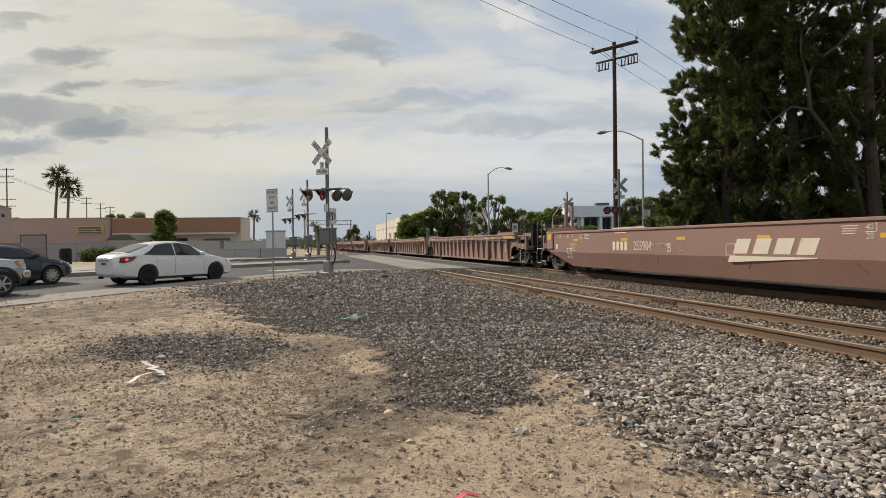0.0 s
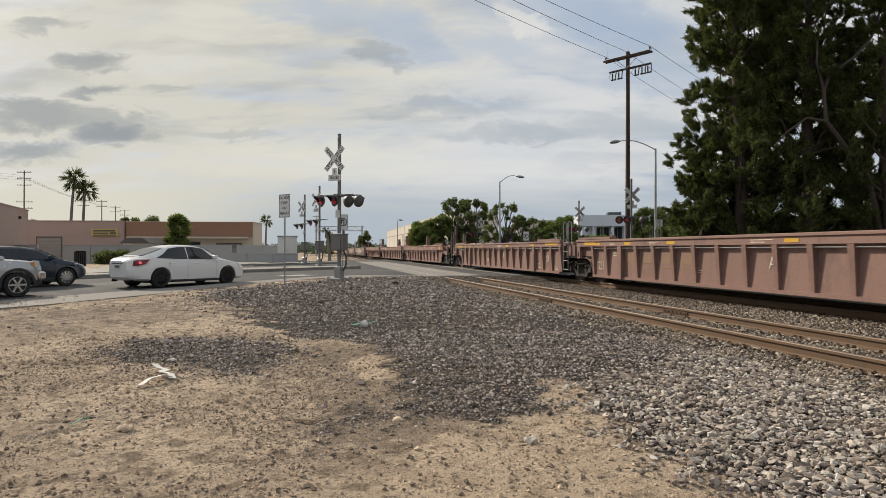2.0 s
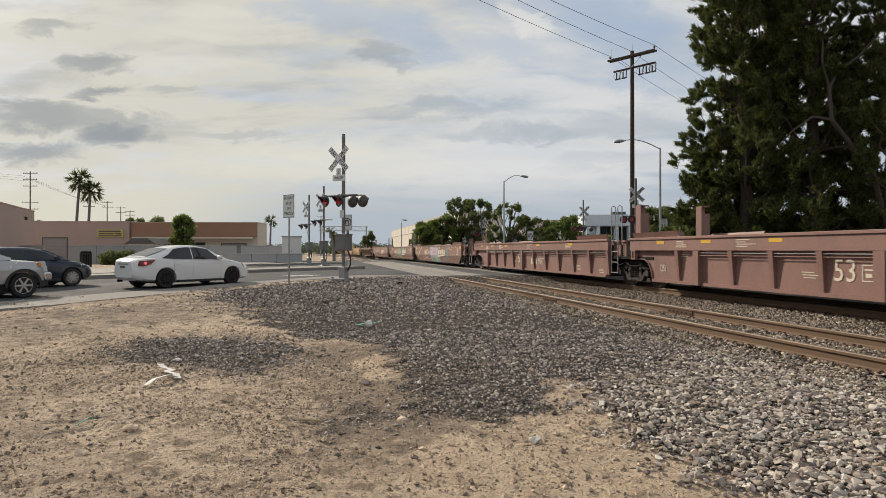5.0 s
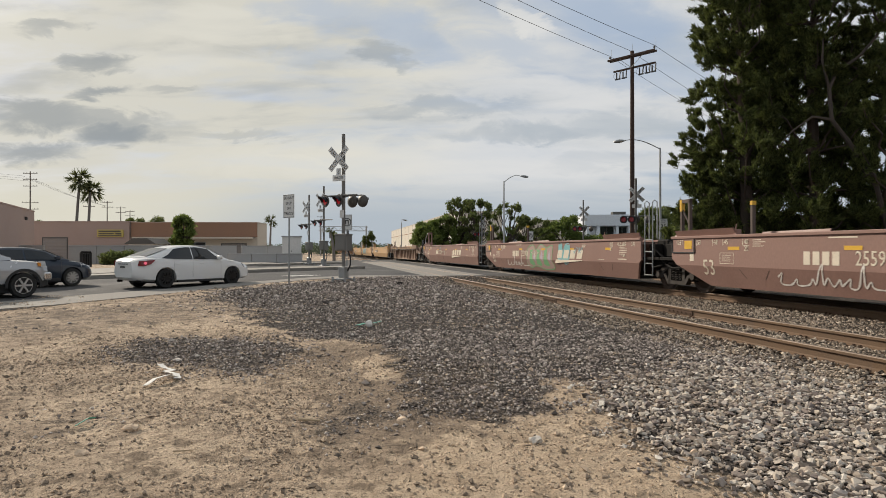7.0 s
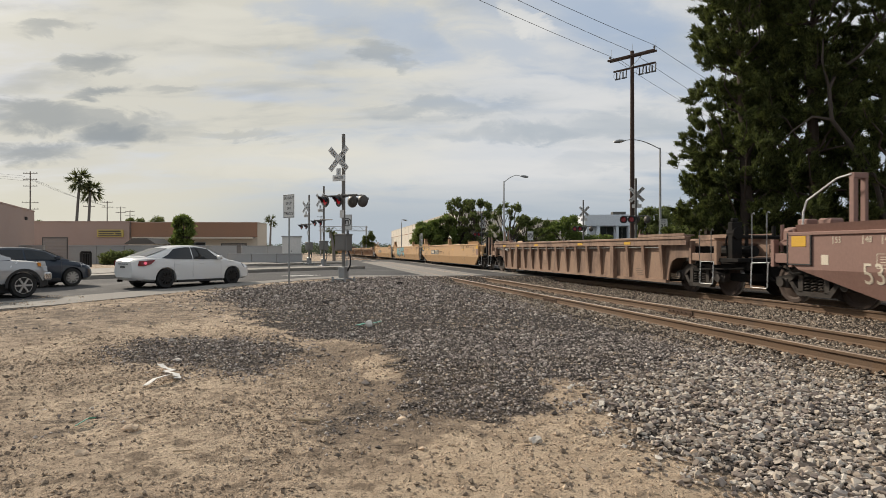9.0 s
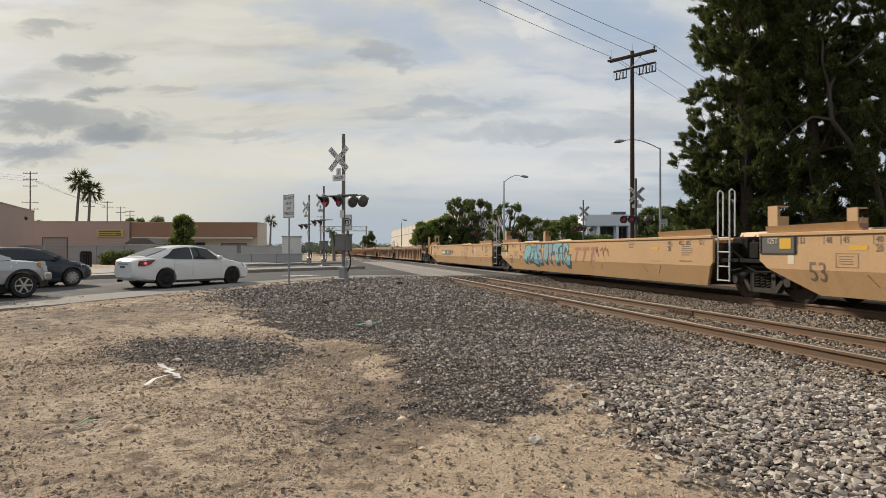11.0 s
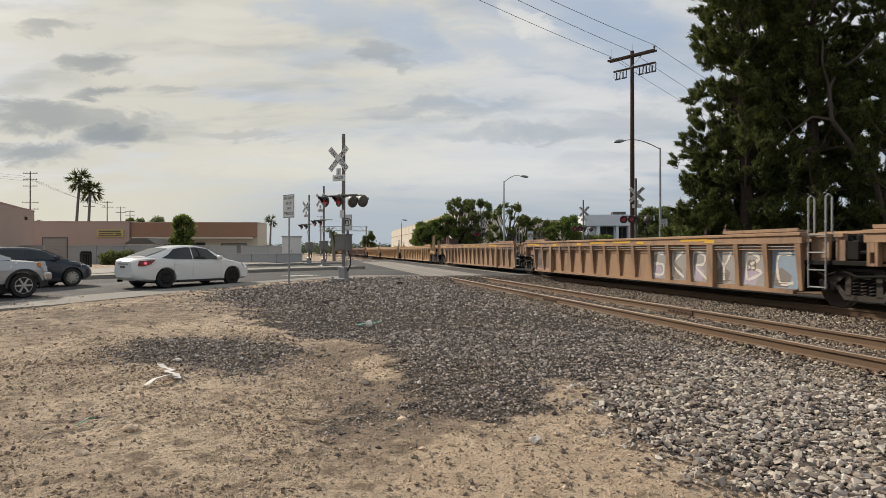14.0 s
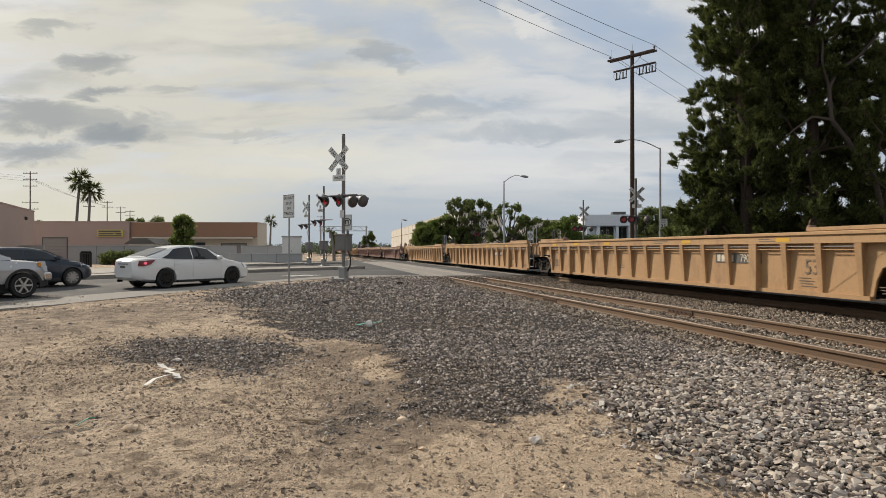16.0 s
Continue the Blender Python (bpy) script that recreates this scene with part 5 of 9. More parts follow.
        kept((style, "tall_rim"), "panel_rim", lambda: B((-0.035, -0.01, -HALF - 0.036, -HALF + 0.002, 0.92, 1.63), (0.61, 0.635, -HALF - 0.036, -HALF + 0.002, 0.92, 1.63), (-0.01, 0.61, -HALF - 0.036, -HALF + 0.002, 0.92, 0.945), (-0.01, 0.61, -HALF - 0.036, -HALF + 0.002, 1.605, 1.63)), M_BLACK, ob, pose(x0, 0, 0))
        kept("tall_reflector", "end_reflector", lambda: B((0.10, 0.50, -HALF - 0.038, -HALF + 0.002, 1.33, 1.56)), M_YELLOW, ob, pose(x0, 0, 0))
    if style == "dusty_rib":
        kept("front_strip", "yellow_strip", lambda: B((-0.8, 0.6, -HALF - 0.005, -HALF + 0.002, 1.47, 1.58)), M_YELLOW, ob, pose(x1 - 0.9, 0, 0))
        kept("rear_strip", "yellow_strip", lambda: B((-0.4, 0.45, -HALF - 0.005, -HALF + 0.002, 1.45, 1.57)), M_YELLOW, ob, pose(x0 + 1.1, 0, 0))
    if style == "stained_rib":
        for fx in (0.06, 0.45, 0.55, 0.78):
            kept("strip", "yellow_strip", lambda: B((-0.6, 0.6, -HALF - 0.005, -HALF + 0.002, 1.49, 1.60)), M_YELLOW, ob, pose(x0 + (x1 - x0) * fx, 0, 0))
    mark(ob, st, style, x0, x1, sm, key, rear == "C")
    UNITS.append((ob, u))
    return ob


def bars(key, rows, material, ob, m, name="small_lettering"):
    """Unreadable stencilled lines as plain bars: x, z, width, height."""
    def make():
        bm = bmesh.new()
        for x, z, w, t in rows:
            box(bm, x, x + w, -HALF - 0.004, -HALF + 0.002, z, z + t)
        return bm
    tagged(kept(key, name, make, material, ob, m), kind="stuff")


def slanted(key, shapes, material, ob, m, name, label=""):
    """Plain slanted shapes for a trade mark: lists of corners in x and z."""
    def make():
        bm = bmesh.new()
        for s in shapes:
            prism(bm, s, -HALF - 0.004, -HALF + 0.001)
        return bm
    kept(key, name, make, material, ob, m, label)


def word_mesh(key, words, size, material, ob, m, squeeze=1.0):
    if key not in MESHES:
        MESHES[key] = text_mesh("lettering", words, size, material, ob, m, squeeze=squeeze)
        return
    share("lettering", MESHES[key].data, ob, m)


def fold_word(key, words, size, material, ob, m, squeeze=1.0):
    """Large lettering that follows the fold of the side."""
    first = key not in MESHES
    word_mesh(key, words, size, material, ob, m, squeeze)
    if first:
        me, zc = MESHES[key].data, m.translation.z
        bm = bmesh.new()
        bm.from_mesh(me)
        bmesh.ops.bisect_plane(bm, geom=bm.verts[:] + bm.edges[:] + bm.faces[:], plane_co=(0, 0, FOLD - zc), plane_no=(0, 0, 1))
        for v in bm.verts:
            v.co.y += skin_y(v.co.z + zc, False) + HALF
        bm.to_mesh(me)
        bm.free()


M_FADED = mat("faded_tan_mark", (0.25, 0.155, 0.09), 0.7, 0, 0.2, 3, 40, 0.0, patch=(0.215, 0.125, 0.10), patch_at=(0.45, 0.65), patch_scale=5)

NUMBERS = {"brown_smooth": "255984", "tan_smooth": "768116", "dusty_rib": "1251", "red_band": "9397", "rusty_rib": "", "stained_rib": "", "ochre_rib": "79090"}


def mark(ob, st, style, x0, x1, sm, key, coupled):
    y = -HALF - 0.006
    d = 0.5 if coupled else 0.0        # lettering stands further in at a coupled end
    ink = st["words"]
    covered = len(UNITS) == 14      # graffiti hides the number of this unit
    if sm:
        fold_word((style, "53"), "53", 0.60, ink, ob, pose(x0 + 1.7 + 0.8 * d, y, 0.76), 0.85)
        number = NUMBERS[style]
        if covered:
            pass
        elif style == "tan_smooth":
            kept((style, "board"), "number_board", lambda: B((-1.54, 1.54, -HALF - 0.004, -HALF + 0.002, 0.90, 1.28)), M_PANELGREY, ob, pose(x0 + 5.85 + d, 0, 0))
            word_mesh((style, "num"), number, 0.42, M_LETTER, ob, pose(x0 + 6.6 + d, y - 0.003, 1.09), 0.88)
            slanted((style, "init"), [[(i * 0.27, 0.0), (i * 0.27 + 0.2, 0.0), (i * 0.27 + 0.2, 0.24), (i * 0.27, 0.24)] for i in range(4)], M_LETTER, ob, pose(x0 + 4.5 + d, -0.006, 0.97), "owner_mark")
            word_mesh((style, "B"), "B", 0.42, ink, ob, pose(x0 + 7.9 + d, y, 1.10), 0.85)
        else:
            word_mesh((style, "num"), number, 0.42, ink, ob, pose(x0 + 6.75 + d, y, 1.07), 0.8)
            slanted((style, "init"), [[(i * 0.25, 0.0), (i * 0.25 + 0.18, 0.0), (i * 0.25 + 0.18, 0.29), (i * 0.25, 0.29)] for i in range(4)], ink, ob, pose(x0 + 4.95 + d, -0.002, 0.93), "owner_mark")
            end = "A" if len(UNITS) == 11 else "B"
            word_mesh((style, end), end, 0.40, ink, ob, pose(x0 + 8.15 + d, y, 1.02), 0.85)
            # slanted trade mark over a swoosh, as plain shapes
            big = []
            for i in range(4):
                o = i * 0.70
                big.append([(o, 0.0), (o + 0.52, 0.0), (o + 0.68, 0.44), (o + 0.16, 0.44)])
            big.append([(-0.12, -0.07), (-0.2, -0.27), (2.7, -0.10), (2.72, -0.07)])
            slanted((style, "mark"), big, ink, ob, pose(x0 + 10.78 + d, -0.003, 0.90) @ Matrix.Diagonal((0.93, 1, 0.82, 1)), "trade_mark", "cream slanted trade mark shapes")
    else:
        ys = y + 0.155
        if not coupled:
            word_mesh((style, "ax"), "1251", 0.43 if style != "red_band" else 0.3, ink, ob, pose(x0 + 1.72, ys, 0.68), 0.66)
        if style == "red_band":
            word_mesh((style, "53"), "53", 0.66, ink, ob, pose(x0 + 8.28, ys, 0.80), 0.88)
            word_mesh((style, "num"), NUMBERS[style], 0.42, ink, ob, pose(x0 + 11.15, ys, 0.70), 0.78)
            slanted((style, "init"), [[(i * 0.2, 0.0), (i * 0.2 + 0.15, 0.0), (i * 0.2 + 0.15, 0.3), (i * 0.2, 0.3)] for i in range(4)], ink, ob, pose(x0 + 9.86, 0.155, 0.56), "owner_mark")
            bars((key, "square"), [(0.0, 0.62, 0.30, 0.02), (0.0, 0.94, 0.30, 0.02), (0.0, 0.64, 0.02, 0.30), (0.28, 0.64, 0.02, 0.30), (0.08, 0.70, 0.14, 0.08), (0.05, 0.84, 0.2, 0.03)], ink, ob, pose(x0 + 8.68, 0.155, 0), "stencil_square")
        elif style == "ochre_rib":
            word_mesh((style, "53"), "53", 0.48, ink, ob, pose(x1 - (1.6 if coupled else 2.62), ys, 0.86), 0.85)
            kept((style, "board"), "number_board", lambda: B((-0.85, 0.85, -HALF - 0.004 + 0.15, -HALF + 0.158, 0.92, 1.17)), M_PANELGREY, ob, pose(x1 - 4.98, 0, 0))
            word_mesh((style, "num"), NUMBERS[style], 0.28, M_LETTER, ob, pose(x1 - 4.6, ys - 0.003, 1.04), 0.8)
            slanted((style, "init"), [[(i * 0.17, 0.0), (i * 0.17 + 0.12, 0.0), (i * 0.17 + 0.12, 0.18), (i * 0.17, 0.18)] for i in range(4)], M_LETTER, ob, pose(x1 - 5.76, 0.148, 0.95), "owner_mark")
        else:
            if style != "rusty_rib":
                word_mesh((style, "53"), "53", 0.40, ink, ob, pose(x1 - 1.72, ys, 0.86), 0.8)
            if style == "dusty_rib":
                word_mesh((style, "A"), "A", 0.42, ink, ob, pose(x0 + 10.2, ys, 0.95), 0.7)
                for k in range(4):
                    slanted((style, "faded"), [[(-0.36, 0.0), (0.26, 0.0), (0.36, 0.34), (-0.26, 0.34)], [(-0.42, -0.16), (0.30, -0.13), (0.30, -0.08), (-0.40, -0.08)]], M_FADED, ob, pose(x0 + 3.9 + 1.04 * k, 0.155, 0.84), "faded_mark")
        # weight and inspection stencils between the ribs
        fine = []
        for bx, bz, n in ((2.85 if not coupled else 3.2, 1.18, 3), (x1 - x0 - 2.75, 0.62, 4), (x1 - x0 - 0.75, 0.52, 3), (7.4, 0.75, 3)):
            fine += [(bx - 0.25 + 0.03 * k, bz - 0.06 * k, 0.34 + 0.08 * (k % 2), 0.018) for k in range(n)]
        bars((key, "fine"), fine, ink, ob, pose(x0, 0.155, 0), "stencil_line")
    if sm:
        w = x1 - x0
        ahead = (3.75, 2.95, 2.53, 1.8) if w > 18.5 else (2.0, 1.45, 1.1, 0.5)
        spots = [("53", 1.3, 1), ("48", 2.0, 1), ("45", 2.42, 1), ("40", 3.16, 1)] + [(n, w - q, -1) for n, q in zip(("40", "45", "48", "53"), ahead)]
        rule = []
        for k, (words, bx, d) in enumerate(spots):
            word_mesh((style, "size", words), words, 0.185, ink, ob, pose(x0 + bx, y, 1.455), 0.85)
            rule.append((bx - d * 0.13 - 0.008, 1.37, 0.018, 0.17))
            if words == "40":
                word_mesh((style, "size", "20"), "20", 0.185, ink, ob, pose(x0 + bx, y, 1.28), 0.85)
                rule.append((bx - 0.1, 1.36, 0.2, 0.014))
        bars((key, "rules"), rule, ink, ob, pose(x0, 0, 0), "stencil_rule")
        word_mesh((style, "load"), "WELL LD LMT 118,000", 0.125, ink, ob, pose(x0 + 9.15 + d, y, 1.11), 0.8)
        word_mesh((style, "plate"), "PLATE", 0.07, ink, ob, pose(x0 + 10.19 + d, y, 1.05), 0.8)
        word_mesh((style, "plate_h"), "H", 0.12, ink, ob, pose(x0 + 10.19 + d, y, 0.94), 0.8)
        kept((style, "stencil"), "inspection_square", lambda: B((0.88, 1.06, -HALF - 0.005, -HALF + 0.002, 0.94, 1.15)), M_LETTER, ob, pose(x0, 0, 0))
        # weld seams of the brackets inside
        for bx in (3.4, 7.6, 11.4, 15.2):
            for d in (-1, 1):
                kept((style, "seam", d), "weld_seam", lambda: solid(bmesh.new(), [(d * 0.20, skin_y(0.76, False) - 0.004, 0.76), (d * 0.22, skin_y(0.76, False) - 0.004, 0.76), (d * 0.02 + 0.01, skin_y(0.53, False) - 0.004, 0.53), (d * 0.02 - 0.01, skin_y(0.53, False) - 0.004, 0.53)],
                     [(d * 0.20, skin_y(0.76, False) + 0.003, 0.76), (d * 0.22, skin_y(0.76, False) + 0.003, 0.76), (d * 0.02 + 0.01, skin_y(0.53, False) + 0.003, 0.53), (d * 0.02 - 0.01, skin_y(0.53, False) + 0.003, 0.53)]), P_SOOT, ob, pose(x0 + bx + d * 0.3, 0, 0))
        if style == "brown_smooth":
            word_mesh((style, "tare"), "L 2014", 0.10, ink, ob, pose(x0 + w - 1.1, y, 1.05), 0.85)
    r = random.Random(7)
    rows = []
    if sm:
        for k in range(6):
            rows.append((w - 1.4 + r.uniform(0, 0.04), 1.40 - k * 0.06, r.uniform(0.35, 0.7), 0.022))
        for k in range(4):
            rows.append((w - 4.4 + r.uniform(0, 0.05), 1.48 - k * 0.05, r.uniform(0.25, 0.4), 0.018))
            rows.append((3.38 + r.uniform(0, 0.02), 1.49 - k * 0.05, r.uniform(0.25, 0.42), 0.018))
            rows.append((2.25, 1.11 - k * 0.05, r.uniform(0.3, 0.38), 0.014))
        rows += [(10.03 + d, 0.85, 0.32, 0.016), (10.03 + d, 1.13, 0.32, 0.016), (10.03 + d, 0.86, 0.016, 0.28), (10.334 + d, 0.86, 0.016, 0.28)]
        rows += [(2.17, 0.89, 0.53, 0.012), (2.17, 1.17, 0.53, 0.012), (2.17, 0.9, 0.012, 0.28), (2.69, 0.9, 0.012, 0.28), (5.6, 1.5, 0.7, 0.03), (w - 3.0, 0.9, 0.5, 0.014), (w - 1.5, 0.92, 0.6, 0.03)]
    for bx in () if sm else (2.6, 5.2, 9.6, 14.2):
        for k in range(4):
            rows.append((bx + r.uniform(0, 0.1), 1.52 - k * 0.055, r.uniform(0.3, 0.75), 0.02))
    if not sm:
        rows = [(a, min(b, TOP - 0.1) - 0.02, c, d) for a, b, c, d in rows if b > st["band"] + 0.03]
    bars((key, "bars"), rows, ink, ob, pose(x0, 0, 0))


def u_of(v):
    return v * 1.0094


CONSIST = [  # style, joints at u, in order from the front
    ("brown_smooth", [-37.0, -15.6, 4.1, 25.3]),
    ("dusty_rib", [25.3, 47.03, 66.03, 86.6]),
    ("red_band", [86.6, 107.85, 127.4, 147.8]),
    ("brown_smooth", [147.8, 168.4, 187.55, 208.2]),
    ("rusty_rib", [208.2, 230.3]),
    ("tan_smooth", [230.3, 251.6, 271.35, 292.1]),
    ("stained_rib", [292.1, 313.9, 332.8, 353.2]),
    ("ochre_rib", [353.2, 374.2, 393.5, 414.2]),
    ("dusty_rib", [414.2, 435.2, 454.5, 475.3]),
    ("ochre_rib", [475.3, 496.3, 515.6, 536.4]),
    ("brown_smooth", [536.4, 557.4, 576.6, 597.4]),
    ("stained_rib", [597.4, 618.4, 637.7, 658.5]),
    ("dusty_rib", [658.5, 679.5, 698.7, 719.5]),
]


PAINTS = {}


def spray(name, col):
    if name not in PAINTS:
        PAINTS[name] = mat("spray_" + name, col, 0.6, 0, 0.12, 3, 40, 0.0)
    return PAINTS[name]


def skin_y(z, deep):
    """Outer face of a unit's side at a height."""
    if deep:
        return -(HALF - 0.16)
    return -HALF if z >= FOLD else -(HALF - 0.17 * (FOLD - z) / (FOLD - LOW))


def stroke(ob, pts, ink, thick=0.035, deep=False, dx=0.0):
    """One sweep of a spray can through a few points in x and z."""
    pts = [Vector((x + dx, z)) for x, z in pts]
    line = []
    for i in range(len(pts) - 1):
        a, b, c, d = pts[max(0, i - 1)], pts[i], pts[i + 1], pts[min(len(pts) - 1, i + 2)]
        for k in range(5):
            q = k / 5
            line.append(0.5 * (2 * b + (c - a) * q + (2 * a - 5 * b + 4 * c - d) * q * q + (3 * b - a - 3 * c + d) * q ** 3))
    line.append(pts[-1])
    bm = bmesh.new()
    prev = None
    for i, v in enumerate(line):
        d = line[min(len(line) - 1, i + 1)] - line[max(0, i - 1)]
        d = d.normalized() * thick * (0.5 + 0.12 * math.sin(1.7 * i)) if d.length > 1e-6 else Vector((thick * 0.5, 0))
        a, b = [bm.verts.new((v.x + sx, skin_y(min(1.6, v.y + sz), deep) - 0.009, min(1.6, v.y + sz))) for sx, sz in ((-d.y, d.x), (d.y, -d.x))]
        if prev:
            bm.faces.new((prev[0], a, b, prev[1]))
        prev = (a, b)
    part("scrawl", bm, spray(*ink), ob)


def fill(ob, outline, ink, layer=0, deep=False, dx=0.0, rim=None):
    """One flat field of spray paint that follows the fold of the side."""
    bm = bmesh.new()
    f = bm.faces.new([bm.verts.new((x + dx, 0, z)) for x, z in outline])
    if not deep:
        bmesh.ops.bisect_plane(bm, geom=bm.verts[:] + bm.edges[:] + bm.faces[:], plane_co=(0, 0, FOLD), plane_no=(0, 0, 1))
    for v in bm.verts:
        v.co.y = skin_y(v.co.z, deep) - 0.004 - 0.0015 * layer
    part("graffiti", bm, spray(*ink), ob, ink[0] + " sprayed graffiti on the steel side")
    if rim:
        stroke(ob, list(outline) + [outline[0]], rim, 0.04, deep, dx)


def scribble(ob, x, z, tall, wide, n, ink, seed, deep=False, thick=0.03):
    """A quick tag of n letter-like hooks."""
    r = random.Random(seed)
    for k in range(n):
        cx = x + wide * k / n
        stroke(ob, [(cx + r.uniform(-0.3, 1.1) * wide / n, z + r.uniform(-0.5, 0.5) * tall) for _ in range(r.choice((4, 5, 5)))], ink, thick, deep)


ROSE = ("faded maroon", (0.36, 0.16, 0.10))
HAZE = ("hazy blue", (0.23, 0.30, 0.37))
LILAC, PINK, GREEN, MINT = ("lilac", (0.40, 0.34, 0.41)), ("pink", (0.38, 0.22, 0.22)), ("green", (0.14, 0.30, 0.12)), ("mint", (0.25, 0.42, 0.30))
CYAN, AQUA, SLATE, CHALK = ("cyan", (0.17, 0.41, 0.43)), ("aqua", (0.20, 0.36, 0.40)), ("slate", (0.075, 0.10, 0.125)), ("chalk", (0.62, 0.58, 0.53))
PRIMER, SOOTY = ("primer grey", (0.15, 0.132, 0.115)), ("sooty brown", (0.17, 0.12, 0.085))
SILVER = ("silver", (0.30, 0.285, 0.265))
BLUSH, LEAFY = ("pale pink", (0.36, 0.25, 0.22)), ("leaf green", (0.16, 0.36, 0.17))
RUBY, GREY, WINE = ("ruby", (0.36, 0.09, 0.05)), ("grey", (0.20, 0.17, 0.155)), ("wine", (0.20, 0.07, 0.08))


def build_graffiti():
    """Graffiti on the units that carry it, counted from the front of the train."""
    def unit(i):
        ob = UNITS[i][0]
        left = min(c[0] for o in ob.children if o.name.startswith("side_panel") for c in o.bound_box)
        return ob, left
    script = [(4.0, 0.62), (4.15, 0.72), (4.05, 0.48), (4.35, 0.46), (4.55, 0.60), (4.55, 0.46), (4.85, 0.48), (5.0, 0.62), (5.05, 0.50), (5.3, 0.95), (5.25, 0.5),
              (5.4, 0.66), (5.5, 0.48), (5.7, 0.64), (5.7, 0.5), (5.95, 0.66), (5.9, 0.48), (6.1, 0.5), (6.3, 0.96), (6.25, 0.5), (6.4, 0.62), (6.5, 0.48), (7.3, 0.50)]
    ob, x = unit(9)
    fill(ob, [(7.5, 1.40), (7.7, 1.53), (8.25, 1.57), (10.1, 1.57), (10.55, 1.48), (10.7, 1.36), (10.66, 0.95), (10.85, 0.84), (11.02, 0.74), (11.08, 0.5), (11.04, 0.32), (9.2, 0.30), (7.85, 0.32), (7.7, 0.5), (7.6, 0.8), (7.47, 1.1)], LILAC, 0, False, x, MINT)
    for c, d in ((8.05, 0.35), (8.75, 0.3), (9.45, -0.35), (10.2, 0.3)):
        fill(ob, [(c, 0.66), (c + 0.22, 0.70), (c + 0.30 + d, 0.50), (c + 0.65 + d, 0.37), (c + 0.05 + d, 0.35), (c + 0.08, 0.45)], GREEN, 1, False, x)
    fill(ob, [(8.6, 1.04), (9.75, 1.05), (9.75, 1.16), (8.6, 1.16)], PINK, 1, False, x)
    fill(ob, [(8.7, 1.42), (9.6, 1.43), (9.6, 1.52), (8.7, 1.52)], PINK, 1, False, x)
    scribble(ob, x + 10.8, 1.45, 0.18, 0.75, 4, CHALK, 4)
    for line in ([(13.3, 0.9), (13.42, 1.5), (13.53, 1.58), (13.46, 1.33), (13.38, 1.5)], [(13.44, 1.33), (13.36, 0.73), (13.53, 0.65), (13.85, 1.41), (13.74, 0.53), (13.55, 0.4), (13.53, 0.52), (13.72, 0.57)],
                 [(13.93, 1.12), (13.77, 1.1), (13.77, 0.87), (13.9, 0.81)], [(13.98, 1.2), (14.0, 1.43), (14.33, 1.39), (14.11, 1.08), (14.05, 0.88), (14.21, 0.44), (14.25, 1.08), (14.05, 0.8)], [(14.35, 1.25), (14.33, 0.88), (14.43, 0.53), (14.35, 0.73)]):
        stroke(ob, line, AQUA, 0.045, False, x)
    scribble(ob, x + 12.55, 1.16, 0.14, 0.75, 5, AQUA, 6)
    scribble(ob, x + 12.75, 0.56, 0.22, 0.95, 5, AQUA, 7)
    stroke(ob, script, CHALK, 0.035, False, x + 0.15)
    ob, x = unit(10)
    fill(ob, [(7.0, 0.6), (7.2, 1.3), (7.9, 1.5), (8.3, 1.25), (8.9, 1.52), (9.6, 1.35), (10.3, 1.45), (10.2, 0.8), (10.35, 0.45), (9.3, 0.36), (8.2, 0.5), (7.4, 0.4)], BLUSH, 0, False, x, LEAFY)
    for c in (7.4, 8.3, 9.2):
        fill(ob, [(c, 0.6), (c + 0.15, 1.25), (c + 0.5, 1.3), (c + 0.4, 0.95), (c + 0.65, 0.55), (c + 0.35, 0.5)], LEAFY, 1, False, x)
        fill(ob, [(c + 0.5, 0.9), (c + 0.75, 1.25), (c + 0.85, 0.7)], LILAC, 1, False, x)
    fill(ob, [(10.9, 0.75), (11.0, 1.5), (11.3, 1.52), (11.4, 1.2), (11.7, 1.5), (12.1, 1.45), (12.0, 0.8), (11.6, 0.65), (11.3, 0.85)], CYAN, 0, False, x, AQUA)
    stroke(ob, script, CHALK, 0.04, False, x)
    scribble(ob, x + 12.5, 1.25, 0.35, 0.8, 3, AQUA, 16)
    ob, x = unit(11)
    for line in ([(6.84, 1.19), (6.92, 1.42), (7.06, 1.36), (6.86, 1.2)], [(6.98, 1.42), (7.14, 1.46)], [(7.07, 1.45), (7.09, 1.22)], [(7.3, 1.48), (7.16, 1.44), (7.17, 1.24)], [(7.16, 1.34), (7.27, 1.36)]):
        stroke(ob, line, CYAN, 0.03, False, x)
    ob, x = unit(14)
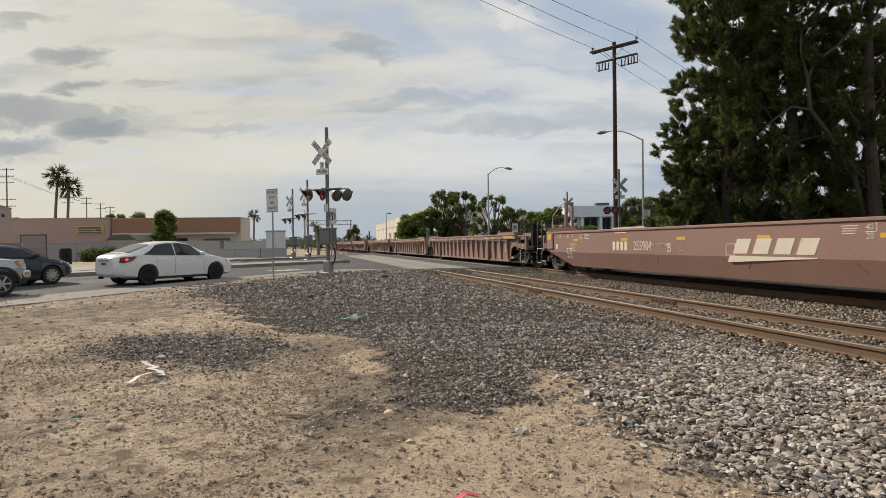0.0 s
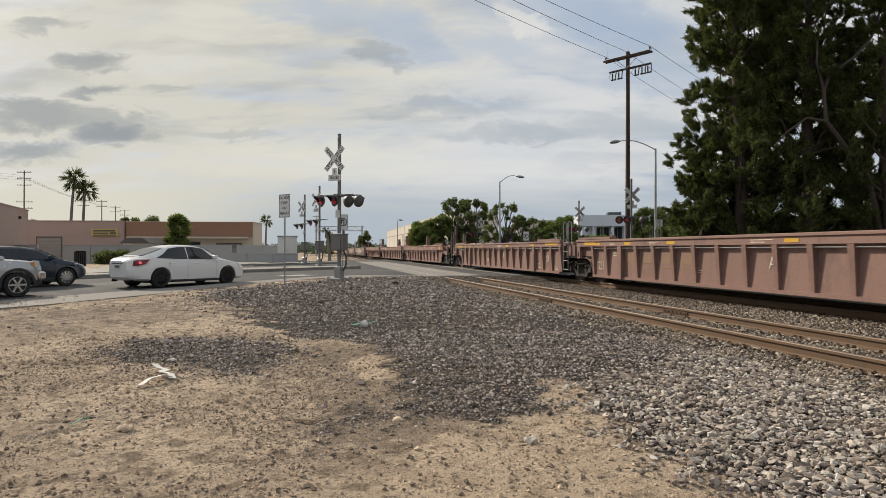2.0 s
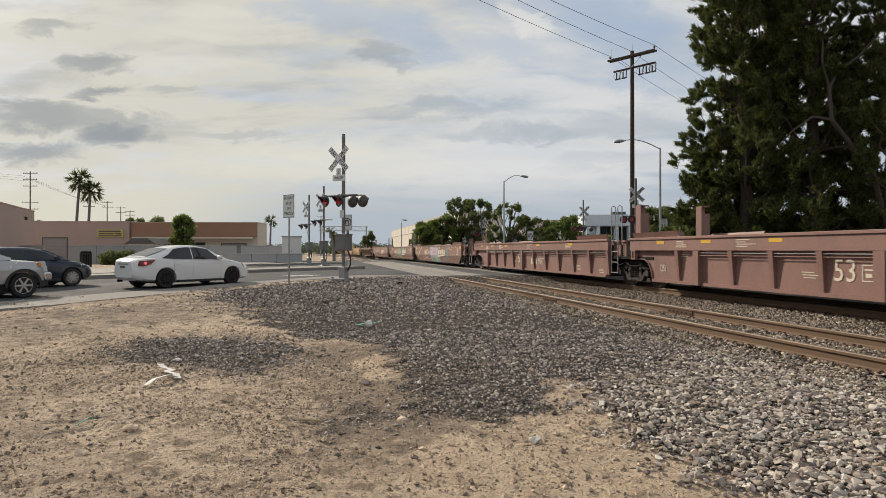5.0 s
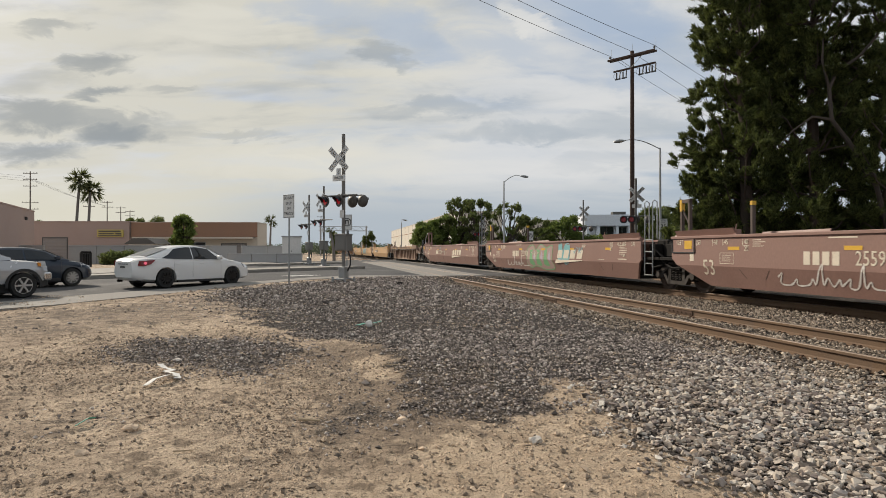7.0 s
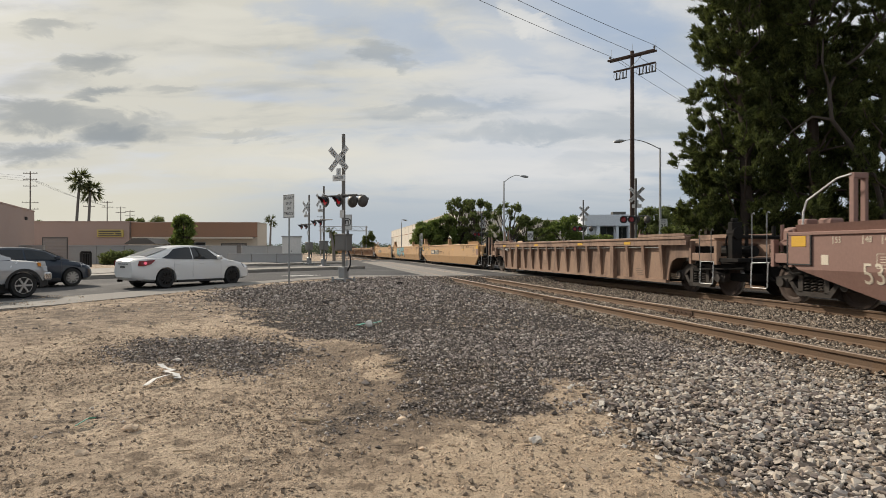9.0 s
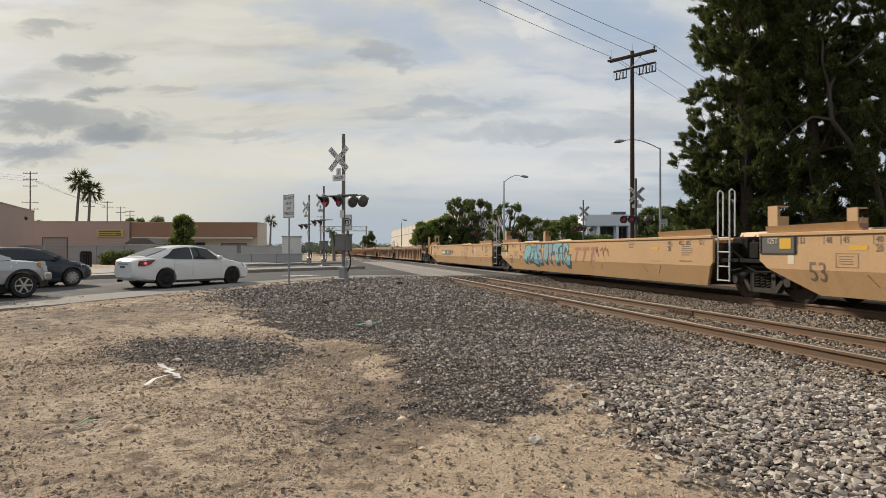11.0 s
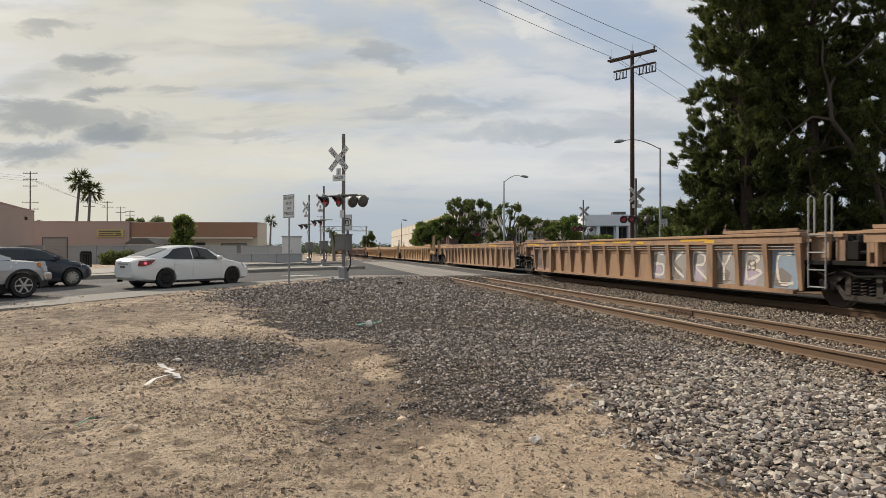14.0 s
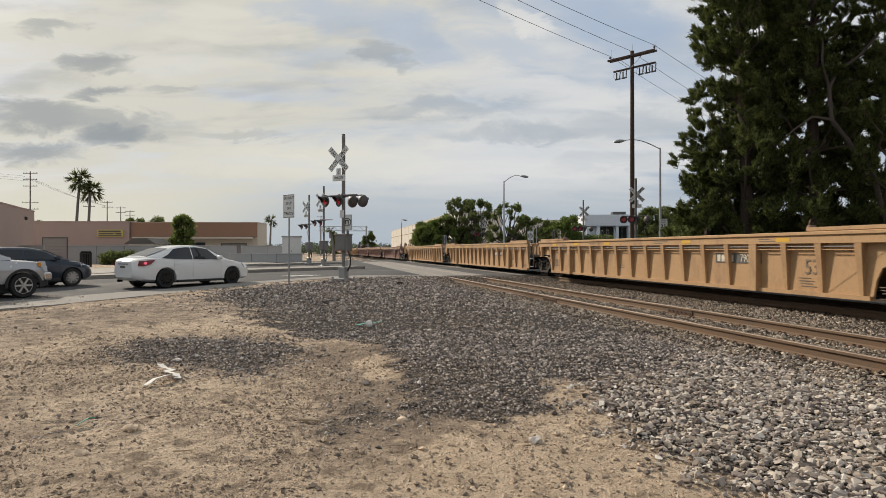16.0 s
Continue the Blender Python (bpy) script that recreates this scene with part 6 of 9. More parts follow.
    # a row of cyan letter forms with a dark cast edge below them
    forms = ([(3.89, 1.45), (4.39, 1.51), (4.75, 1.41), (4.72, 1.17), (4.48, 1.06), (4.69, 0.79), (4.35, 0.70), (4.17, 0.92), (4.03, 0.66), (3.66, 0.76)],
             [(4.72, 1.39), (5.23, 1.39), (5.19, 1.22), (4.92, 1.19), (5.11, 1.12), (5.06, 0.92), (4.80, 0.88), (5.0, 0.70), (4.54, 0.78)],
             [(5.05, 1.48), (5.30, 1.51), (5.55, 0.58), (5.0, 0.63)],
             [(5.40, 1.51), (5.91, 1.55), (5.95, 1.28), (5.65, 1.25), (6.02, 1.03), (6.09, 0.68), (5.65, 0.66), (5.48, 0.86), (5.75, 0.92), (5.40, 1.15)],
             [(6.18, 1.33), (6.41, 1.55), (6.74, 1.55), (6.78, 1.08), (6.61, 0.69), (6.34, 0.78), (6.23, 1.08)],
             [(6.80, 1.51), (7.13, 1.57), (7.31, 1.41), (7.22, 1.14), (7.10, 1.09), (7.20, 0.71), (6.94, 0.80), (6.84, 1.13)])
    more = ([(7.28, 1.45), (7.61, 1.57), (8.28, 1.57), (8.32, 1.46), (7.90, 1.27), (7.98, 0.75), (7.61, 0.69), (7.52, 1.18), (7.31, 1.16)],
            [(8.04, 1.35), (8.32, 1.39), (8.36, 0.75), (8.20, 0.79)],
            [(8.37, 1.27), (8.44, 1.52), (8.79, 1.57), (9.01, 1.35), (8.84, 1.17), (8.74, 1.35), (8.60, 1.27), (8.58, 0.99), (8.74, 0.86), (8.91, 1.07), (9.19, 0.93), (9.01, 0.63), (8.74, 0.61), (8.47, 0.81)])
    for k, form in enumerate(forms + more):
        fill(ob, [(a + 0.05, b - 0.15) for a, b in form], SLATE, 0, False, x)
    for k, form in enumerate(forms + more):
        fill(ob, form, (CYAN, AQUA, CYAN, HAZE, AQUA, HAZE, CYAN, CYAN, CYAN)[k], 1, False, x, SLATE)
    for a, b in ((4.2, 1.3), (5.7, 1.42), (6.5, 1.3), (7.0, 1.4), (7.75, 1.42), (8.55, 1.4)):
        fill(ob, [(a - 0.16, b - 0.05), (a + 0.1, b - 0.12), (a + 0.14, b + 0.06), (a - 0.06, b + 0.09)], HAZE, 2, False, x)
    fill(ob, [(6.40, 1.12), (6.55, 1.2), (6.56, 0.98), (6.47, 0.92)], ("ochre", (0.45, 0.27, 0.11)), 2, False, x)
    scribble(ob, x + 3.2, 1.16, 0.14, 0.5, 4, WINE, 12)
    scribble(ob, x + 3.0, 0.88, 0.2, 0.45, 4, WINE, 13)
    for c in (9.55, 10.25, 10.95):
        fill(ob, [(c, 0.78), (c + 0.16, 0.78), (c + 0.42, 1.36), (c + 0.26, 1.36)], ROSE, 0, False, x)
        fill(ob, [(c + 0.05, 1.24), (c + 0.62, 1.24), (c + 0.66, 1.36), (c + 0.1, 1.36)], ROSE, 1, False, x)
    scribble(ob, x + 11.5, 1.15, 0.5, 1.0, 4, WINE, 18)
    ob, x = unit(15)
    for line in ([(11.43, 1.25), (11.43, 1.47), (11.65, 1.58), (11.86, 1.49), (11.71, 1.2), (11.53, 1.18), (11.49, 1.04)], [(11.8, 1.33), (11.92, 1.42), (12.07, 1.25), (11.95, 1.11), (11.83, 1.2)],
                 [(12.1, 1.53), (12.38, 1.5), (12.29, 1.25), (12.49, 1.54), (12.65, 1.58), (12.78, 1.5), (12.65, 1.27), (12.49, 1.37), (12.78, 1.25), (12.76, 1.06), (12.57, 1.01), (12.49, 1.2)],
                 [(11.86, 1.02), (11.83, 0.8), (12.12, 0.66), (12.43, 0.35), (12.52, 0.57), (12.52, 0.86), (12.41, 0.99), (12.18, 1.05), (11.89, 1.0)], [(12.01, 0.89), (12.18, 0.68), (12.29, 0.86), (12.18, 0.92), (12.12, 0.77), (12.35, 0.67), (12.49, 0.59)]):
        stroke(ob, line, WINE, 0.03, False, x)
    stroke(ob, [(13.96, 1.28), (14.21, 1.04)], RUBY, 0.07, False, x), stroke(ob, [(14.21, 1.28), (13.96, 1.04)], SLATE, 0.05, False, x)
    stroke(ob, [(14.26, 0.84), (14.21, 1.08), (14.36, 1.1), (14.4, 0.73), (14.46, 1.06), (14.54, 1.17), (14.46, 1.5), (14.56, 1.1), (14.58, 1.43), (14.68, 1.03), (14.72, 1.39), (14.77, 0.85)], CHALK, 0.03, False, x)
    stroke(ob, [(14.44, 0.97), (14.56, 1.03), (14.58, 0.85), (14.4, 0.48), (14.64, 0.63), (14.68, 0.82), (14.52, 0.7), (14.58, 0.6)], CHALK, 0.03, False, x)
    for k, at in ((16, ((1.75, SLATE), (14.2, GREY))), (17, ((1.75, SLATE), (2.75, GREY))), (18, ((1.75, GREY), (2.8, SLATE), (15.6, GREY)))):
        ob, x = unit(k)
        for c, ink in at:
            fill(ob, [(c - 0.38, 0.42), (c + 0.36, 0.40), (c + 0.40, 1.05), (c + 0.33, 1.34), (c - 0.36, 1.34), (c - 0.41, 0.9)], PRIMER if ink is SLATE else SOOTY, 0, True, x)
            fill(ob, [(c - 0.40, 0.29), (c + 0.42, 0.29), (c + 0.36, 0.43), (c + 0.1, 0.39), (c - 0.38, 0.46)], PINK, 1, True, x)
    ob, x = unit(17)
    end = max(c[0] for o in ob.children if o.name.startswith("side_panel") for c in o.bound_box)
    cells = [end - 0.14 - 1.04 * (6 - k) + 0.12 for k in range(6)]
    for k, c in enumerate(cells):
        fill(ob, [(c, 0.36), (c + 0.80, 0.36), (c + 0.78, 1.30), (c + 0.02, 1.30)], SILVER if k < 5 else HAZE, 0, True)
        fill(ob, [(c + 0.05, 0.40), (c + 0.5, 0.38), (c + 0.62, 0.66), (c + 0.3, 0.85), (c + 0.08, 0.7)], GREY if k % 2 else LILAC, 1, True)
    letters = ([(0.70, 1.12), (0.2, 1.15), (0.12, 0.85), (0.66, 0.8), (0.62, 0.5), (0.1, 0.5)], [(0.15, 1.2), (0.15, 0.45)], [(0.15, 0.45), (0.1, 1.15), (0.6, 1.1), (0.55, 0.85), (0.2, 0.8), (0.7, 0.45)],
               [(0.10, 1.2), (0.38, 0.85), (0.66, 1.2)], [(0.2, 0.5), (0.2, 1.15), (0.65, 1.05), (0.3, 0.85), (0.7, 0.7), (0.25, 0.5)], [(0.62, 1.15), (0.2, 1.1), (0.25, 0.5), (0.66, 0.5)])
    for k, line in enumerate(letters):
        stroke(ob, [(cells[k] + a, z) for a, z in line], CHALK, 0.075, True)
    stroke(ob, [(cells[1] + 0.66, 1.2), (cells[1] + 0.18, 0.82), (cells[1] + 0.7, 0.45)], CHALK, 0.075, True)
    stroke(ob, [(cells[3] + 0.38, 0.88), (cells[3] + 0.38, 0.45)], CHALK, 0.075, True)


def build_train():
    for style, joints in CONSIST:
        n = len(joints) - 1
        for i in range(n):
            well_unit(style, u_of(joints[i]), u_of(joints[i + 1]), "C" if i == 0 else "A", "C" if i == n - 1 else "A")


def motions():
    """The train rolls past at a steady speed, and its wheels turn."""
    for ob, u in UNITS:
        walk(ob, [(t, trk_pose(u - SPEED * t, TRACKS[1], RAIL)) for t in (0.0, 8.0, 16.0)])
    step = SPEED / FPS / 0.483
    turns = [(i / FPS, math.degrees(step * i)) for i in range(16 * FPS + 1)]
    for w, dx in WHEELS:
        walk(w, [(t, pose(dx, 0, 0.483) @ pose(0, 0, 0, 0, a, 0)) for t, a in turns])


# ---- crossing signals and signs ----
# Grey stands in for air haze over the distant poles and palm trunks.
M_HAZEWOOD = mat("haze_greyed_timber", (0.17, 0.155, 0.14), 0.9, 0, 0.2, 1.5, 25, 0.2)
M_LAMPBACK = mat("weathered_black_lamp_housing", (0.075, 0.068, 0.06), 0.55, 0.0, 0.4, 3, 30, 0.06, patch=(0.14, 0.12, 0.10))
M_STUCCO = mat("pink_stucco", (0.383, 0.289, 0.254), 0.9, 0, 0.1, 0.35, 15, 0.12, patch=(0.36, 0.26, 0.22), patch_at=(0.5, 0.8), patch_scale=0.4)
M_CREAM = mat("cream_stucco", (0.56, 0.50, 0.42), 0.9, 0, 0.1, 0.35, 15, 0.1)
M_BROWNBAND = mat("brown_fascia", (0.291, 0.166, 0.108), 0.85, 0, 0.12, 0.5, 15, 0.1)
M_WHITEWALL = mat("white_wall", (0.62, 0.61, 0.59), 0.85, 0, 0.08, 0.3, 12, 0.05)
M_OFFICE = mat("cool_white_office_wall", (0.70, 0.74, 0.79), 0.85, 0, 0.06, 0.3, 12, 0.04)
M_TANWALL = mat("tan_warehouse_wall", (0.60, 0.555, 0.48), 0.88, 0, 0.08, 0.2, 12, 0.05)
M_SHUTTER = mat("roller_shutter", (0.26, 0.235, 0.22), 0.7, 0, 0.1, 2, 30, 0.1)
M_ROOF = mat("dark_roof", (0.10, 0.095, 0.09), 0.9, 0, 0.2, 1, 20, 0.1)
M_WINDOW = glass("dark_window_glass", (0.03, 0.035, 0.04))
M_PINE = leaf_mat("pine_needles", (0.074, 0.094, 0.04), (0.11, 0.135, 0.04), 0.75)
M_LEAF = leaf_mat("green_leaves", (0.12, 0.16, 0.055), (0.2, 0.265, 0.07), 0.55)
M_OLIVE = leaf_mat("olive_leaves", (0.115, 0.14, 0.06), (0.16, 0.2, 0.065), 0.55)
# Frond colour lightened to stand in for haze at that distance.
M_PALMLEAF = leaf_mat("palm_fronds", (0.105, 0.12, 0.07), (0.13, 0.15, 0.06), 0.4)
# Air haze is put into this leaf colour: paler and bluer than nearby foliage.
M_DISTANT = leaf_mat("haze_tinted_foliage", (0.10, 0.125, 0.095), (0.10, 0.13, 0.08), 0.35)
M_BARK = mat("grey_brown_bark", (0.07, 0.053, 0.043), 0.95, 0, 0.35, 2, 20, 0.5, streak=0.3)
M_PALEBARK = mat("pale_grey_bark", (0.065, 0.053, 0.045), 0.95, 0, 0.35, 2, 20, 0.5, streak=0.3)
M_WHITEPAINT = mat("white_car_paint", (0.72, 0.72, 0.71), 0.2, 0, 0.02, 1, 5, 0, grain=0.03)
M_BLUEPAINT = mat("dark_blue_car_paint", (0.028, 0.038, 0.055), 0.2, 0.3, 0.05, 1, 5, 0, grain=0.05)
M_SILVER = mat("silver_car_paint", (0.42, 0.43, 0.445), 0.25, 0.4, 0.03, 1, 5, 0, grain=0.04)
M_TYRE = mat("black_rubber", (0.016, 0.016, 0.016), 0.85, 0, 0.2, 6, 60, 0.1)
M_BLACKRIM = mat("black_wheel_rim", (0.02, 0.02, 0.021), 0.4, 0.4, 0.2, 6, 60, 0)
M_ALLOY = mat("alloy_wheel_rim", (0.48, 0.48, 0.48), 0.35, 0.8, 0.1, 6, 60, 0)
M_CARGLASS = glass("tinted_car_glass", (0.012, 0.014, 0.016), 0.04)
M_TAIL = mat("red_tail_lamp", (0.16, 0.012, 0.016), 0.15, 0, 0.1, 6, 60, 0, grain=0.1)
M_TAILGLOW = mat("lit_tail_lamp", (0.6, 0.08, 0.12), 0.2, 0, 0.1, 6, 60, 0, emit=(1.0, 0.16, 0.24), power=0.5)
M_HEAD = mat("clear_headlamp", (0.5, 0.5, 0.5), 0.12, 0.3, 0.1, 6, 60, 0)
M_AMBER = mat("amber_marker_lamp", (0.6, 0.22, 0.02), 0.25, 0, 0.1, 6, 60, 0)
M_CHROME = mat("chrome_trim", (0.6, 0.6, 0.6), 0.15, 0.95, 0.05, 6, 60, 0)
M_PLATE = mat("pale_plate", (0.6, 0.6, 0.58), 0.5, 0, 0.05, 6, 60, 0)
M_PAPER = mat("white_litter", (0.66, 0.64, 0.60), 0.8, 0, 0.1, 9, 60, 0.1)
M_STICK = mat("bleached_stick", (0.42, 0.33, 0.22), 0.9, 0, 0.2, 20, 80, 0.2)
M_GREENBAG = mat("green_plastic", (0.04, 0.30, 0.22), 0.4, 0, 0.1, 9, 60, 0)
M_REDBIT = mat("red_plastic", (0.45, 0.05, 0.09), 0.5, 0, 0.1, 9, 60, 0)
M_WIRE = mat("black_wire", (0.03, 0.03, 0.032), 0.6, 0, 0.1, 1, 10, 0)
M_YELLOWSIGN = mat("yellow_shop_sign", (0.50, 0.40, 0.12), 0.6, 0, 0.1, 3, 30, 0)


def flasher(parent, x, y, z, turn, lens):
    """Round backed signal lamp with a hood; faces along local y before the turn."""
    m = pose(x, y, z, 0, 0, turn) @ Matrix.Diagonal((0.84, 0.84, 0.84, 1))
    bm = bmesh.new()
    n = 20
    prof = [(0.0, -0.16), (0.12, -0.15), (0.22, -0.09), (0.30, -0.012), (0.30, 0.012), (0.16, 0.012)]
    rings = []
    for r, d in prof:
        rings.append([bm.verts.new((r * math.cos(6.28319 * i / n), d, r * math.sin(6.28319 * i / n))) for i in range(n)])
    for a, b in zip(rings[:-1], rings[1:]):
        for i in range(n):
            bm.faces.new((a[i], a[(i + 1) % n], b[(i + 1) % n], b[i]))
    bmesh.ops.remove_doubles(bm, verts=bm.verts[:], dist=0.0005)
    head = part("signal_lamp", bm, M_LAMPBACK, parent, "round black-backed crossing lamp with a hood", True)
    head.matrix_basis = m
    bm = bmesh.new()
    got = bmesh.ops.create_cone(bm, cap_ends=True, segments=16, radius1=0.19, radius2=0.16, depth=0.03)
    bmesh.ops.transform(bm, matrix=pose(0, 0.02, 0, -90), verts=got["verts"])
    part("lens", bm, lens, head)
    bm = bmesh.new()
    rings = [[bm.verts.new((q * math.cos(6.28319 * i / n), d, q * math.sin(6.28319 * i / n))) for i in range(n)] for q, d in ((0.19, 0.014), (0.295, 0.014), (0.295, 0.018), (0.19, 0.018))]
    for a, b in zip(rings, rings[1:] + rings[:1]):
        for i in range(n):
            bm.faces.new((a[i], a[(i + 1) % n], b[(i + 1) % n], b[i]))
    part("backboard", bm, M_BLACK, head, "flat black lamp background")
    bm = bmesh.new()
    k = 12
    inner = [[(r * math.cos(a), d, r * math.sin(a)) for a in [radians(-15 + 210 * i / k) for i in range(k + 1)]] for r, d in ((0.195, 0.0), (0.195, 0.36), (0.205, 0.36), (0.205, 0.0))]
    vs = [[bm.verts.new((c[0], c[1] * (0.35 + 0.65 * max(0.0, c[2] / 0.20)), c[2])) for c in row] for row in inner]
    for a, b in zip(vs, vs[1:] + vs[:1]):
        for i in range(k):
            bm.faces.new((a[i], a[i + 1], b[i + 1], b[i]))
    part("hood", bm, M_BLACK, head)


def crossing_signal(m, lit=(True, False), small="3", both=True):
    """Flashing-light mast. Local y is the way that the traffic it warns comes from."""
    ob = thing("crossing_signal", m, "railroad crossing signal mast with crossbuck and red flashers", "crossing signal", "crossing signals")
    bm = bmesh.new()
    rod(bm, (0, 0, 0.05), (0, 0, 5.85), 0.075, 0.07, 12)
    rod(bm, (0, 0, 5.85), (0, 0, 5.88), 0.08, 0.03, 12)
    part("mast", bm, M_DARKGALV, ob, "weathered steel mast", False)
    bm = B((-0.22, 0.22, -0.22, 0.22, 0.12, 0.18), (-0.15, 0.15, -0.15, 0.15, 0.18, 0.62), bevel=0.02)
    for x in (-0.3, 0.3):
        for y in (-0.3, 0.3):
            rod(bm, (x, y, 0.0), (x, y, 0.22), 0.05, sides=8)
            box(bm, min(x, 0), max(x, 0), y - 0.05, y + 0.05, 0.10, 0.15)
    part("mast_base", bm, M_GALV, ob, "bolted cast base")
    bm = B((-0.30, 0.30, -0.18, 0.18, 1.25, 1.88), (-0.32, 0.32, -0.20, 0.22, 1.86, 1.92), bevel=0.02)
    box(bm, -0.22, 0.22, 0.18, 0.21, 1.3, 1.8)
    part("junction_box", bm, M_DARKGALV, ob, "grey steel junction box")
    bm = bmesh.new()
    pipe(bm, [(-0.22, 0, 1.25), (-0.34, 0, 1.0), (-0.34, 0, 0.7), (-0.2, 0, 0.45)], 0.03)
    part("conduit", bm, M_BLACK, ob)
    # crossbuck
    y = 0.30
    cb = part("crossbuck", B((-0.06, 0.06, 0.0, y, 4.80, 4.90)), M_GALV, ob, "white crossbuck")
    for k, (turn, words) in enumerate(((45, "CROSSING"), (-45, "RAILROAD"))):
        bm = B((-0.61, 0.61, -0.004, 0.004, -0.115, 0.115), bevel=0.003)
        blade = part("blade", bm, M_SIGNWHITE, cb, "white reflective blade")
        blade.matrix_basis = pose(0, y + 0.012 * (k + 1), 4.85, 0, turn, 0)
        half = (("CROS", "SING"), ("RAIL", "ROAD"))[k]
        text_mesh("lettering", half[0], 0.225, M_SIGNBLACK, cb, blade.matrix_basis @ pose(0.33, 0.006, 0, 0, 0, 180), squeeze=0.8)
        text_mesh("lettering", half[1], 0.225, M_SIGNBLACK, cb, blade.matrix_basis @ pose(-0.33, 0.006, 0, 0, 0, 180), squeeze=0.8)
        # the same words on the back of the blade
        text_mesh("lettering", half[0], 0.225, M_SIGNBLACK, cb, blade.matrix_basis @ pose(-0.33, -0.008, 0), squeeze=0.8)
        text_mesh("lettering", half[1], 0.225, M_SIGNBLACK, cb, blade.matrix_basis @ pose(0.33, -0.008, 0), squeeze=0.8)
    bm = B((-0.30, 0.30, y, y + 0.01, 3.98, 4.22), (-0.11, 0.11, y, y + 0.01, 4.22, 4.48), bevel=0.002)
    plate = part("track_count_plate", bm, M_SIGNWHITE, ob, "white plate with the number of tracks")
    text_mesh("lettering", "TRACKS", 0.15, M_SIGNBLACK, plate, pose(0, y + 0.013, 4.10, 0, 0, 180), squeeze=0.85)
    text_mesh("lettering", small, 0.22, M_SIGNBLACK, plate, pose(0, y + 0.013, 4.34, 0, 0, 180))
    # lamps on their arms
    bm = bmesh.new()
    pipe(bm, [(-0.78, 0.14, 3.43), (0.78, 0.14, 3.43)], 0.028, 8)
    pipe(bm, [(-0.78, -0.14, 3.43), (0.78, -0.14, 3.43)], 0.028, 8)
    rod(bm, (0, 0, 3.36), (0, 0, 3.50), 0.11, sides=12)
    box(bm, -0.1, 0.1, -0.16, 0.16, 3.39, 3.46)
    part("lamp_arm", bm, M_DARKGALV, ob)
    for i, x in enumerate((0.55, -0.12)):
        flasher(ob, x + 0.1, 0.32, 3.22, -24, M_REDGLOW if lit[i] else M_REDLENS)
    for i, x in enumerate((-0.10, -0.60)) if both else ():
        flasher(ob, x - 0.1, -0.32, 3.22, 180, M_REDLENS)
    bm = B((-0.10, 0.10, 0.10, 0.115, 2.55, 2.85), bevel=0.002)
    part("notice_plate", bm, M_SIGNWHITE, ob, "small pale notice plate")
    return ob


def sign_post(x, y, z, turn, top, panel_w, panel_h, label, name="road_sign"):
    ob = thing(name, pose(x, y, z, 0, 0, turn), label, "road sign")
    bm = bmesh.new()
    box(bm, -0.03, 0.03, -0.03, 0.0, -0.1, top)
    part("post", bm, M_GALV, ob, "galvanised square post")
    bm = B((-panel_w / 2, panel_w / 2, 0.0, 0.006, top - panel_h, top), bevel=0.002)
    panel = part("panel", bm, M_SIGNWHITE, ob, "white sign panel")
    w, h = panel_w / 2 - 0.02, panel_h - 0.04
    bm = B((-w, w, 0.006, 0.009, top - 0.035, top - 0.02), (-w, w, 0.006, 0.009, top - panel_h + 0.02, top - panel_h + 0.035),
           (-w, -w + 0.014, 0.006, 0.009, top - panel_h + 0.035, top - 0.035), (w - 0.014, w, 0.006, 0.009, top - panel_h + 0.035, top - 0.035))
    part("border", bm, M_SIGNBLACK, panel)
    return ob, panel


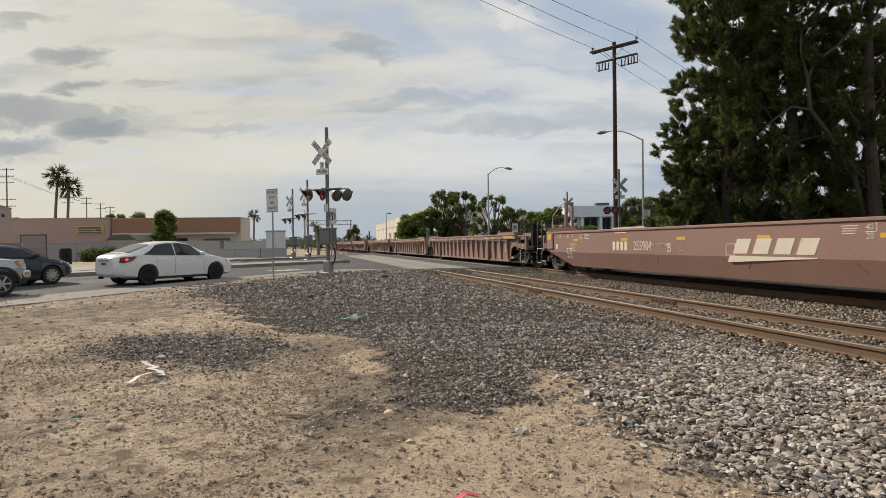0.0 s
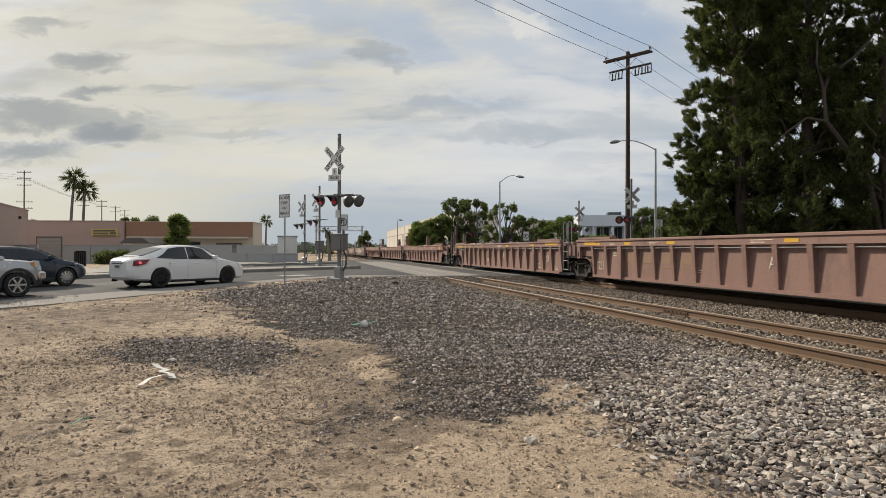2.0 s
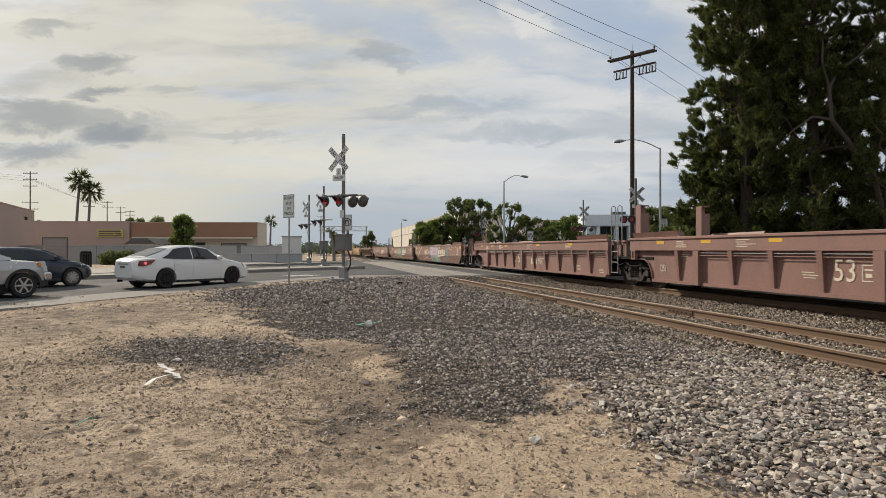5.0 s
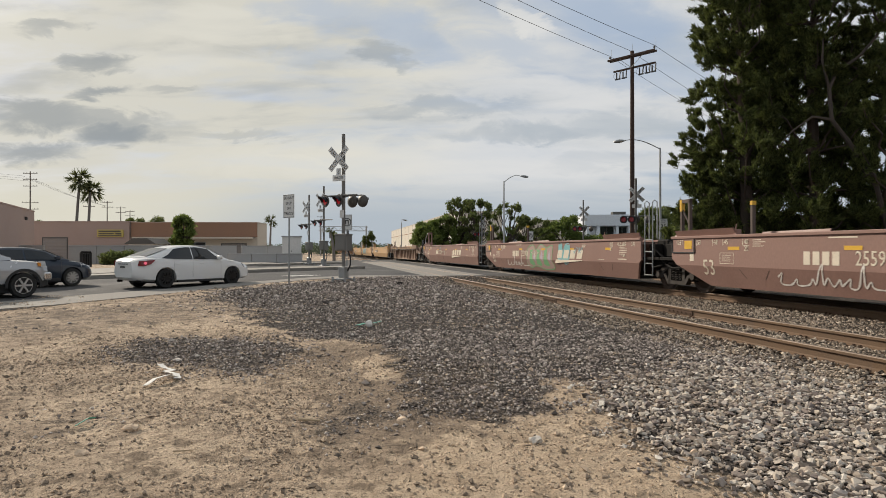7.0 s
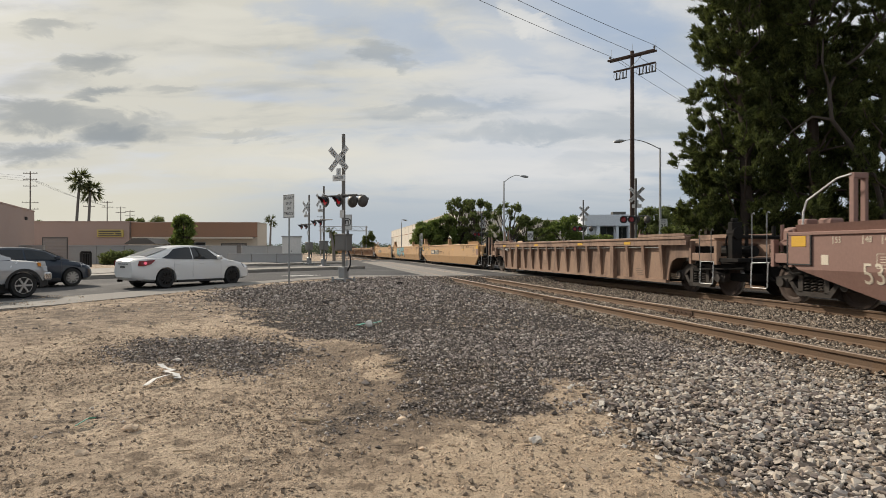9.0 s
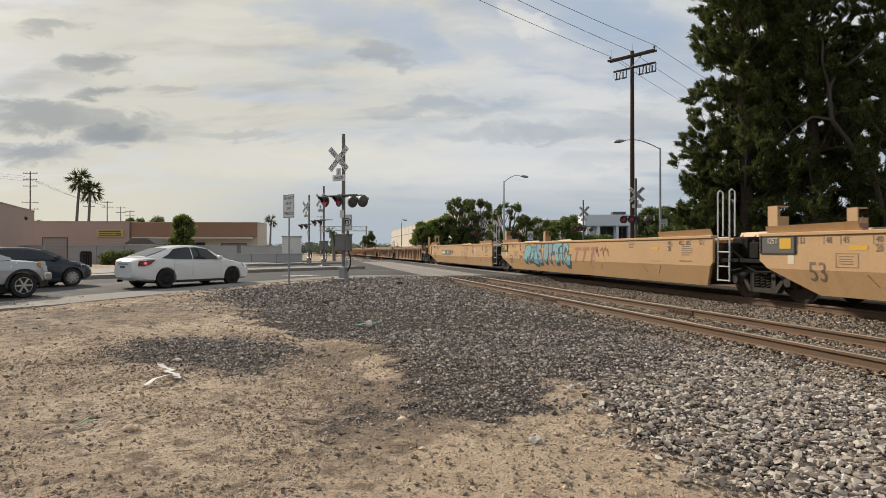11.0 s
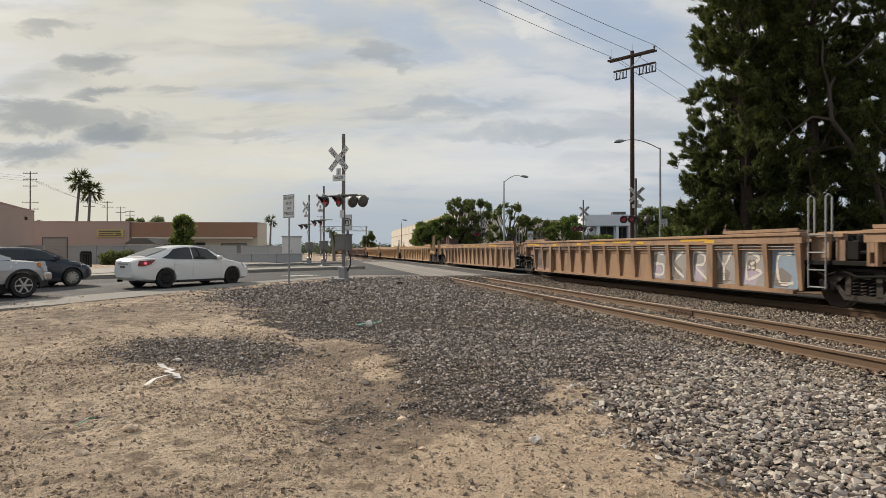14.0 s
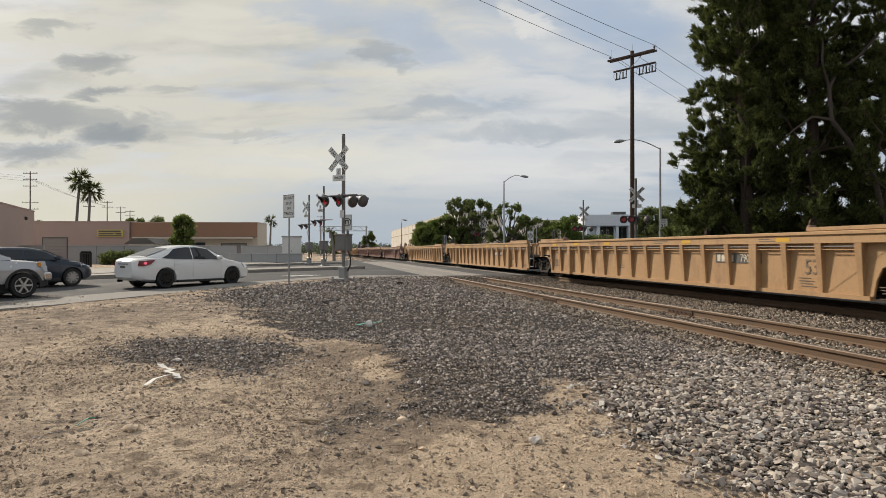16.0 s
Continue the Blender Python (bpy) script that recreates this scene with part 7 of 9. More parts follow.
def build_signals():
    crossing_signal(bearing(-3.94, 24.15, 0.225, 299), (True, True))
    spots = [(-8.6, 44.0, 0.25, 311), (-11.2, 51.0, 0.25, 311), (12.4, 39.2, 0.25, 118), (13.0, 56.5, 0.25, 118), (4.8, 76, 0.25, 118)]
    for x, y, z, b in spots:
        crossing_signal(bearing(x, y, z, b), (True, True) if x < 0 else (False, True), both=x > 0)
    words = (("DO NOT", 0.72), ("STOP", 0.52), ("ON", 0.33), ("TRACKS", 0.13))
    ob, panel = sign_post(-5.84, 23.1, 0.21, 145, 3.40, 0.62, 0.89, "white rectangular warning sign on a steel post")
    for w, k in words:
        text_mesh("lettering", w, 0.15, M_SIGNBLACK, panel, pose(0, 0.010, 3.40 - 0.89 + k + 0.03, 0, 0, 180), squeeze=0.9)
    ob, panel = sign_post(17.2, 47.6, 0.25, 170, 3.7, 0.62, 0.80, "white speed limit sign on a post")
    text_mesh("lettering", "SPEED", 0.14, M_SIGNBLACK, panel, pose(0, 0.010, 3.57, 0, 0, 180))
    text_mesh("lettering", "LIMIT", 0.14, M_SIGNBLACK, panel, pose(0, 0.010, 3.41, 0, 0, 180))
    text_mesh("lettering", "35", 0.42, M_SIGNBLACK, panel, pose(0, 0.010, 3.12, 0, 0, 180))
    # no-turn signs with a ring
    for x, y, z, top in ((8.6, 60.0, 0.25, 3.1), (-5.67, 36.0, 0.25, 3.35)):
        ob, panel = sign_post(x, y, z, 190, top, 0.60, 0.9, "white sign with a ringed turn symbol")
        bm = bmesh.new()
        n = 24
        c, ro, ri = top - 0.45, 0.25, 0.20
        for i in range(n):
            a, b = 6.28319 * i / n, 6.28319 * (i + 1) / n
            q = [(ro * math.cos(a), c + ro * math.sin(a)), (ro * math.cos(b), c + ro * math.sin(b)), (ri * math.cos(b), c + ri * math.sin(b)), (ri * math.cos(a), c + ri * math.sin(a))]
            bm.faces.new([bm.verts.new((u, 0.011, v)) for u, v in q])
        part("ring", bm, M_SIGNBLACK, panel)
        part("turn_arrow", B((-0.10, -0.04, 0.007, 0.010, c - 0.16, c + 0.12), (0.04, 0.10, 0.007, 0.010, c - 0.12, c + 0.12), (-0.10, 0.10, 0.007, 0.010, c + 0.08, c + 0.15)), M_SIGNBLACK, panel)


# ---- poles and wires ----
def utility_pole():
    x, y, top = 13.35, 43.0, 15.55
    ob = thing("utility_pole", pose(x, y, 0.0, 0, 0, -46), "tall dark creosoted wooden utility pole with crossarms", "utility pole")
    bm = bmesh.new()
    rod(bm, (0, 0, -0.2), (0, 0, top), 0.18, 0.125, 12)
    part("pole", bm, M_WOODPOLE, ob)
    bm = B((-1.85, 1.75, -0.20, -0.10, top - 0.42, top - 0.28), (-1.85, 1.75, 0.10, 0.20, top - 0.42, top - 0.28), bevel=0.01)
    part("crossarm", bm, M_WOODPOLE, ob, "heavy double timber crossarm")
    bm = B((-1.45, 1.75, -0.06, 0.06, top - 1.25, top - 1.13), bevel=0.01)
    part("lower_crossarm", bm, M_WOODPOLE, ob)
    bm = bmesh.new()
    for sx in (-0.95, 0.95):
        rod(bm, (0, -0.15, top - 1.2), (sx, -0.15, top - 0.38), 0.02)
    part("brace", bm, M_GALV, ob)
    for sx in (-1.75, -0.1, 1.65):
        bm = bmesh.new()
        rod(bm, (sx, 0, top - 0.3), (sx, 0, top - 0.12), 0.05, 0.03)
        for k in range(3):
            rod(bm, (sx, 0, top - 0.14 + k * 0.05), (sx, 0, top - 0.11 + k * 0.05), 0.075, 0.05, 10)
        part("insulator", bm, M_DARKGALV, ob, "dark porcelain insulator")
        bm = bmesh.new()
        rod(bm, (sx + 0.12, 0, top - 0.3), (sx + 0.12, 0, top + 0.55), 0.012, 0.006, 5)
        part("spike", bm, M_GALV, ob)
    for sx in (-1.15, -0.65, 0.62, 1.12, 1.55):
        bm = bmesh.new()
        rod(bm, (sx, -0.12, top - 1.35), (sx + 0.05, -0.2, top - 1.85), 0.05, sides=8)
        rod(bm, (sx + 0.28, -0.12, top - 1.3), (sx + 0.28, -0.2, top - 1.8), 0.04, sides=8)
        box(bm, sx - 0.05, sx + 0.33, -0.24, -0.16, top - 1.88, top - 1.8)
        pipe(bm, [(sx - 0.05, -0.1, top - 1.2), (sx - 0.25, -0.2, top - 1.6), (sx + 0.02, -0.25, top - 1.9)], 0.012, 5)
        part("fuse_cutout", bm, M_BLACK, ob, "black fuse cutout")
    m = ob.matrix_world
    return [m @ Vector((sx, 0, top + 0.02)) for sx in (-1.75, -0.1, 1.65)]


def wire(a, b, sag, label="thin black overhead wire"):
    a, b = Vector(a), Vector(b)
    pts = [a.lerp(b, i / 14) - Vector((0, 0, sag * 4 * (i / 14) * (1 - i / 14))) for i in range(15)]
    bm = bmesh.new()
    pipe(bm, pts, 0.014, 5)
    ob = link("overhead_wire", bm, M_WIRE)
    return tagged(ob, label, "wire", "overhead wires")


def street_lamp(x, y, turn, height, reach, label="grey street lamp with a curved arm"):
    ob = thing("street_lamp", pose(x, y, 0.2, 0, 0, turn), label, "street lamp", "street lamps")
    bm = bmesh.new()
    rod(bm, (0, 0, -0.1), (0, 0, height), 0.115, 0.07, 10)
    part("pole", bm, M_GALV, ob)
    bm = bmesh.new()
    n = 8
    pts = [(reach * i / n, 0, height - 0.1 + 0.75 * math.sin(math.pi * 0.62 * i / n)) for i in range(n + 1)]
    pipe(bm, pts, 0.045, 8, 0.03)
    part("arm", bm, M_GALV, ob)
    e = pts[-1]
    bm = bmesh.new()
    rings = [(0.0, 0.04, 0.04), (0.18, 0.13, 0.10), (0.45, 0.19, 0.15), (0.75, 0.17, 0.12), (0.92, 0.05, 0.03)]
    prev = None
    for dx, w, t in rings:
        ring = [bm.verts.new((e[0] + dx, w * math.cos(a), e[2] - 0.02 - dx * 0.12 + t * math.sin(a))) for a in [6.28319 * i / 10 for i in range(10)]]
        if prev:
            for i in range(10):
                bm.faces.new((prev[i], prev[(i + 1) % 10], ring[(i + 1) % 10], ring[i]))
        else:
            bm.faces.new(ring)
        prev = ring
    bm.faces.new(prev[::-1])
    part("lamp_head", bm, M_GALV, ob, "cobra-head lamp housing", True)
    return ob


def lattice_pole(x, y, height, arms=3):
    ob = thing("transmission_pole", pose(x, y, 0.1), "distant power line pole with crossarms", "power pole", "distant power poles")
    bm = bmesh.new()
    rod(bm, (0, 0, -0.1), (0, 0, height), 0.14, 0.09, 8)
    part("pole", bm, M_HAZEWOOD, ob)
    for k in range(arms):
        z = height - 0.35 - (k if k < 3 else k + 1.6) * 1.05
        w = 1.15 if k < 3 else 1.35
        bm = B((-w, w, -0.05, 0.05, z, z + 0.09))
        for sx in (-w + 0.1, -w * 0.5, w * 0.5, w - 0.1):
            rod(bm, (sx, 0, z + 0.09), (sx, 0, z + 0.24), 0.035, sides=6)
        part("crossarm", bm, M_HAZEWOOD, ob)


def build_poles():
    ends = utility_pole()
    for e, way in zip(ends, (Vector((-0.67, -0.74, 0)), Vector((-0.68, -0.735, 0)), Vector((-0.707, -0.707, 0)))):
        wire(e, e + way * 55 + Vector((0, 0, 0.3)), 0.75)
        wire(e, e - way * 48 + Vector((0, 0, -0.8)), 0.7)
    street_lamp(17.1, 48, 180, 9.35, 2.75)
    street_lamp(6.6, 66, 0, 8.75, 1.75)
    street_lamp(-7.6, 112, 0, 6.3, 0.12, "distant street lamp with a short arm")
    for x, y, h, k in ((-67.7, 100, 14.3, 5), (-69.7, 120, 12.4, 3), (-71.6, 130, 11.9, 2), (-74.0, 140, 11.4, 2), (-77.0, 150, 11.2, 2), (-34, 170, 11, 2)):
        lattice_pole(x, y, h, k)
    for k in range(3):
        a, b = Vector((-67.5 - 1.5 + 1.5 * k, 100, 13.7 - 0.5 * k)), Vector((-71.5 - 1.5 + 1.5 * k, 130, 11.3 - 0.4 * k))
        wire(a, b, 0.5)
        wire(a, a + Vector((-40, -50, 4)), 1.0)


# ---- buildings ----
def building(name, m, w, d, h, wall, label, roof_lip=0.25):
    """Local x along the front, y into the building."""
    ob = thing(name, m, label, "building")
    bm = B((0, w, 0, 0.25, -0.2, h), (0, w, d - 0.25, d, -0.2, h), (0, 0.25, 0.25, d - 0.25, -0.2, h), (w - 0.25, w, 0.25, d - 0.25, -0.2, h))
    part("wall", bm, wall, ob)
    part("roof", B((0.25, w - 0.25, 0.25, d - 0.25, h - 0.6, h - 0.45)), M_ROOF, ob)
    part("parapet", B((-0.05, w + 0.05, -0.05, 0.3, h, h + 0.10), (-0.05, 0.3, 0.3, d, h, h + 0.10), (w - 0.3, w + 0.05, 0.3, d, h, h + 0.10)), wall, ob)
    return ob


def shutter(parent, x0, x1, h):
    bm = bmesh.new()
    k = int(h / 0.16)
    edge = [(0.01, h), (0.01, 0.0)]
    for i in range(k):
        edge += [(-0.03, i * h / k), (-0.045, (i + 0.25) * h / k), (-0.045, (i + 0.75) * h / k), (-0.03, (i + 0.98) * h / k)]
    prism(bm, edge, x0, x1, "x")
    door = part("roller_shutter", bm, M_SHUTTER, parent, "grey ribbed roller shutter")
    part("frame", B((x0 - 0.12, x0, -0.06, 0.01, 0, h + 0.12), (x1, x1 + 0.12, -0.06, 0.01, 0, h + 0.12), (x0, x1, -0.06, 0.01, h, h + 0.12)), M_ROOF, door)


def build_buildings():
    # pink stucco shop with a taller wing
    ob = building("stucco_building", pose(-52, 72.0, 0.2, 0, 0, 0), 14.9, 22, 4.62, M_STUCCO, "low pink stucco commercial building with a yellow sign")
    shutter(ob, 4.8, 7.6, 2.7)
    sign = part("shop_sign", B((11.2, 14.3, -0.14, 0.0, 2.85, 3.72), bevel=0.02), M_YELLOWSIGN, ob, "yellow shop sign with unreadable lettering")
    part("sign_bars", B((11.4, 14.0, -0.16, -0.14, 3.42, 3.6), (11.4, 13.2, -0.16, -0.14, 3.16, 3.3), (11.4, 14.1, -0.16, -0.14, 2.94, 3.06), (13.4, 14.1, -0.16, -0.14, 3.14, 3.34)), M_ROOF, sign)
    ob = building("stucco_building", pose(-33.0, 41.8, 0.2, 0, 0, 113), 22.0, 14, 5.2, M_STUCCO, "taller pink stucco building wing with a plain wall")
    part("wall_lamp", B((17.9, 18.2, -0.2, 0, 4.2, 4.5), bevel=0.03), M_BLACK, ob)
    # long building with a brown fascia
    ob = building("brown_banded_building", pose(-37.0, 72.6, 0.2, 0, 0, 1.5), 14.8, 4.2, 4.55, M_CREAM, "cream commercial building with a wide brown fascia band")
    part("fascia", B((-0.03, 14.8, -0.28, -0.01, 2.85, 4.6), bevel=0.02), M_BROWNBAND, ob, "brown painted fascia")
    part("canopy", B((0.4, 14.4, -1.0, -0.29, 2.62, 2.84), bevel=0.02), M_CREAM, ob)
    shutter(ob, 10.6, 13.4, 2.0)
    for x in (3.0, 6.2):
        win = part("window", B((x, x + 2.4, -0.02, 0.01, 0.7, 2.2)), M_WINDOW, ob, "dark shop window")
        part("window_frame", B((x - 0.08, x, -0.05, 0.0, 0.62, 2.28), (x + 2.4, x + 2.48, -0.05, 0.0, 0.62, 2.28), (x, x + 2.4, -0.05, 0.0, 2.2, 2.28), (x, x + 2.4, -0.05, 0.0, 0.62, 0.7), (x + 1.17, x + 1.23, -0.045, 0.0, 0.7, 2.2)), M_GALV, win)
    # low block wall along the far side of the road
    wall = thing("block_wall", pose(0, 0, 0), "long low grey concrete block wall", "wall", kind="structure")
    line = [(-39.6, 56.5), (-35, 57), (-30, 57.5), (-20, 60.5), (-14.6, 63.5)]
    for (x0, y0), (x1, y1) in zip(line[:-1], line[1:]):
        n = math.hypot(x1 - x0, y1 - y0)
        for i in range(int(n / 2.5)):
            q = i * 2.5
            seg = part("wall_panel", B((0.02, 2.48, -0.1, 0.1, -0.2, 1.72), (0.0, 2.5, -0.13, 0.13, 1.72, 1.8), bevel=0.01), M_BLOCK, wall)
            seg.matrix_basis = pose(x0 + (x1 - x0) * q / n, y0 + (y1 - y0) * q / n, 0.15, 0, 0, math.degrees(math.atan2(y1 - y0, x1 - x0)))
    # lower barrier wall that runs on to the tracks
    low = thing("barrier_wall", pose(0, 0, 0), "low grey concrete barrier wall beside the footpath", "wall", kind="structure")
    for k in range(3):
        seg = part("wall_panel", B((0.01, 2.39, -0.1, 0.1, -0.2, 0.92), (0.0, 2.4, -0.14, 0.14, 0.92, 1.0), (0.01, 2.39, -0.17, 0.17, -0.2, 0.22), bevel=0.012), M_BLOCK, low)
        seg.matrix_basis = pose(-20.0 + 2.4 * k, 56.6 - 0.35 * k, 0.2, 0, 0, -8.3)
    ob = thing("garden_shed", pose(-33.2, 64, 0.2, 0, 0, -8), "small shed with a pitched grey roof behind the wall", "shed")
    part("shell", B((0.2, 3.2, 0, 2.4, 0, 2.0)), M_WHITEWALL, ob)
    bm = bmesh.new()
    prism(bm, [(-0.1, 1.95), (3.5, 1.95), (2.5, 2.55), (0.9, 2.55)], -0.3, 2.7)
    part("roof", bm, M_ROOF, ob)
    # signal bungalow
    ob = thing("signal_bungalow", pose(-15.3, 58.0, 0.25, 0, 0, 12) @ Matrix.Diagonal((0.92, 0.92, 0.98, 1)), "white metal railway signal cabinet hut", "equipment hut")
    part("shell", B((0, 1.9, 0, 2.4, 0.1, 2.55), bevel=0.02), M_WHITEWALL, ob)
    part("roof", B((-0.08, 1.98, -0.08, 2.48, 2.55, 2.66), bevel=0.02), M_GALV, ob)
    d = part("door", B((0.85, 1.65, -0.03, 0.0, 0.2, 2.2), bevel=0.005), M_WHITEWALL, ob)
    part("handle", B((0.93, 0.97, -0.08, -0.03, 1.1, 1.25)), M_BLACK, d)
    part("base", B((-0.1, 2.0, -0.1, 2.5, -0.1, 0.1)), M_CONCRETE, ob)
    # warehouses beyond the tracks
    ob = building("tan_warehouse", pose(-18.0, 213, 0.2, 0, 0, -79.6), 112, 8, 7.8, M_TANWALL, "long tan tilt-up concrete warehouse")
    for i in range(13):
        part("panel_joint", B((8 + 8 * i, 8.06 + 8 * i, -0.02, 0.0, 0, 7.8)), M_ROOF, ob)
    part("stripe", B((0, 112, -0.03, -0.0, 5.6, 5.75)), M_BROWNBAND, ob)
    ob = building("cream_showroom", pose(12.2, 95, 0.2, 0, 0, -2), 7.6, 9, 5.9, M_CREAM, "low cream showroom with dark lettering on its parapet")
    text_mesh("lettering", "SALES", 0.62, M_SIGNBLACK, ob, pose(3.3, -0.012, 4.95), "dark letters on the parapet")
    part("lettering_bars", B((0.7, 2.1, -0.012, 0.004, 4.76, 5.12)), M_LETTERDARK, ob, "unreadable dark lettering")
    # white office with a deep fascia over columns and dark glazing
    ob = building("white_office", pose(20.3, 88, 0.2, 0, 0, -3), 11.0, 13, 6.3, M_OFFICE, "white flat-roofed office with columns and dark glazing")
    part("fascia", B((-0.1, 11.1, -1.2, -0.01, 4.75, 6.35), bevel=0.02), M_OFFICE, ob, "deep white fascia")
    for x in (0.2, 1.7, 4.35, 6.1, 8.4, 10.6):
        part("column", B((x, x + 0.4, -1.1, -0.7, 0, 4.75), bevel=0.02), M_OFFICE, ob)
    for x, n in ((2.4, 1.8), (4.85, 1.2), (6.6, 1.7), (8.9, 1.6)):
        win = part("window", B((x, x + n, -0.03, 0.01, 0.5, 4.6)), M_WINDOW, ob, "dark glazed shopfront")
        part("window_frame", B((x - 0.08, x, -0.06, 0.0, 0.42, 4.68), (x + n, x + n + 0.08, -0.06, 0.0, 0.42, 4.68), (x, x + n, -0.06, 0, 4.6, 4.68), (x + n / 2 - 0.03, x + n / 2 + 0.03, -0.06, 0, 0.5, 4.6)), M_GALV, win)
    for x in (4.6, 9.0):
        part("roof_unit", B((x, x + 1.9, 2, 3.4, 5.7, 6.95), bevel=0.03), M_PANELGREY, ob)
    # far signal gantry over the tracks
    ob = thing("signal_gantry", trk_pose(150, 9.5, 0.2), "distant steel signal bridge over the tracks", "signal bridge")
    bm = bmesh.new()
    for y in (-6.0, 5.0):
        rod(bm, (0, y, -0.2), (0, y, 7.2), 0.16, sides=8)
    part("leg", bm, M_GALV, ob)
    bm = bmesh.new()
    for z in (6.0, 7.0):
        rod(bm, (0, -6.4, z), (0, 5.4, z), 0.08, sides=6)
    for i in range(11):
        rod(bm, (0, -6 + i * 1.05, 6.0 + (i % 2)), (0, -6 + (i + 1) * 1.05, 7.0 - (i % 2)), 0.05, sides=5)
    part("truss", bm, M_GALV, ob)
    for y in (-3.6, 0.5):
        part("signal_head", B((-0.2, 0.2, y - 0.3, y + 0.3, 4.2, 6.1), bevel=0.05), M_BLACK, ob)


# ---- planting ----
def leaf_part(name, pts, ways, lengths, widths, material, parent, rng, label=""):
    """Thin leaves or needle bundles, each a small pointed blade."""
    n = len(pts)
    ways = ways / np.maximum(np.linalg.norm(ways, axis=1, keepdims=True), 1e-6)
    side = np.cross(ways, rng.normal(size=(n, 3)))
    side /= np.maximum(np.linalg.norm(side, axis=1, keepdims=True), 1e-6)
    L, W = lengths[:, None], widths[:, None]
    V = np.stack((pts + side * W * 0.62, pts + ways * L, pts - side * W * 0.62), 1).reshape(-1, 3)
    me = bpy.data.meshes.new(name)
    me.vertices.add(3 * n), me.loops.add(3 * n), me.polygons.add(n)
    me.vertices.foreach_set("co", V.reshape(-1).astype(np.float32))
    me.loops.foreach_set("vertex_index", np.arange(3 * n, dtype=np.int32))
    me.polygons.foreach_set("loop_start", np.arange(0, 3 * n, 3, dtype=np.int32))
    me.update(calc_edges=True)
    me.materials.append(material)
    ob = new(name, me)
    ob.parent = parent
    if label:
        tagged(ob, label)
    return ob


def limb_curve(a, b, rng, sag=0.1, n=5):
    a, b = Vector(a), Vector(b)
    k = (b - a).length
    return [a.lerp(b, i / n) + Vector(rng.normal(0, 0.03 * k, 3)) * (0 if i in (0, n) else 1) + Vector((0, 0, -sag * k * math.sin(math.pi * i / n))) for i in range(n + 1)]


def pine_tree(x, y, height, reach, low, seed, boughs=95, lean=0.0, taper=0.6, needles=160, coarse=1.06, label="tall dark green pine tree with upturned needle plumes"):
    rng = np.random.default_rng(seed)
    ob = thing("pine_tree", pose(x, y, 0.0), label, "tree", "pine trees behind the tracks")
    bm = bmesh.new()
    trunk = [Vector((lean * q * q + 0.25 * math.sin(q * 5 + seed), 0.2 * math.cos(q * 4 + seed), q * height * 0.97 - 0.2)) for q in np.linspace(0, 1, 10)]
    pipe(bm, trunk, 0.36, 10, 0.05)
    part("trunk", bm, M_BARK, ob)
    P, D = [], []
    for c in range(boughs):
        q = (c + rng.uniform(0, 1)) / boughs
        z = low + (height - low) * q ** 0.9
        shape = min(1.0, 0.55 + q / 0.2) * (1.0 - taper * q ** 1.3)
        out = reach * shape * rng.uniform(0.6, 1.05)
        a = c * 2.39996 + rng.uniform(-0.5, 0.5)
        k = min(9, int(max(0.0, (z - 0.6) / height) * 9))
        root = trunk[k]
        tip = Vector((root.x + out * math.cos(a), root.y + out * math.sin(a), z + 0.2 * out * rng.uniform(-0.4, 0.5)))
        line = limb_curve(root, tip, rng)
        if c % 2 == 0:
            part("limb", pipe(bmesh.new(), line, 0.07, 5, 0.015), M_BARK, ob)
        # upturned plumes of needles along the outer bough
        foot, bough = np.array(root[:]), np.array(tip[:]) - np.array(root[:])
        for f0 in (0.45, 0.72, 0.98) if shape > 0.6 else (0.6, 0.95):
            hub = foot + bough * (f0 + rng.uniform(-0.1, 0.06)) + rng.normal(0, 0.3, 3) * np.array([1, 1, 0.55])
            for k in range(rng.integers(3, 6)):
                b = a + rng.normal(0, 0.95)
                way = np.array([math.cos(b), math.sin(b), rng.uniform(-0.1, 1.6)])
                way /= np.linalg.norm(way)
                start = hub + rng.normal(0, 0.11, 3)
                far, m = rng.uniform(0.3, 0.7), needles
                w = rng.uniform(0, 1, (m, 1)) ** 0.75
                P.append(start + way * far * w + rng.normal(0, 0.055, (m, 3)))
                D.append(way * (0.5 + 0.8 * w) + rng.normal(0, 0.55, (m, 3)) + np.array([0, 0, 0.25]))
    P, D = np.concatenate(P), np.concatenate(D)
    n = len(P)
    leaf_part("crown", P, D, rng.uniform(0.13, 0.25, n) * coarse, rng.uniform(0.026, 0.040, n) * coarse, M_PINE, ob, rng, "dense dark green needle tufts")
    return ob


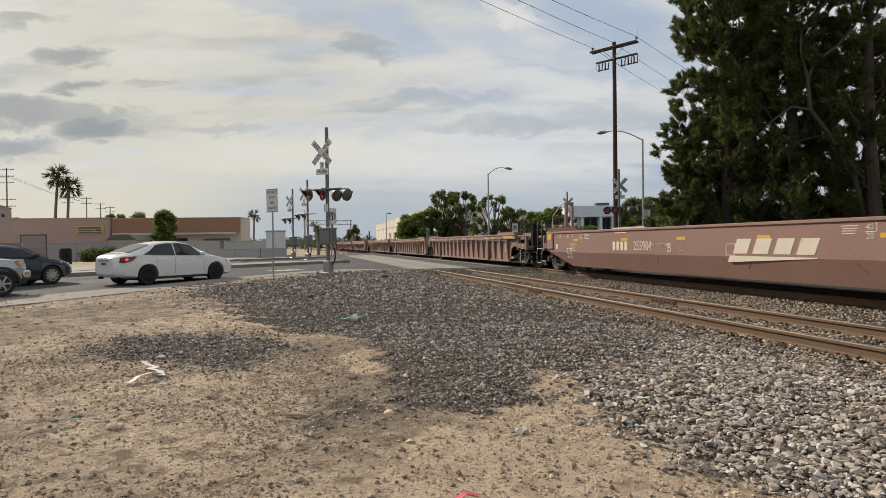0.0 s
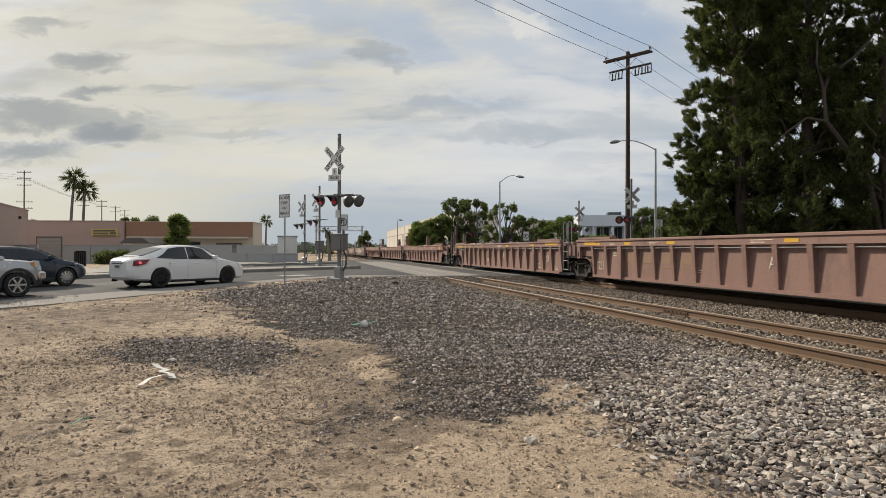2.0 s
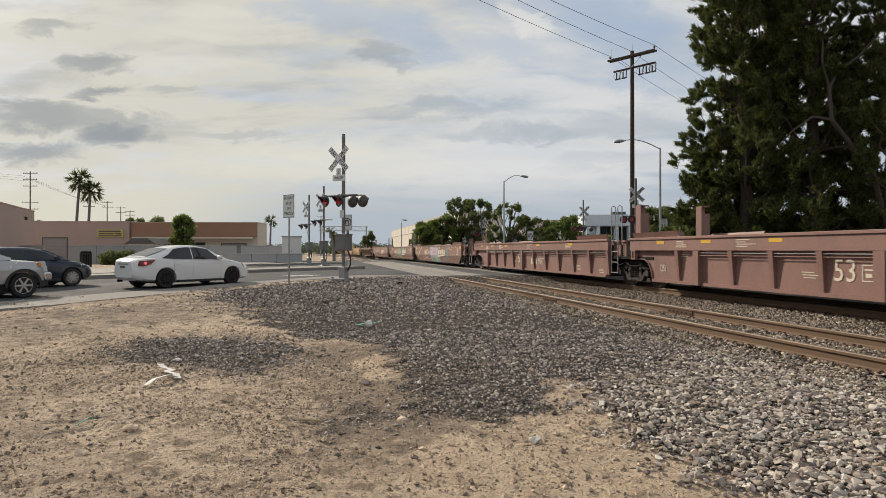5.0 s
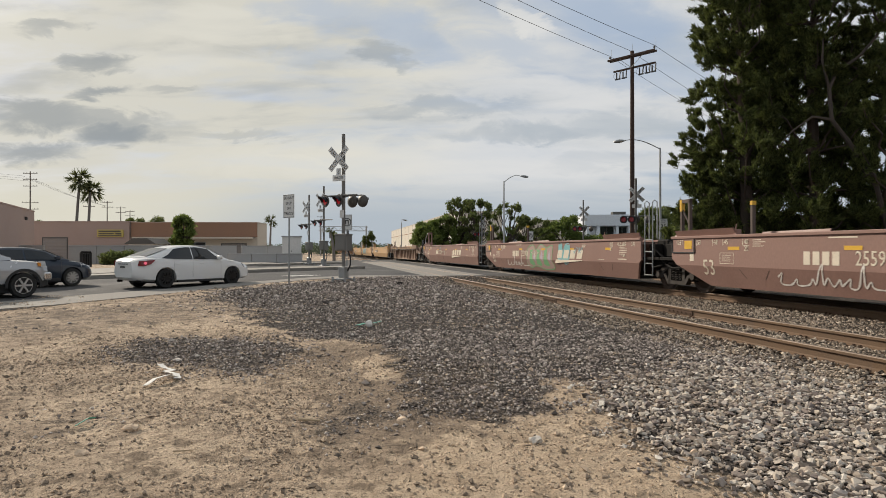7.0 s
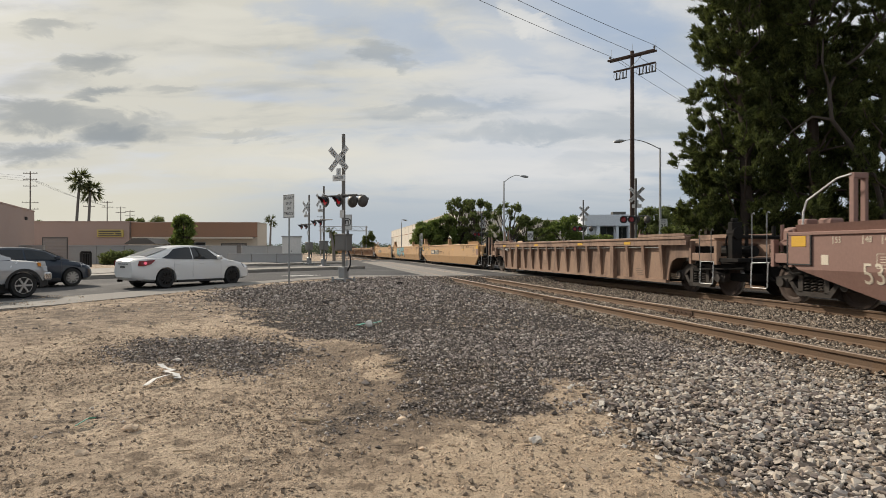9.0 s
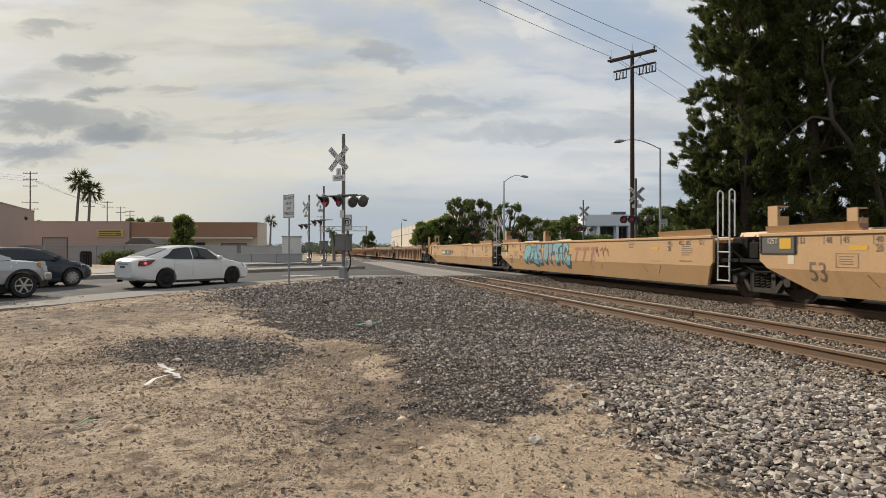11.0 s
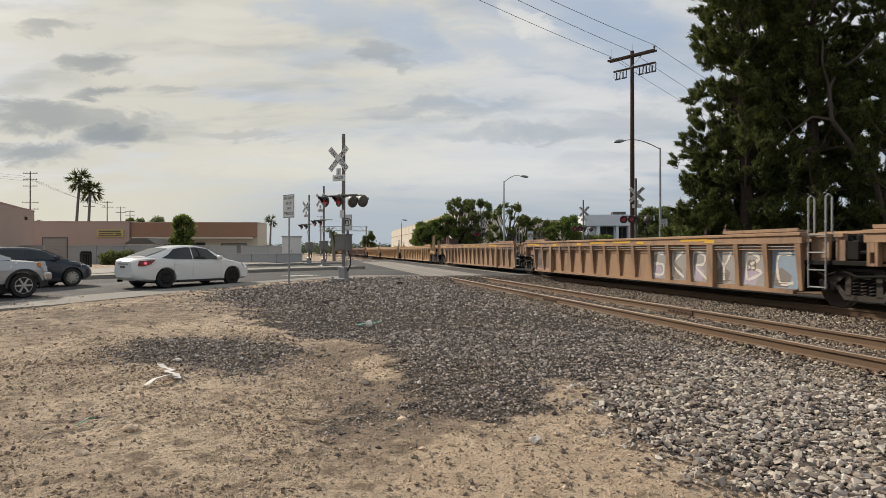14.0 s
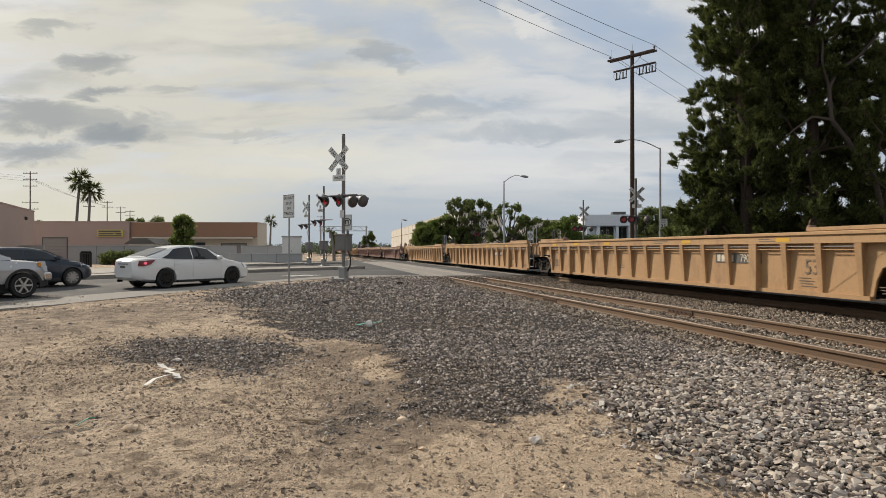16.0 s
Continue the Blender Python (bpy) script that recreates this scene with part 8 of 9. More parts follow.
def leafy_tree(x, y, height, reach, seed, material, clumps=60, open_crown=False, label="broad green leafy tree", group="trees beyond the crossing", leaf=0.22, base=1.6):
    rng = np.random.default_rng(seed)
    ob = thing("leafy_tree", pose(x, y, 0.1), label, "tree", group)
    bm = bmesh.new()
    fork = Vector((rng.uniform(-0.2, 0.2), 0, base))
    pipe(bm, [Vector((0, 0, -0.2)), fork * 0.5, fork], 0.2, 8, 0.14)
    part("trunk", bm, M_BARK, ob)
    P, D = [], []
    for c in range(clumps):
        a = c * 2.39996
        q = rng.uniform(0, 1)
        e = rng.uniform(0.35, 1.0) ** 0.5
        z = base + 0.2 + (height - base - 0.2) * q
        out = reach * e * math.sin(math.pi * (0.18 + 0.74 * q)) ** 0.7
        tip = Vector((out * math.cos(a), out * math.sin(a), z))
        if open_crown or c % 3 == 0:
            part("limb", pipe(bmesh.new(), limb_curve(fork, tip, rng, -0.06, 4), 0.09, 5, 0.025), M_BARK, ob)
        size = rng.uniform(0.35, 0.75) * (0.62 if open_crown else 1.0)
        m = int(90 * size / 0.55)
        off = rng.normal(size=(m, 3))
        off /= np.linalg.norm(off, axis=1, keepdims=True)
        off *= rng.uniform(0.1, 1.0, (m, 1)) ** 0.5 * np.array([size, size, size * 0.8])
        for _ in range(3):
            P.append(np.array(tip[:]) + off + rng.normal(0, 0.08, (m, 3)))
            D.append(off / size + rng.normal(0, 0.7, (m, 3)) + np.array([0, 0, 0.3]))
    P, D = np.concatenate(P), np.concatenate(D)
    n = len(P)
    leaf_part("crown", P, D, rng.uniform(0.6, 1.3, n) * leaf, rng.uniform(0.4, 0.7, n) * leaf, material, ob, rng)
    return ob


def palm_tree(x, y, height, crown, seed, label="tall fan palm with a slender trunk", fronds=24, skirt=True):
    rng = np.random.default_rng(seed)
    ob = thing("palm_tree", pose(x, y, 0.1), label, "palm tree", "palms")
    bm = bmesh.new()
    bend = rng.uniform(-0.6, 0.6)
    pts = [Vector((bend * q * q, 0, height * q - 0.2 * (1 - q))) for q in np.linspace(0, 1, 8)]
    pipe(bm, pts, 0.22, 8, 0.14)
    part("trunk", bm, M_HAZEWOOD, ob)
    top = np.array(pts[-1][:])
    P, D, L = [], [], []
    for f in range(fronds):
        a, e = f * 2.39996, rng.uniform(-1.0, 1.15)
        way = np.array([math.cos(a) * math.cos(e), math.sin(a) * math.cos(e), math.sin(e)])
        hub = top + way * crown * 0.55
        for k in range(16):
            P.append(hub)
            D.append(way + rng.normal(0, 0.4, 3) + np.array([0, 0, -0.5]))
            L.append(crown * rng.uniform(0.4, 0.75))
        for k in range(3):
            P.append(top), D.append(way), L.append(crown * 0.62)
    P, D, L = np.array(P), np.array(D), np.array(L)
    leaf_part("crown", P, D, L, L * 0.13, M_PALMLEAF, ob, rng, "ragged fan fronds")
    return ob


def far_woods():
    """Low trees along the horizon, too far to tell apart."""
    rng = np.random.default_rng(12)
    P, D = [], []
    for k in range(640):
        a = rng.uniform(-0.78, 0.95)
        r = rng.uniform(215, 330)
        h = rng.uniform(2.2, 4.6) * (1.5 if rng.uniform() < 0.1 else 1.0)
        m = 150
        off = rng.normal(size=(m, 3)) * np.array([1.9, 1.9, h * 0.25])
        off = off[np.abs(off[:, 2]) < 0.5 * h]
        P.append(np.array([r * math.sin(a), r * math.cos(a), h * 0.5]) + off)
        D.append(off + rng.normal(0, 1.2, off.shape))
    P, D = np.concatenate(P), np.concatenate(D)
    P[:, 2] = np.maximum(P[:, 2], 0.1)
    # haze over the far trees comes from their leaf colour
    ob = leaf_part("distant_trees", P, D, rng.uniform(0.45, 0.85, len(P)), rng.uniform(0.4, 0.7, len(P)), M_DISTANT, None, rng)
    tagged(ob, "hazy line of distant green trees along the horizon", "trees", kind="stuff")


def build_planting():
    pine_tree(15.2, 31.0, 19.5, 3.35, 0.9, 1, 120)
    pine_tree(17.9, 29.5, 19.5, 3.1, 0.9, 2, 120, 0.5, 0.4)
    tree = pine_tree(20.8, 27.8, 18.0, 2.8, 1.4, 3, 56, -0.4, 0.3)
    bough = [(-1.6, -2.0, 2.4), (-2.4, -2.4, 4.6), (-3.5, -2.4, 6.1), (-4.2, -2.4, 7.0), (-4.3, -2.4, 8.3), (-4.0, -2.4, 9.0), (-3.0, -2.4, 9.7), (-2.2, -2.3, 10.6), (-1.6, -2.2, 12.2)]
    bough = [((20.4 + x) * 1.07 - 20.6, y + 2.1, 1.5 + (z - 1.5) * 1.07) for x, y, z in bough]
    part("bare_limb", pipe(bmesh.new(), [(-0.2, -0.2, 0.4)] + bough, 0.12, 8, 0.05), M_PALEBARK, tree, "bare crooked grey limb")
    part("bare_limb", pipe(bmesh.new(), [bough[3], (-4.2, -0.4, 7.5), (-5.2, -0.5, 6.8), (-5.9, -0.6, 6.0)], 0.07, 6, 0.02), M_PALEBARK, tree)
    part("bare_limb", pipe(bmesh.new(), [bough[4], (-3.75, -0.4, 10.0), (-3.7, -0.4, 11.0)], 0.07, 6, 0.03), M_PALEBARK, tree)
    pine_tree(18.6, 34.2, 19.0, 3.4, 0.8, 4, 110, 0, 0.45, needles=50, coarse=1.8)
    pine_tree(22.6, 31.0, 12.5, 3.6, 0.8, 5, 90, 0, 0.4, needles=50, coarse=1.8)
    pine_tree(14.0, 32.6, 7.4, 2.0, 0.4, 6, 44)
    leafy_tree(2.0, 80, 8.0, 3.0, 21, M_OLIVE, 64, True, label="green leafy tree with tufted upper limbs")
    leafy_tree(0.2, 79, 5.4, 2.4, 20, M_LEAF, 40, label="bright green leafy lower tree", base=0.8)
    leafy_tree(-2.0, 80, 4.9, 2.2, 22, M_LEAF, 45)
    leafy_tree(4.4, 78, 7.8, 2.4, 23, M_OLIVE, 40, True, label="tall tree with bare crooked limbs and tufted leaves")
    leafy_tree(8.0, 74, 6.9, 3.0, 24, M_OLIVE, 34, True, label="tall tree with bare crooked limbs and tufted leaves")
    leafy_tree(10.9, 76, 5.6, 2.6, 25, M_OLIVE, 30, True, label="open tree with crooked limbs")
    leafy_tree(15.6, 78, 5.4, 2.7, 26, M_LEAF, 50)
    leafy_tree(13.0, 82, 4.0, 2.0, 27, M_LEAF, 30)
    leafy_tree(20.0, 78, 3.2, 1.8, 28, M_LEAF, 30, label="low rounded green shrub", base=0.4)
    leafy_tree(-2.0, 92, 3.6, 2.6, 29, M_LEAF, 40)
    for x, y, h, r, s in ((20.3, 46, 4.2, 2.8, 31), (24.5, 45, 3.8, 3.2, 32), (29, 42, 4.0, 3.2, 33), (22, 52, 4.2, 3.0, 34), (17.5, 36, 2.8, 2.6, 35), (20.5, 33, 2.9, 2.6, 36), (24, 30, 3.0, 2.6, 37), (24.6, 72, 6.0, 2.4, 38), (27.4, 73, 6.4, 2.8, 39), (30.5, 72, 6.0, 2.8, 40)):
        leafy_tree(x, y, h, r, s, M_OLIVE, 60, label="dark green hedge-like bush behind the tracks", group="bushes behind the tracks", base=0.3)
    palm_tree(-47.6, 79, 10.4, 1.7, 41)
    palm_tree(-46.3, 79.5, 9.0, 1.6, 42)
    palm_tree(-31.2, 110, 6.6, 1.2, 43)
    palm_tree(-13.4, 75, 3.8, 0.6, 44, fronds=16)
    leafy_tree(-28.3, 66.5, 4.9, 1.15, 46, M_LEAF, 34, True, label="bushy green tree beside the banded building", group="trees behind the shops", leaf=0.34, base=1.0)
    leafy_tree(-50.5, 100, 6.6, 1.9, 47, M_OLIVE, 30, group="trees behind the shops")
    leafy_tree(-47.0, 100, 6.6, 1.9, 48, M_OLIVE, 30, group="trees behind the shops")
    leafy_tree(-55.5, 84, 5.2, 1.2, 49, M_OLIVE, 20, group="trees behind the shops")
    leafy_tree(-29.6, 55.8, 0.85, 1.35, 50, M_OLIVE, 30, label="low green bush against the wall", base=0.2)
    for x, y, h, s in ((-17.6, 150, 6.6, 51), (-19.0, 150, 5.2, 52), (-24.6, 138, 5.0, 53)):
        leafy_tree(x, y, h, 0.55, s, M_OLIVE, 26, label="slender dark cypress tree", group="cypress trees", base=0.5)
    far_woods()


# ---- vehicles ----
def table(rows, x):
    """Rows of stations, interpolated at x and rounded off a little."""
    rows = np.array(rows, float)
    reach = 0.09
    return [float(np.mean([np.interp(x + d, rows[:, 0], rows[:, k]) for d in (-reach, -reach / 2, 0, reach / 2, reach)])) for k in range(1, rows.shape[1])]


def loft(rings, closed_ends=True):
    bm = bmesh.new()
    vs = [[bm.verts.new(c) for c in r] for r in rings]
    n = len(rings[0])
    for a, b in zip(vs[:-1], vs[1:]):
        for i in range(n):
            bm.faces.new((a[i], a[(i + 1) % n], b[(i + 1) % n], b[i]))
    if closed_ends:
        bm.faces.new(vs[0]), bm.faces.new(vs[-1][::-1])
    return bm


def body_ring(x, row):
    zb, hb, zs, hs, zt, ht = row
    half = [(hb * 0.86, zb), (hb, zb + 0.07), (hb + (hs - hb) * 0.6, zb + (zs - zb) * 0.45), (hs, zs - 0.06), (hs - 0.012, zs + 0.03), (ht + (hs - ht) * 0.45, zt - 0.02), (ht * 0.9, zt + 0.012), (ht * 0.45, zt + 0.03)]
    return [(x, -a, b) for a, b in half] + [(x, a, b) for a, b in half[::-1]]


def cabin_ring(x, row):
    zb, hb, zr, hr = row
    zr = max(zr, zb + 0.012)
    half = [(hb, zb - 0.05), (hb + (hr - hb) * 0.3, zb + (zr - zb) * 0.35), (hb + (hr - hb) * 0.75, zb + (zr - zb) * 0.8), (hr * 0.96, zr - 0.012), (hr * 0.6, zr + 0.018), (hr * 0.2, zr + 0.026)]
    return [(x, -a, b) for a, b in half] + [(x, a, b) for a, b in half[::-1]]


def cut_wheels(bm, spots, radius, width):
    """Cuts the wheel arches out of a body."""
    me = bpy.data.meshes.new("body")
    bmesh.ops.recalc_face_normals(bm, faces=bm.faces[:])
    bm.to_mesh(me)
    bm.free()
    solid_ob = new("shell", me)
    cb = bmesh.new()
    for x, z in spots:
        for s in (-1, 1):
            rod(cb, (x, s * (width / 2 - 0.26), z), (x, s * (width / 2 + 0.3), z), radius, sides=28)
    bmesh.ops.recalc_face_normals(cb, faces=cb.faces[:])
    cm = bpy.data.meshes.new("arch")
    cb.to_mesh(cm)
    cb.free()
    cutter = new("arch", cm)
    mod = solid_ob.modifiers.new("arches", "BOOLEAN")
    mod.object, mod.operation, mod.solver = cutter, "DIFFERENCE", "EXACT"
    bpy.context.view_layer.update()
    out = bpy.data.meshes.new_from_object(solid_ob.evaluated_get(bpy.context.evaluated_depsgraph_get()))
    bpy.data.objects.remove(solid_ob), bpy.data.objects.remove(cutter)
    return out


def car_wheel(parent, x, y, r, rim, spokes, side):
    bm = bmesh.new()
    n = 28
    prof = [(r * 0.66, -0.10), (r * 0.93, -0.11), (r, -0.07), (r, 0.07), (r * 0.93, 0.11), (r * 0.66, 0.10)]
    vs = [[bm.verts.new((q * math.cos(6.28319 * i / n), d, q * math.sin(6.28319 * i / n))) for q, d in prof] for i in range(n)]
    for i in range(n):
        for j in range(len(prof)):
            bm.faces.new((vs[i][j], vs[i][(j + 1) % len(prof)], vs[(i + 1) % n][(j + 1) % len(prof)], vs[(i + 1) % n][j]))
    wheel = part("wheel", bm, M_TYRE, parent, "black rubber tyre")
    wheel.matrix_basis = pose(x, y, r)
    bm = bmesh.new()
    o = side * 0.085
    rod(bm, (0, side * 0.02, 0), (0, side * 0.05, 0), r * 0.66, sides=24)
    for f in bm.faces:
        f.material_index = 1
    for i in range(spokes):
        a = 6.28319 * i / spokes
        box(bm, 0.03, r * 0.64, -0.02, 0.02, -0.028, 0.028, m=pose(0, o, 0, 0, math.degrees(a), 0))
    rod(bm, (0, o - 0.02, 0), (0, o + 0.025, 0), 0.055, sides=12)
    k = 24
    ro, ri = r * 0.69, r * 0.62
    for i in range(k):
        a, b = 6.28319 * i / k, 6.28319 * (i + 1) / k
        q = [(ro, a), (ro, b), (ri, b), (ri, a)]
        bm.faces.new([bm.verts.new((u * math.cos(v), o + side * 0.012, u * math.sin(v))) for u, v in q])
    part("rim", bm, [rim, M_BLACK], wheel)


def vehicle(name, m, label, L, W, body, cabin, paint, wheel_x, wheel_r, rim, spokes, panes, category="car"):
    ob = thing(name, m, label, category, "waiting vehicles")
    xs = np.unique(np.concatenate((np.linspace(0, 0.3, 6), np.linspace(0.3, L - 0.35, 26), np.linspace(L - 0.35, L, 7))))
    bm = loft([body_ring(x, table(body, x)) for x in xs])
    me = cut_wheels(bm, [(x, wheel_r) for x in wheel_x], wheel_r * 1.16, W)
    for slot in (paint,):
        me.materials.clear()
        me.materials.append(slot)
    me.polygons.foreach_set("use_smooth", [True] * len(me.polygons))
    shell = new("body", me)
    shell.parent = ob
    me.set_sharp_from_angle(angle=radians(38))
    c0, c1 = cabin[0][0], cabin[-1][0]
    bm = loft([cabin_ring(x, table(cabin, x)) for x in np.linspace(c0, c1, 30)])
    cab = part("cabin", bm, paint, ob, "painted roof and pillars", True)
    cab.data.set_sharp_from_angle(angle=radians(42))

    def skin(x, q, side, off=0.009):
        zb, hb, zr, hr = table(cabin, x)
        return (x, side * (hb + (hr - hb) * min(1.0, q * 0.98) + off), zb + (zr - zb) * q)

    for side in (-1, 1):
        for x0, x1, q0, q1, r0, r1 in panes:   # bottom from x0 to x1; top runs r0 to r1
            bm = bmesh.new()
            n = 8
            lo = [bm.verts.new(skin(x0 + (x1 - x0) * i / n, q0, side)) for i in range(n + 1)]
            mid = [bm.verts.new(skin((x0 + r0) / 2 + ((x1 + r1) / 2 - (x0 + r0) / 2) * i / n, (q0 + q1) / 2, side, 0.013)) for i in range(n + 1)]
            hi = [bm.verts.new(skin(r0 + (r1 - r0) * i / n, q1, side)) for i in range(n + 1)]
            for a, b in ((lo, mid), (mid, hi)):
                for i in range(n):
                    bm.faces.new((a[i], a[i + 1], b[i + 1], b[i]))
            part("side_window", bm, M_CARGLASS, ob, "dark tinted side window", True)
    # windscreen and rear window
    for xa, xb, name2 in ((cabin[-1][0] - 0.12, cabin[-3][0] - 0.02, "windscreen"), (cabin[0][0] + 0.12, cabin[2][0] - 0.05, "rear_window")):
        bm = bmesh.new()
        rows = []
        for i in range(7):
            x = xa + (xb - xa) * i / 6
            zb, hb, zr, hr = table(cabin, x)
            rows.append([bm.verts.new((x + (0.006 if xa > xb else -0.006), hr * f * 0.9, zr + 0.030 - 0.012 * abs(f))) for f in (-1, -0.5, 0, 0.5, 1)])
        for a, b in zip(rows[:-1], rows[1:]):
            for i in range(4):
                bm.faces.new((a[i], a[i + 1], b[i + 1], b[i]))
        part(name2, bm, M_CARGLASS, ob, "dark glass", True)
    for x in wheel_x:
        for side in (-1, 1):
            car_wheel(ob, x, side * (W / 2 - 0.12), wheel_r, rim, spokes, side)
    bm = B((wheel_x[0] - 0.3, wheel_x[1] + 0.3, -W / 2 + 0.25, W / 2 - 0.25, 0.17, 0.4))
    part("underbody", bm, M_BLACK, ob)
    return ob


def lens_on(parent, name, corners, side, material, label=""):
    bm = bmesh.new()
    solid(bm, [(a, side * b, c) for a, b, c in corners], [(a, side * (b - 0.05), c) for a, b, c in corners])
    part(name, bm, material, parent, label)


def at_wheel(px, py, heading, wx, wy, k=1.0):
    """Pose of a vehicle, at scale k, of which the wheel at (wx, wy) stands at (px, py)."""
    r = bearing(0, 0, 0, heading)
    o = r @ Vector((wx * k, wy * k, 0))
    return bearing(px - o.x, py - o.y, rise(px, py) - 0.012, heading) @ Matrix.Diagonal((k, k, k, 1))


def build_vehicles():
    heading = 32
    body = [(0.0, 0.42, 0.42, 0.66, 0.46, 0.88, 0.38), (0.08, 0.32, 0.62, 0.69, 0.66, 0.98, 0.55), (0.24, 0.27, 0.77, 0.73, 0.81, 1.025, 0.68), (0.5, 0.24, 0.86, 0.76, 0.89, 1.045, 0.76), (0.9, 0.22, 0.88, 0.78, 0.905, 1.04, 0.80),
            (1.6, 0.20, 0.88, 0.78, 0.905, 0.98, 0.83), (2.5, 0.20, 0.88, 0.76, 0.905, 0.95, 0.83), (3.3, 0.20, 0.88, 0.75, 0.905, 0.96, 0.80), (3.8, 0.20, 0.88, 0.74, 0.89, 0.94, 0.76),
            (4.25, 0.21, 0.86, 0.70, 0.86, 0.86, 0.70), (4.62, 0.24, 0.76, 0.62, 0.74, 0.75, 0.58), (4.82, 0.34, 0.50, 0.54, 0.50, 0.62, 0.42)]
    cabin = [(0.38, 1.05, 0.66, 1.06, 0.60), (0.85, 1.02, 0.79, 1.215, 0.60), (1.35, 0.98, 0.82, 1.385, 0.58), (1.85, 0.95, 0.83, 1.465, 0.57), (2.4, 0.94, 0.83, 1.47, 0.57),
             (2.85, 0.94, 0.82, 1.40, 0.58), (3.35, 0.95, 0.79, 1.15, 0.64), (3.7, 0.95, 0.75, 0.97, 0.68)]
    car = vehicle("sedan", at_wheel(-9.62, 21.1, heading, 1.02, -0.80), "white four-door sedan with black wheels, waiting on the road", 4.82, 1.80, body, cabin, M_WHITEPAINT, (1.02, 3.80), 0.335, M_BLACKRIM, 10,
                  [(0.90, 2.10, 0.08, 0.90, 1.46, 2.10), (2.14, 3.38, 0.08, 0.90, 2.14, 2.86)])
    for side in (-1, 1):
        lens_on(car, "tail_lamp", [(0.11, 0.72, 0.78), (0.13, 0.755, 0.95), (0.60, 0.912, 0.985), (0.44, 0.908, 0.84), (0.22, 0.825, 0.77)], side, M_TAIL, "red wrap-around tail lamp")
        bm = bmesh.new()
        rod(bm, (0.32, side * 0.79, 0.875), (0.262, side * 0.862, 0.875), 0.05, sides=12)
        part("brake_light", bm, M_TAILGLOW, car, "glowing round red brake light")
        lens_on(car, "headlamp", [(4.35, 0.85, 0.66), (4.72, 0.62, 0.62), (4.70, 0.60, 0.70), (4.30, 0.82, 0.80)], side, M_HEAD)
        part("mirror", B((3.05, 3.22, side * 0.98 - 0.09, side * 0.98 + 0.09, 0.97, 1.12), bevel=0.04), M_WHITEPAINT, car)
        for x in (1.35, 2.32):
            part("door_handle", B((x, x + 0.2, side * 0.915 - 0.015, side * 0.915 + 0.015, 0.82, 0.855), bevel=0.01), M_WHITEPAINT, car)
        for x in (1.32, 2.05, 3.25):
            part("door_seam", B((x, x + 0.006, side * 0.903 - 0.004, side * 0.903 + 0.004, 0.34, 0.90)), M_GALV, car)
        part("exhaust", B((0.12, 0.30, side * 0.55 - 0.05, side * 0.55 + 0.05, 0.22, 0.30), bevel=0.02), M_DARKMETAL, car)
        part("sill", B((1.45, 3.35, side * 0.87 - 0.03, side * 0.87 + 0.03, 0.18, 0.26), bevel=0.01), M_BLACK, car)
    plate = part("number_plate", B((-0.02, 0.03, -0.19, 0.19, 0.68, 0.82), bevel=0.004), M_PLATE, car)
    part("plate_bars", B((-0.024, -0.019, -0.14, 0.14, 0.71, 0.78)), M_PANELGREY, plate)
    part("plate_trim", B((-0.012, 0.06, -0.30, 0.30, 0.83, 0.86)), M_CHROME, car)
    # dark blue crossover
    body = [(0.0, 0.45, 0.62, 0.75, 0.70, 1.0, 0.6), (0.12, 0.33, 0.82, 0.80, 0.86, 1.05, 0.72), (0.6, 0.28, 0.88, 0.85, 0.91, 1.06, 0.80), (1.5, 0.25, 0.89, 0.88, 0.92, 1.05, 0.83), (2.6, 0.25, 0.89, 0.88, 0.92, 1.04, 0.83),
            (3.2, 0.25, 0.89, 0.86, 0.92, 1.05, 0.80), (3.7, 0.25, 0.89, 0.84, 0.905, 1.00, 0.74), (4.15, 0.26, 0.86, 0.78, 0.86, 0.93, 0.66), (4.42, 0.30, 0.74, 0.68, 0.72, 0.80, 0.54), (4.56, 0.40, 0.52, 0.58, 0.5, 0.66, 0.4)]
    cabin = [(0.25, 1.06, 0.74, 1.08, 0.62), (0.5, 1.06, 0.80, 1.34, 0.60), (0.85, 1.05, 0.83, 1.47, 0.60), (1.5, 1.04, 0.84, 1.53, 0.60), (2.2, 1.03, 0.84, 1.52, 0.60), (2.75, 1.03, 0.83, 1.43, 0.60), (3.25, 1.04, 0.80, 1.20, 0.65), (3.6, 1.04, 0.74, 1.05, 0.68)]
    car = vehicle("crossover", at_wheel(-13.4, 22.0, heading, 3.64, -0.82, 0.91), "dark blue compact crossover with alloy wheels, waiting", 4.56, 1.84, body, cabin, M_BLUEPAINT, (0.92, 3.64), 0.355, M_ALLOY, 10,
                  [(0.7, 1.95, 0.10, 0.84, 0.9, 1.95), (2.02, 3.2, 0.10, 0.84, 2.0, 2.75)])
    for side in (-1, 1):
        lens_on(car, "headlamp", [(4.0, 0.88, 0.76), (4.42, 0.70, 0.72), (4.40, 0.68, 0.82), (3.95, 0.86, 0.90)], side, M_HEAD)
        part("mirror", B((2.95, 3.13, side * 0.98 - 0.10, side * 0.98 + 0.10, 1.06, 1.22), bevel=0.04), M_BLUEPAINT, car)
        part("sill", B((1.3, 3.2, side * 0.89 - 0.03, side * 0.89 + 0.03, 0.22, 0.36), bevel=0.01), M_BLACK, car)
        for x in (2.0, 3.2):
            part("door_seam", B((x, x + 0.012, side * 0.92 - 0.004, side * 0.92 + 0.004, 0.38, 1.0)), M_BLACK, car)
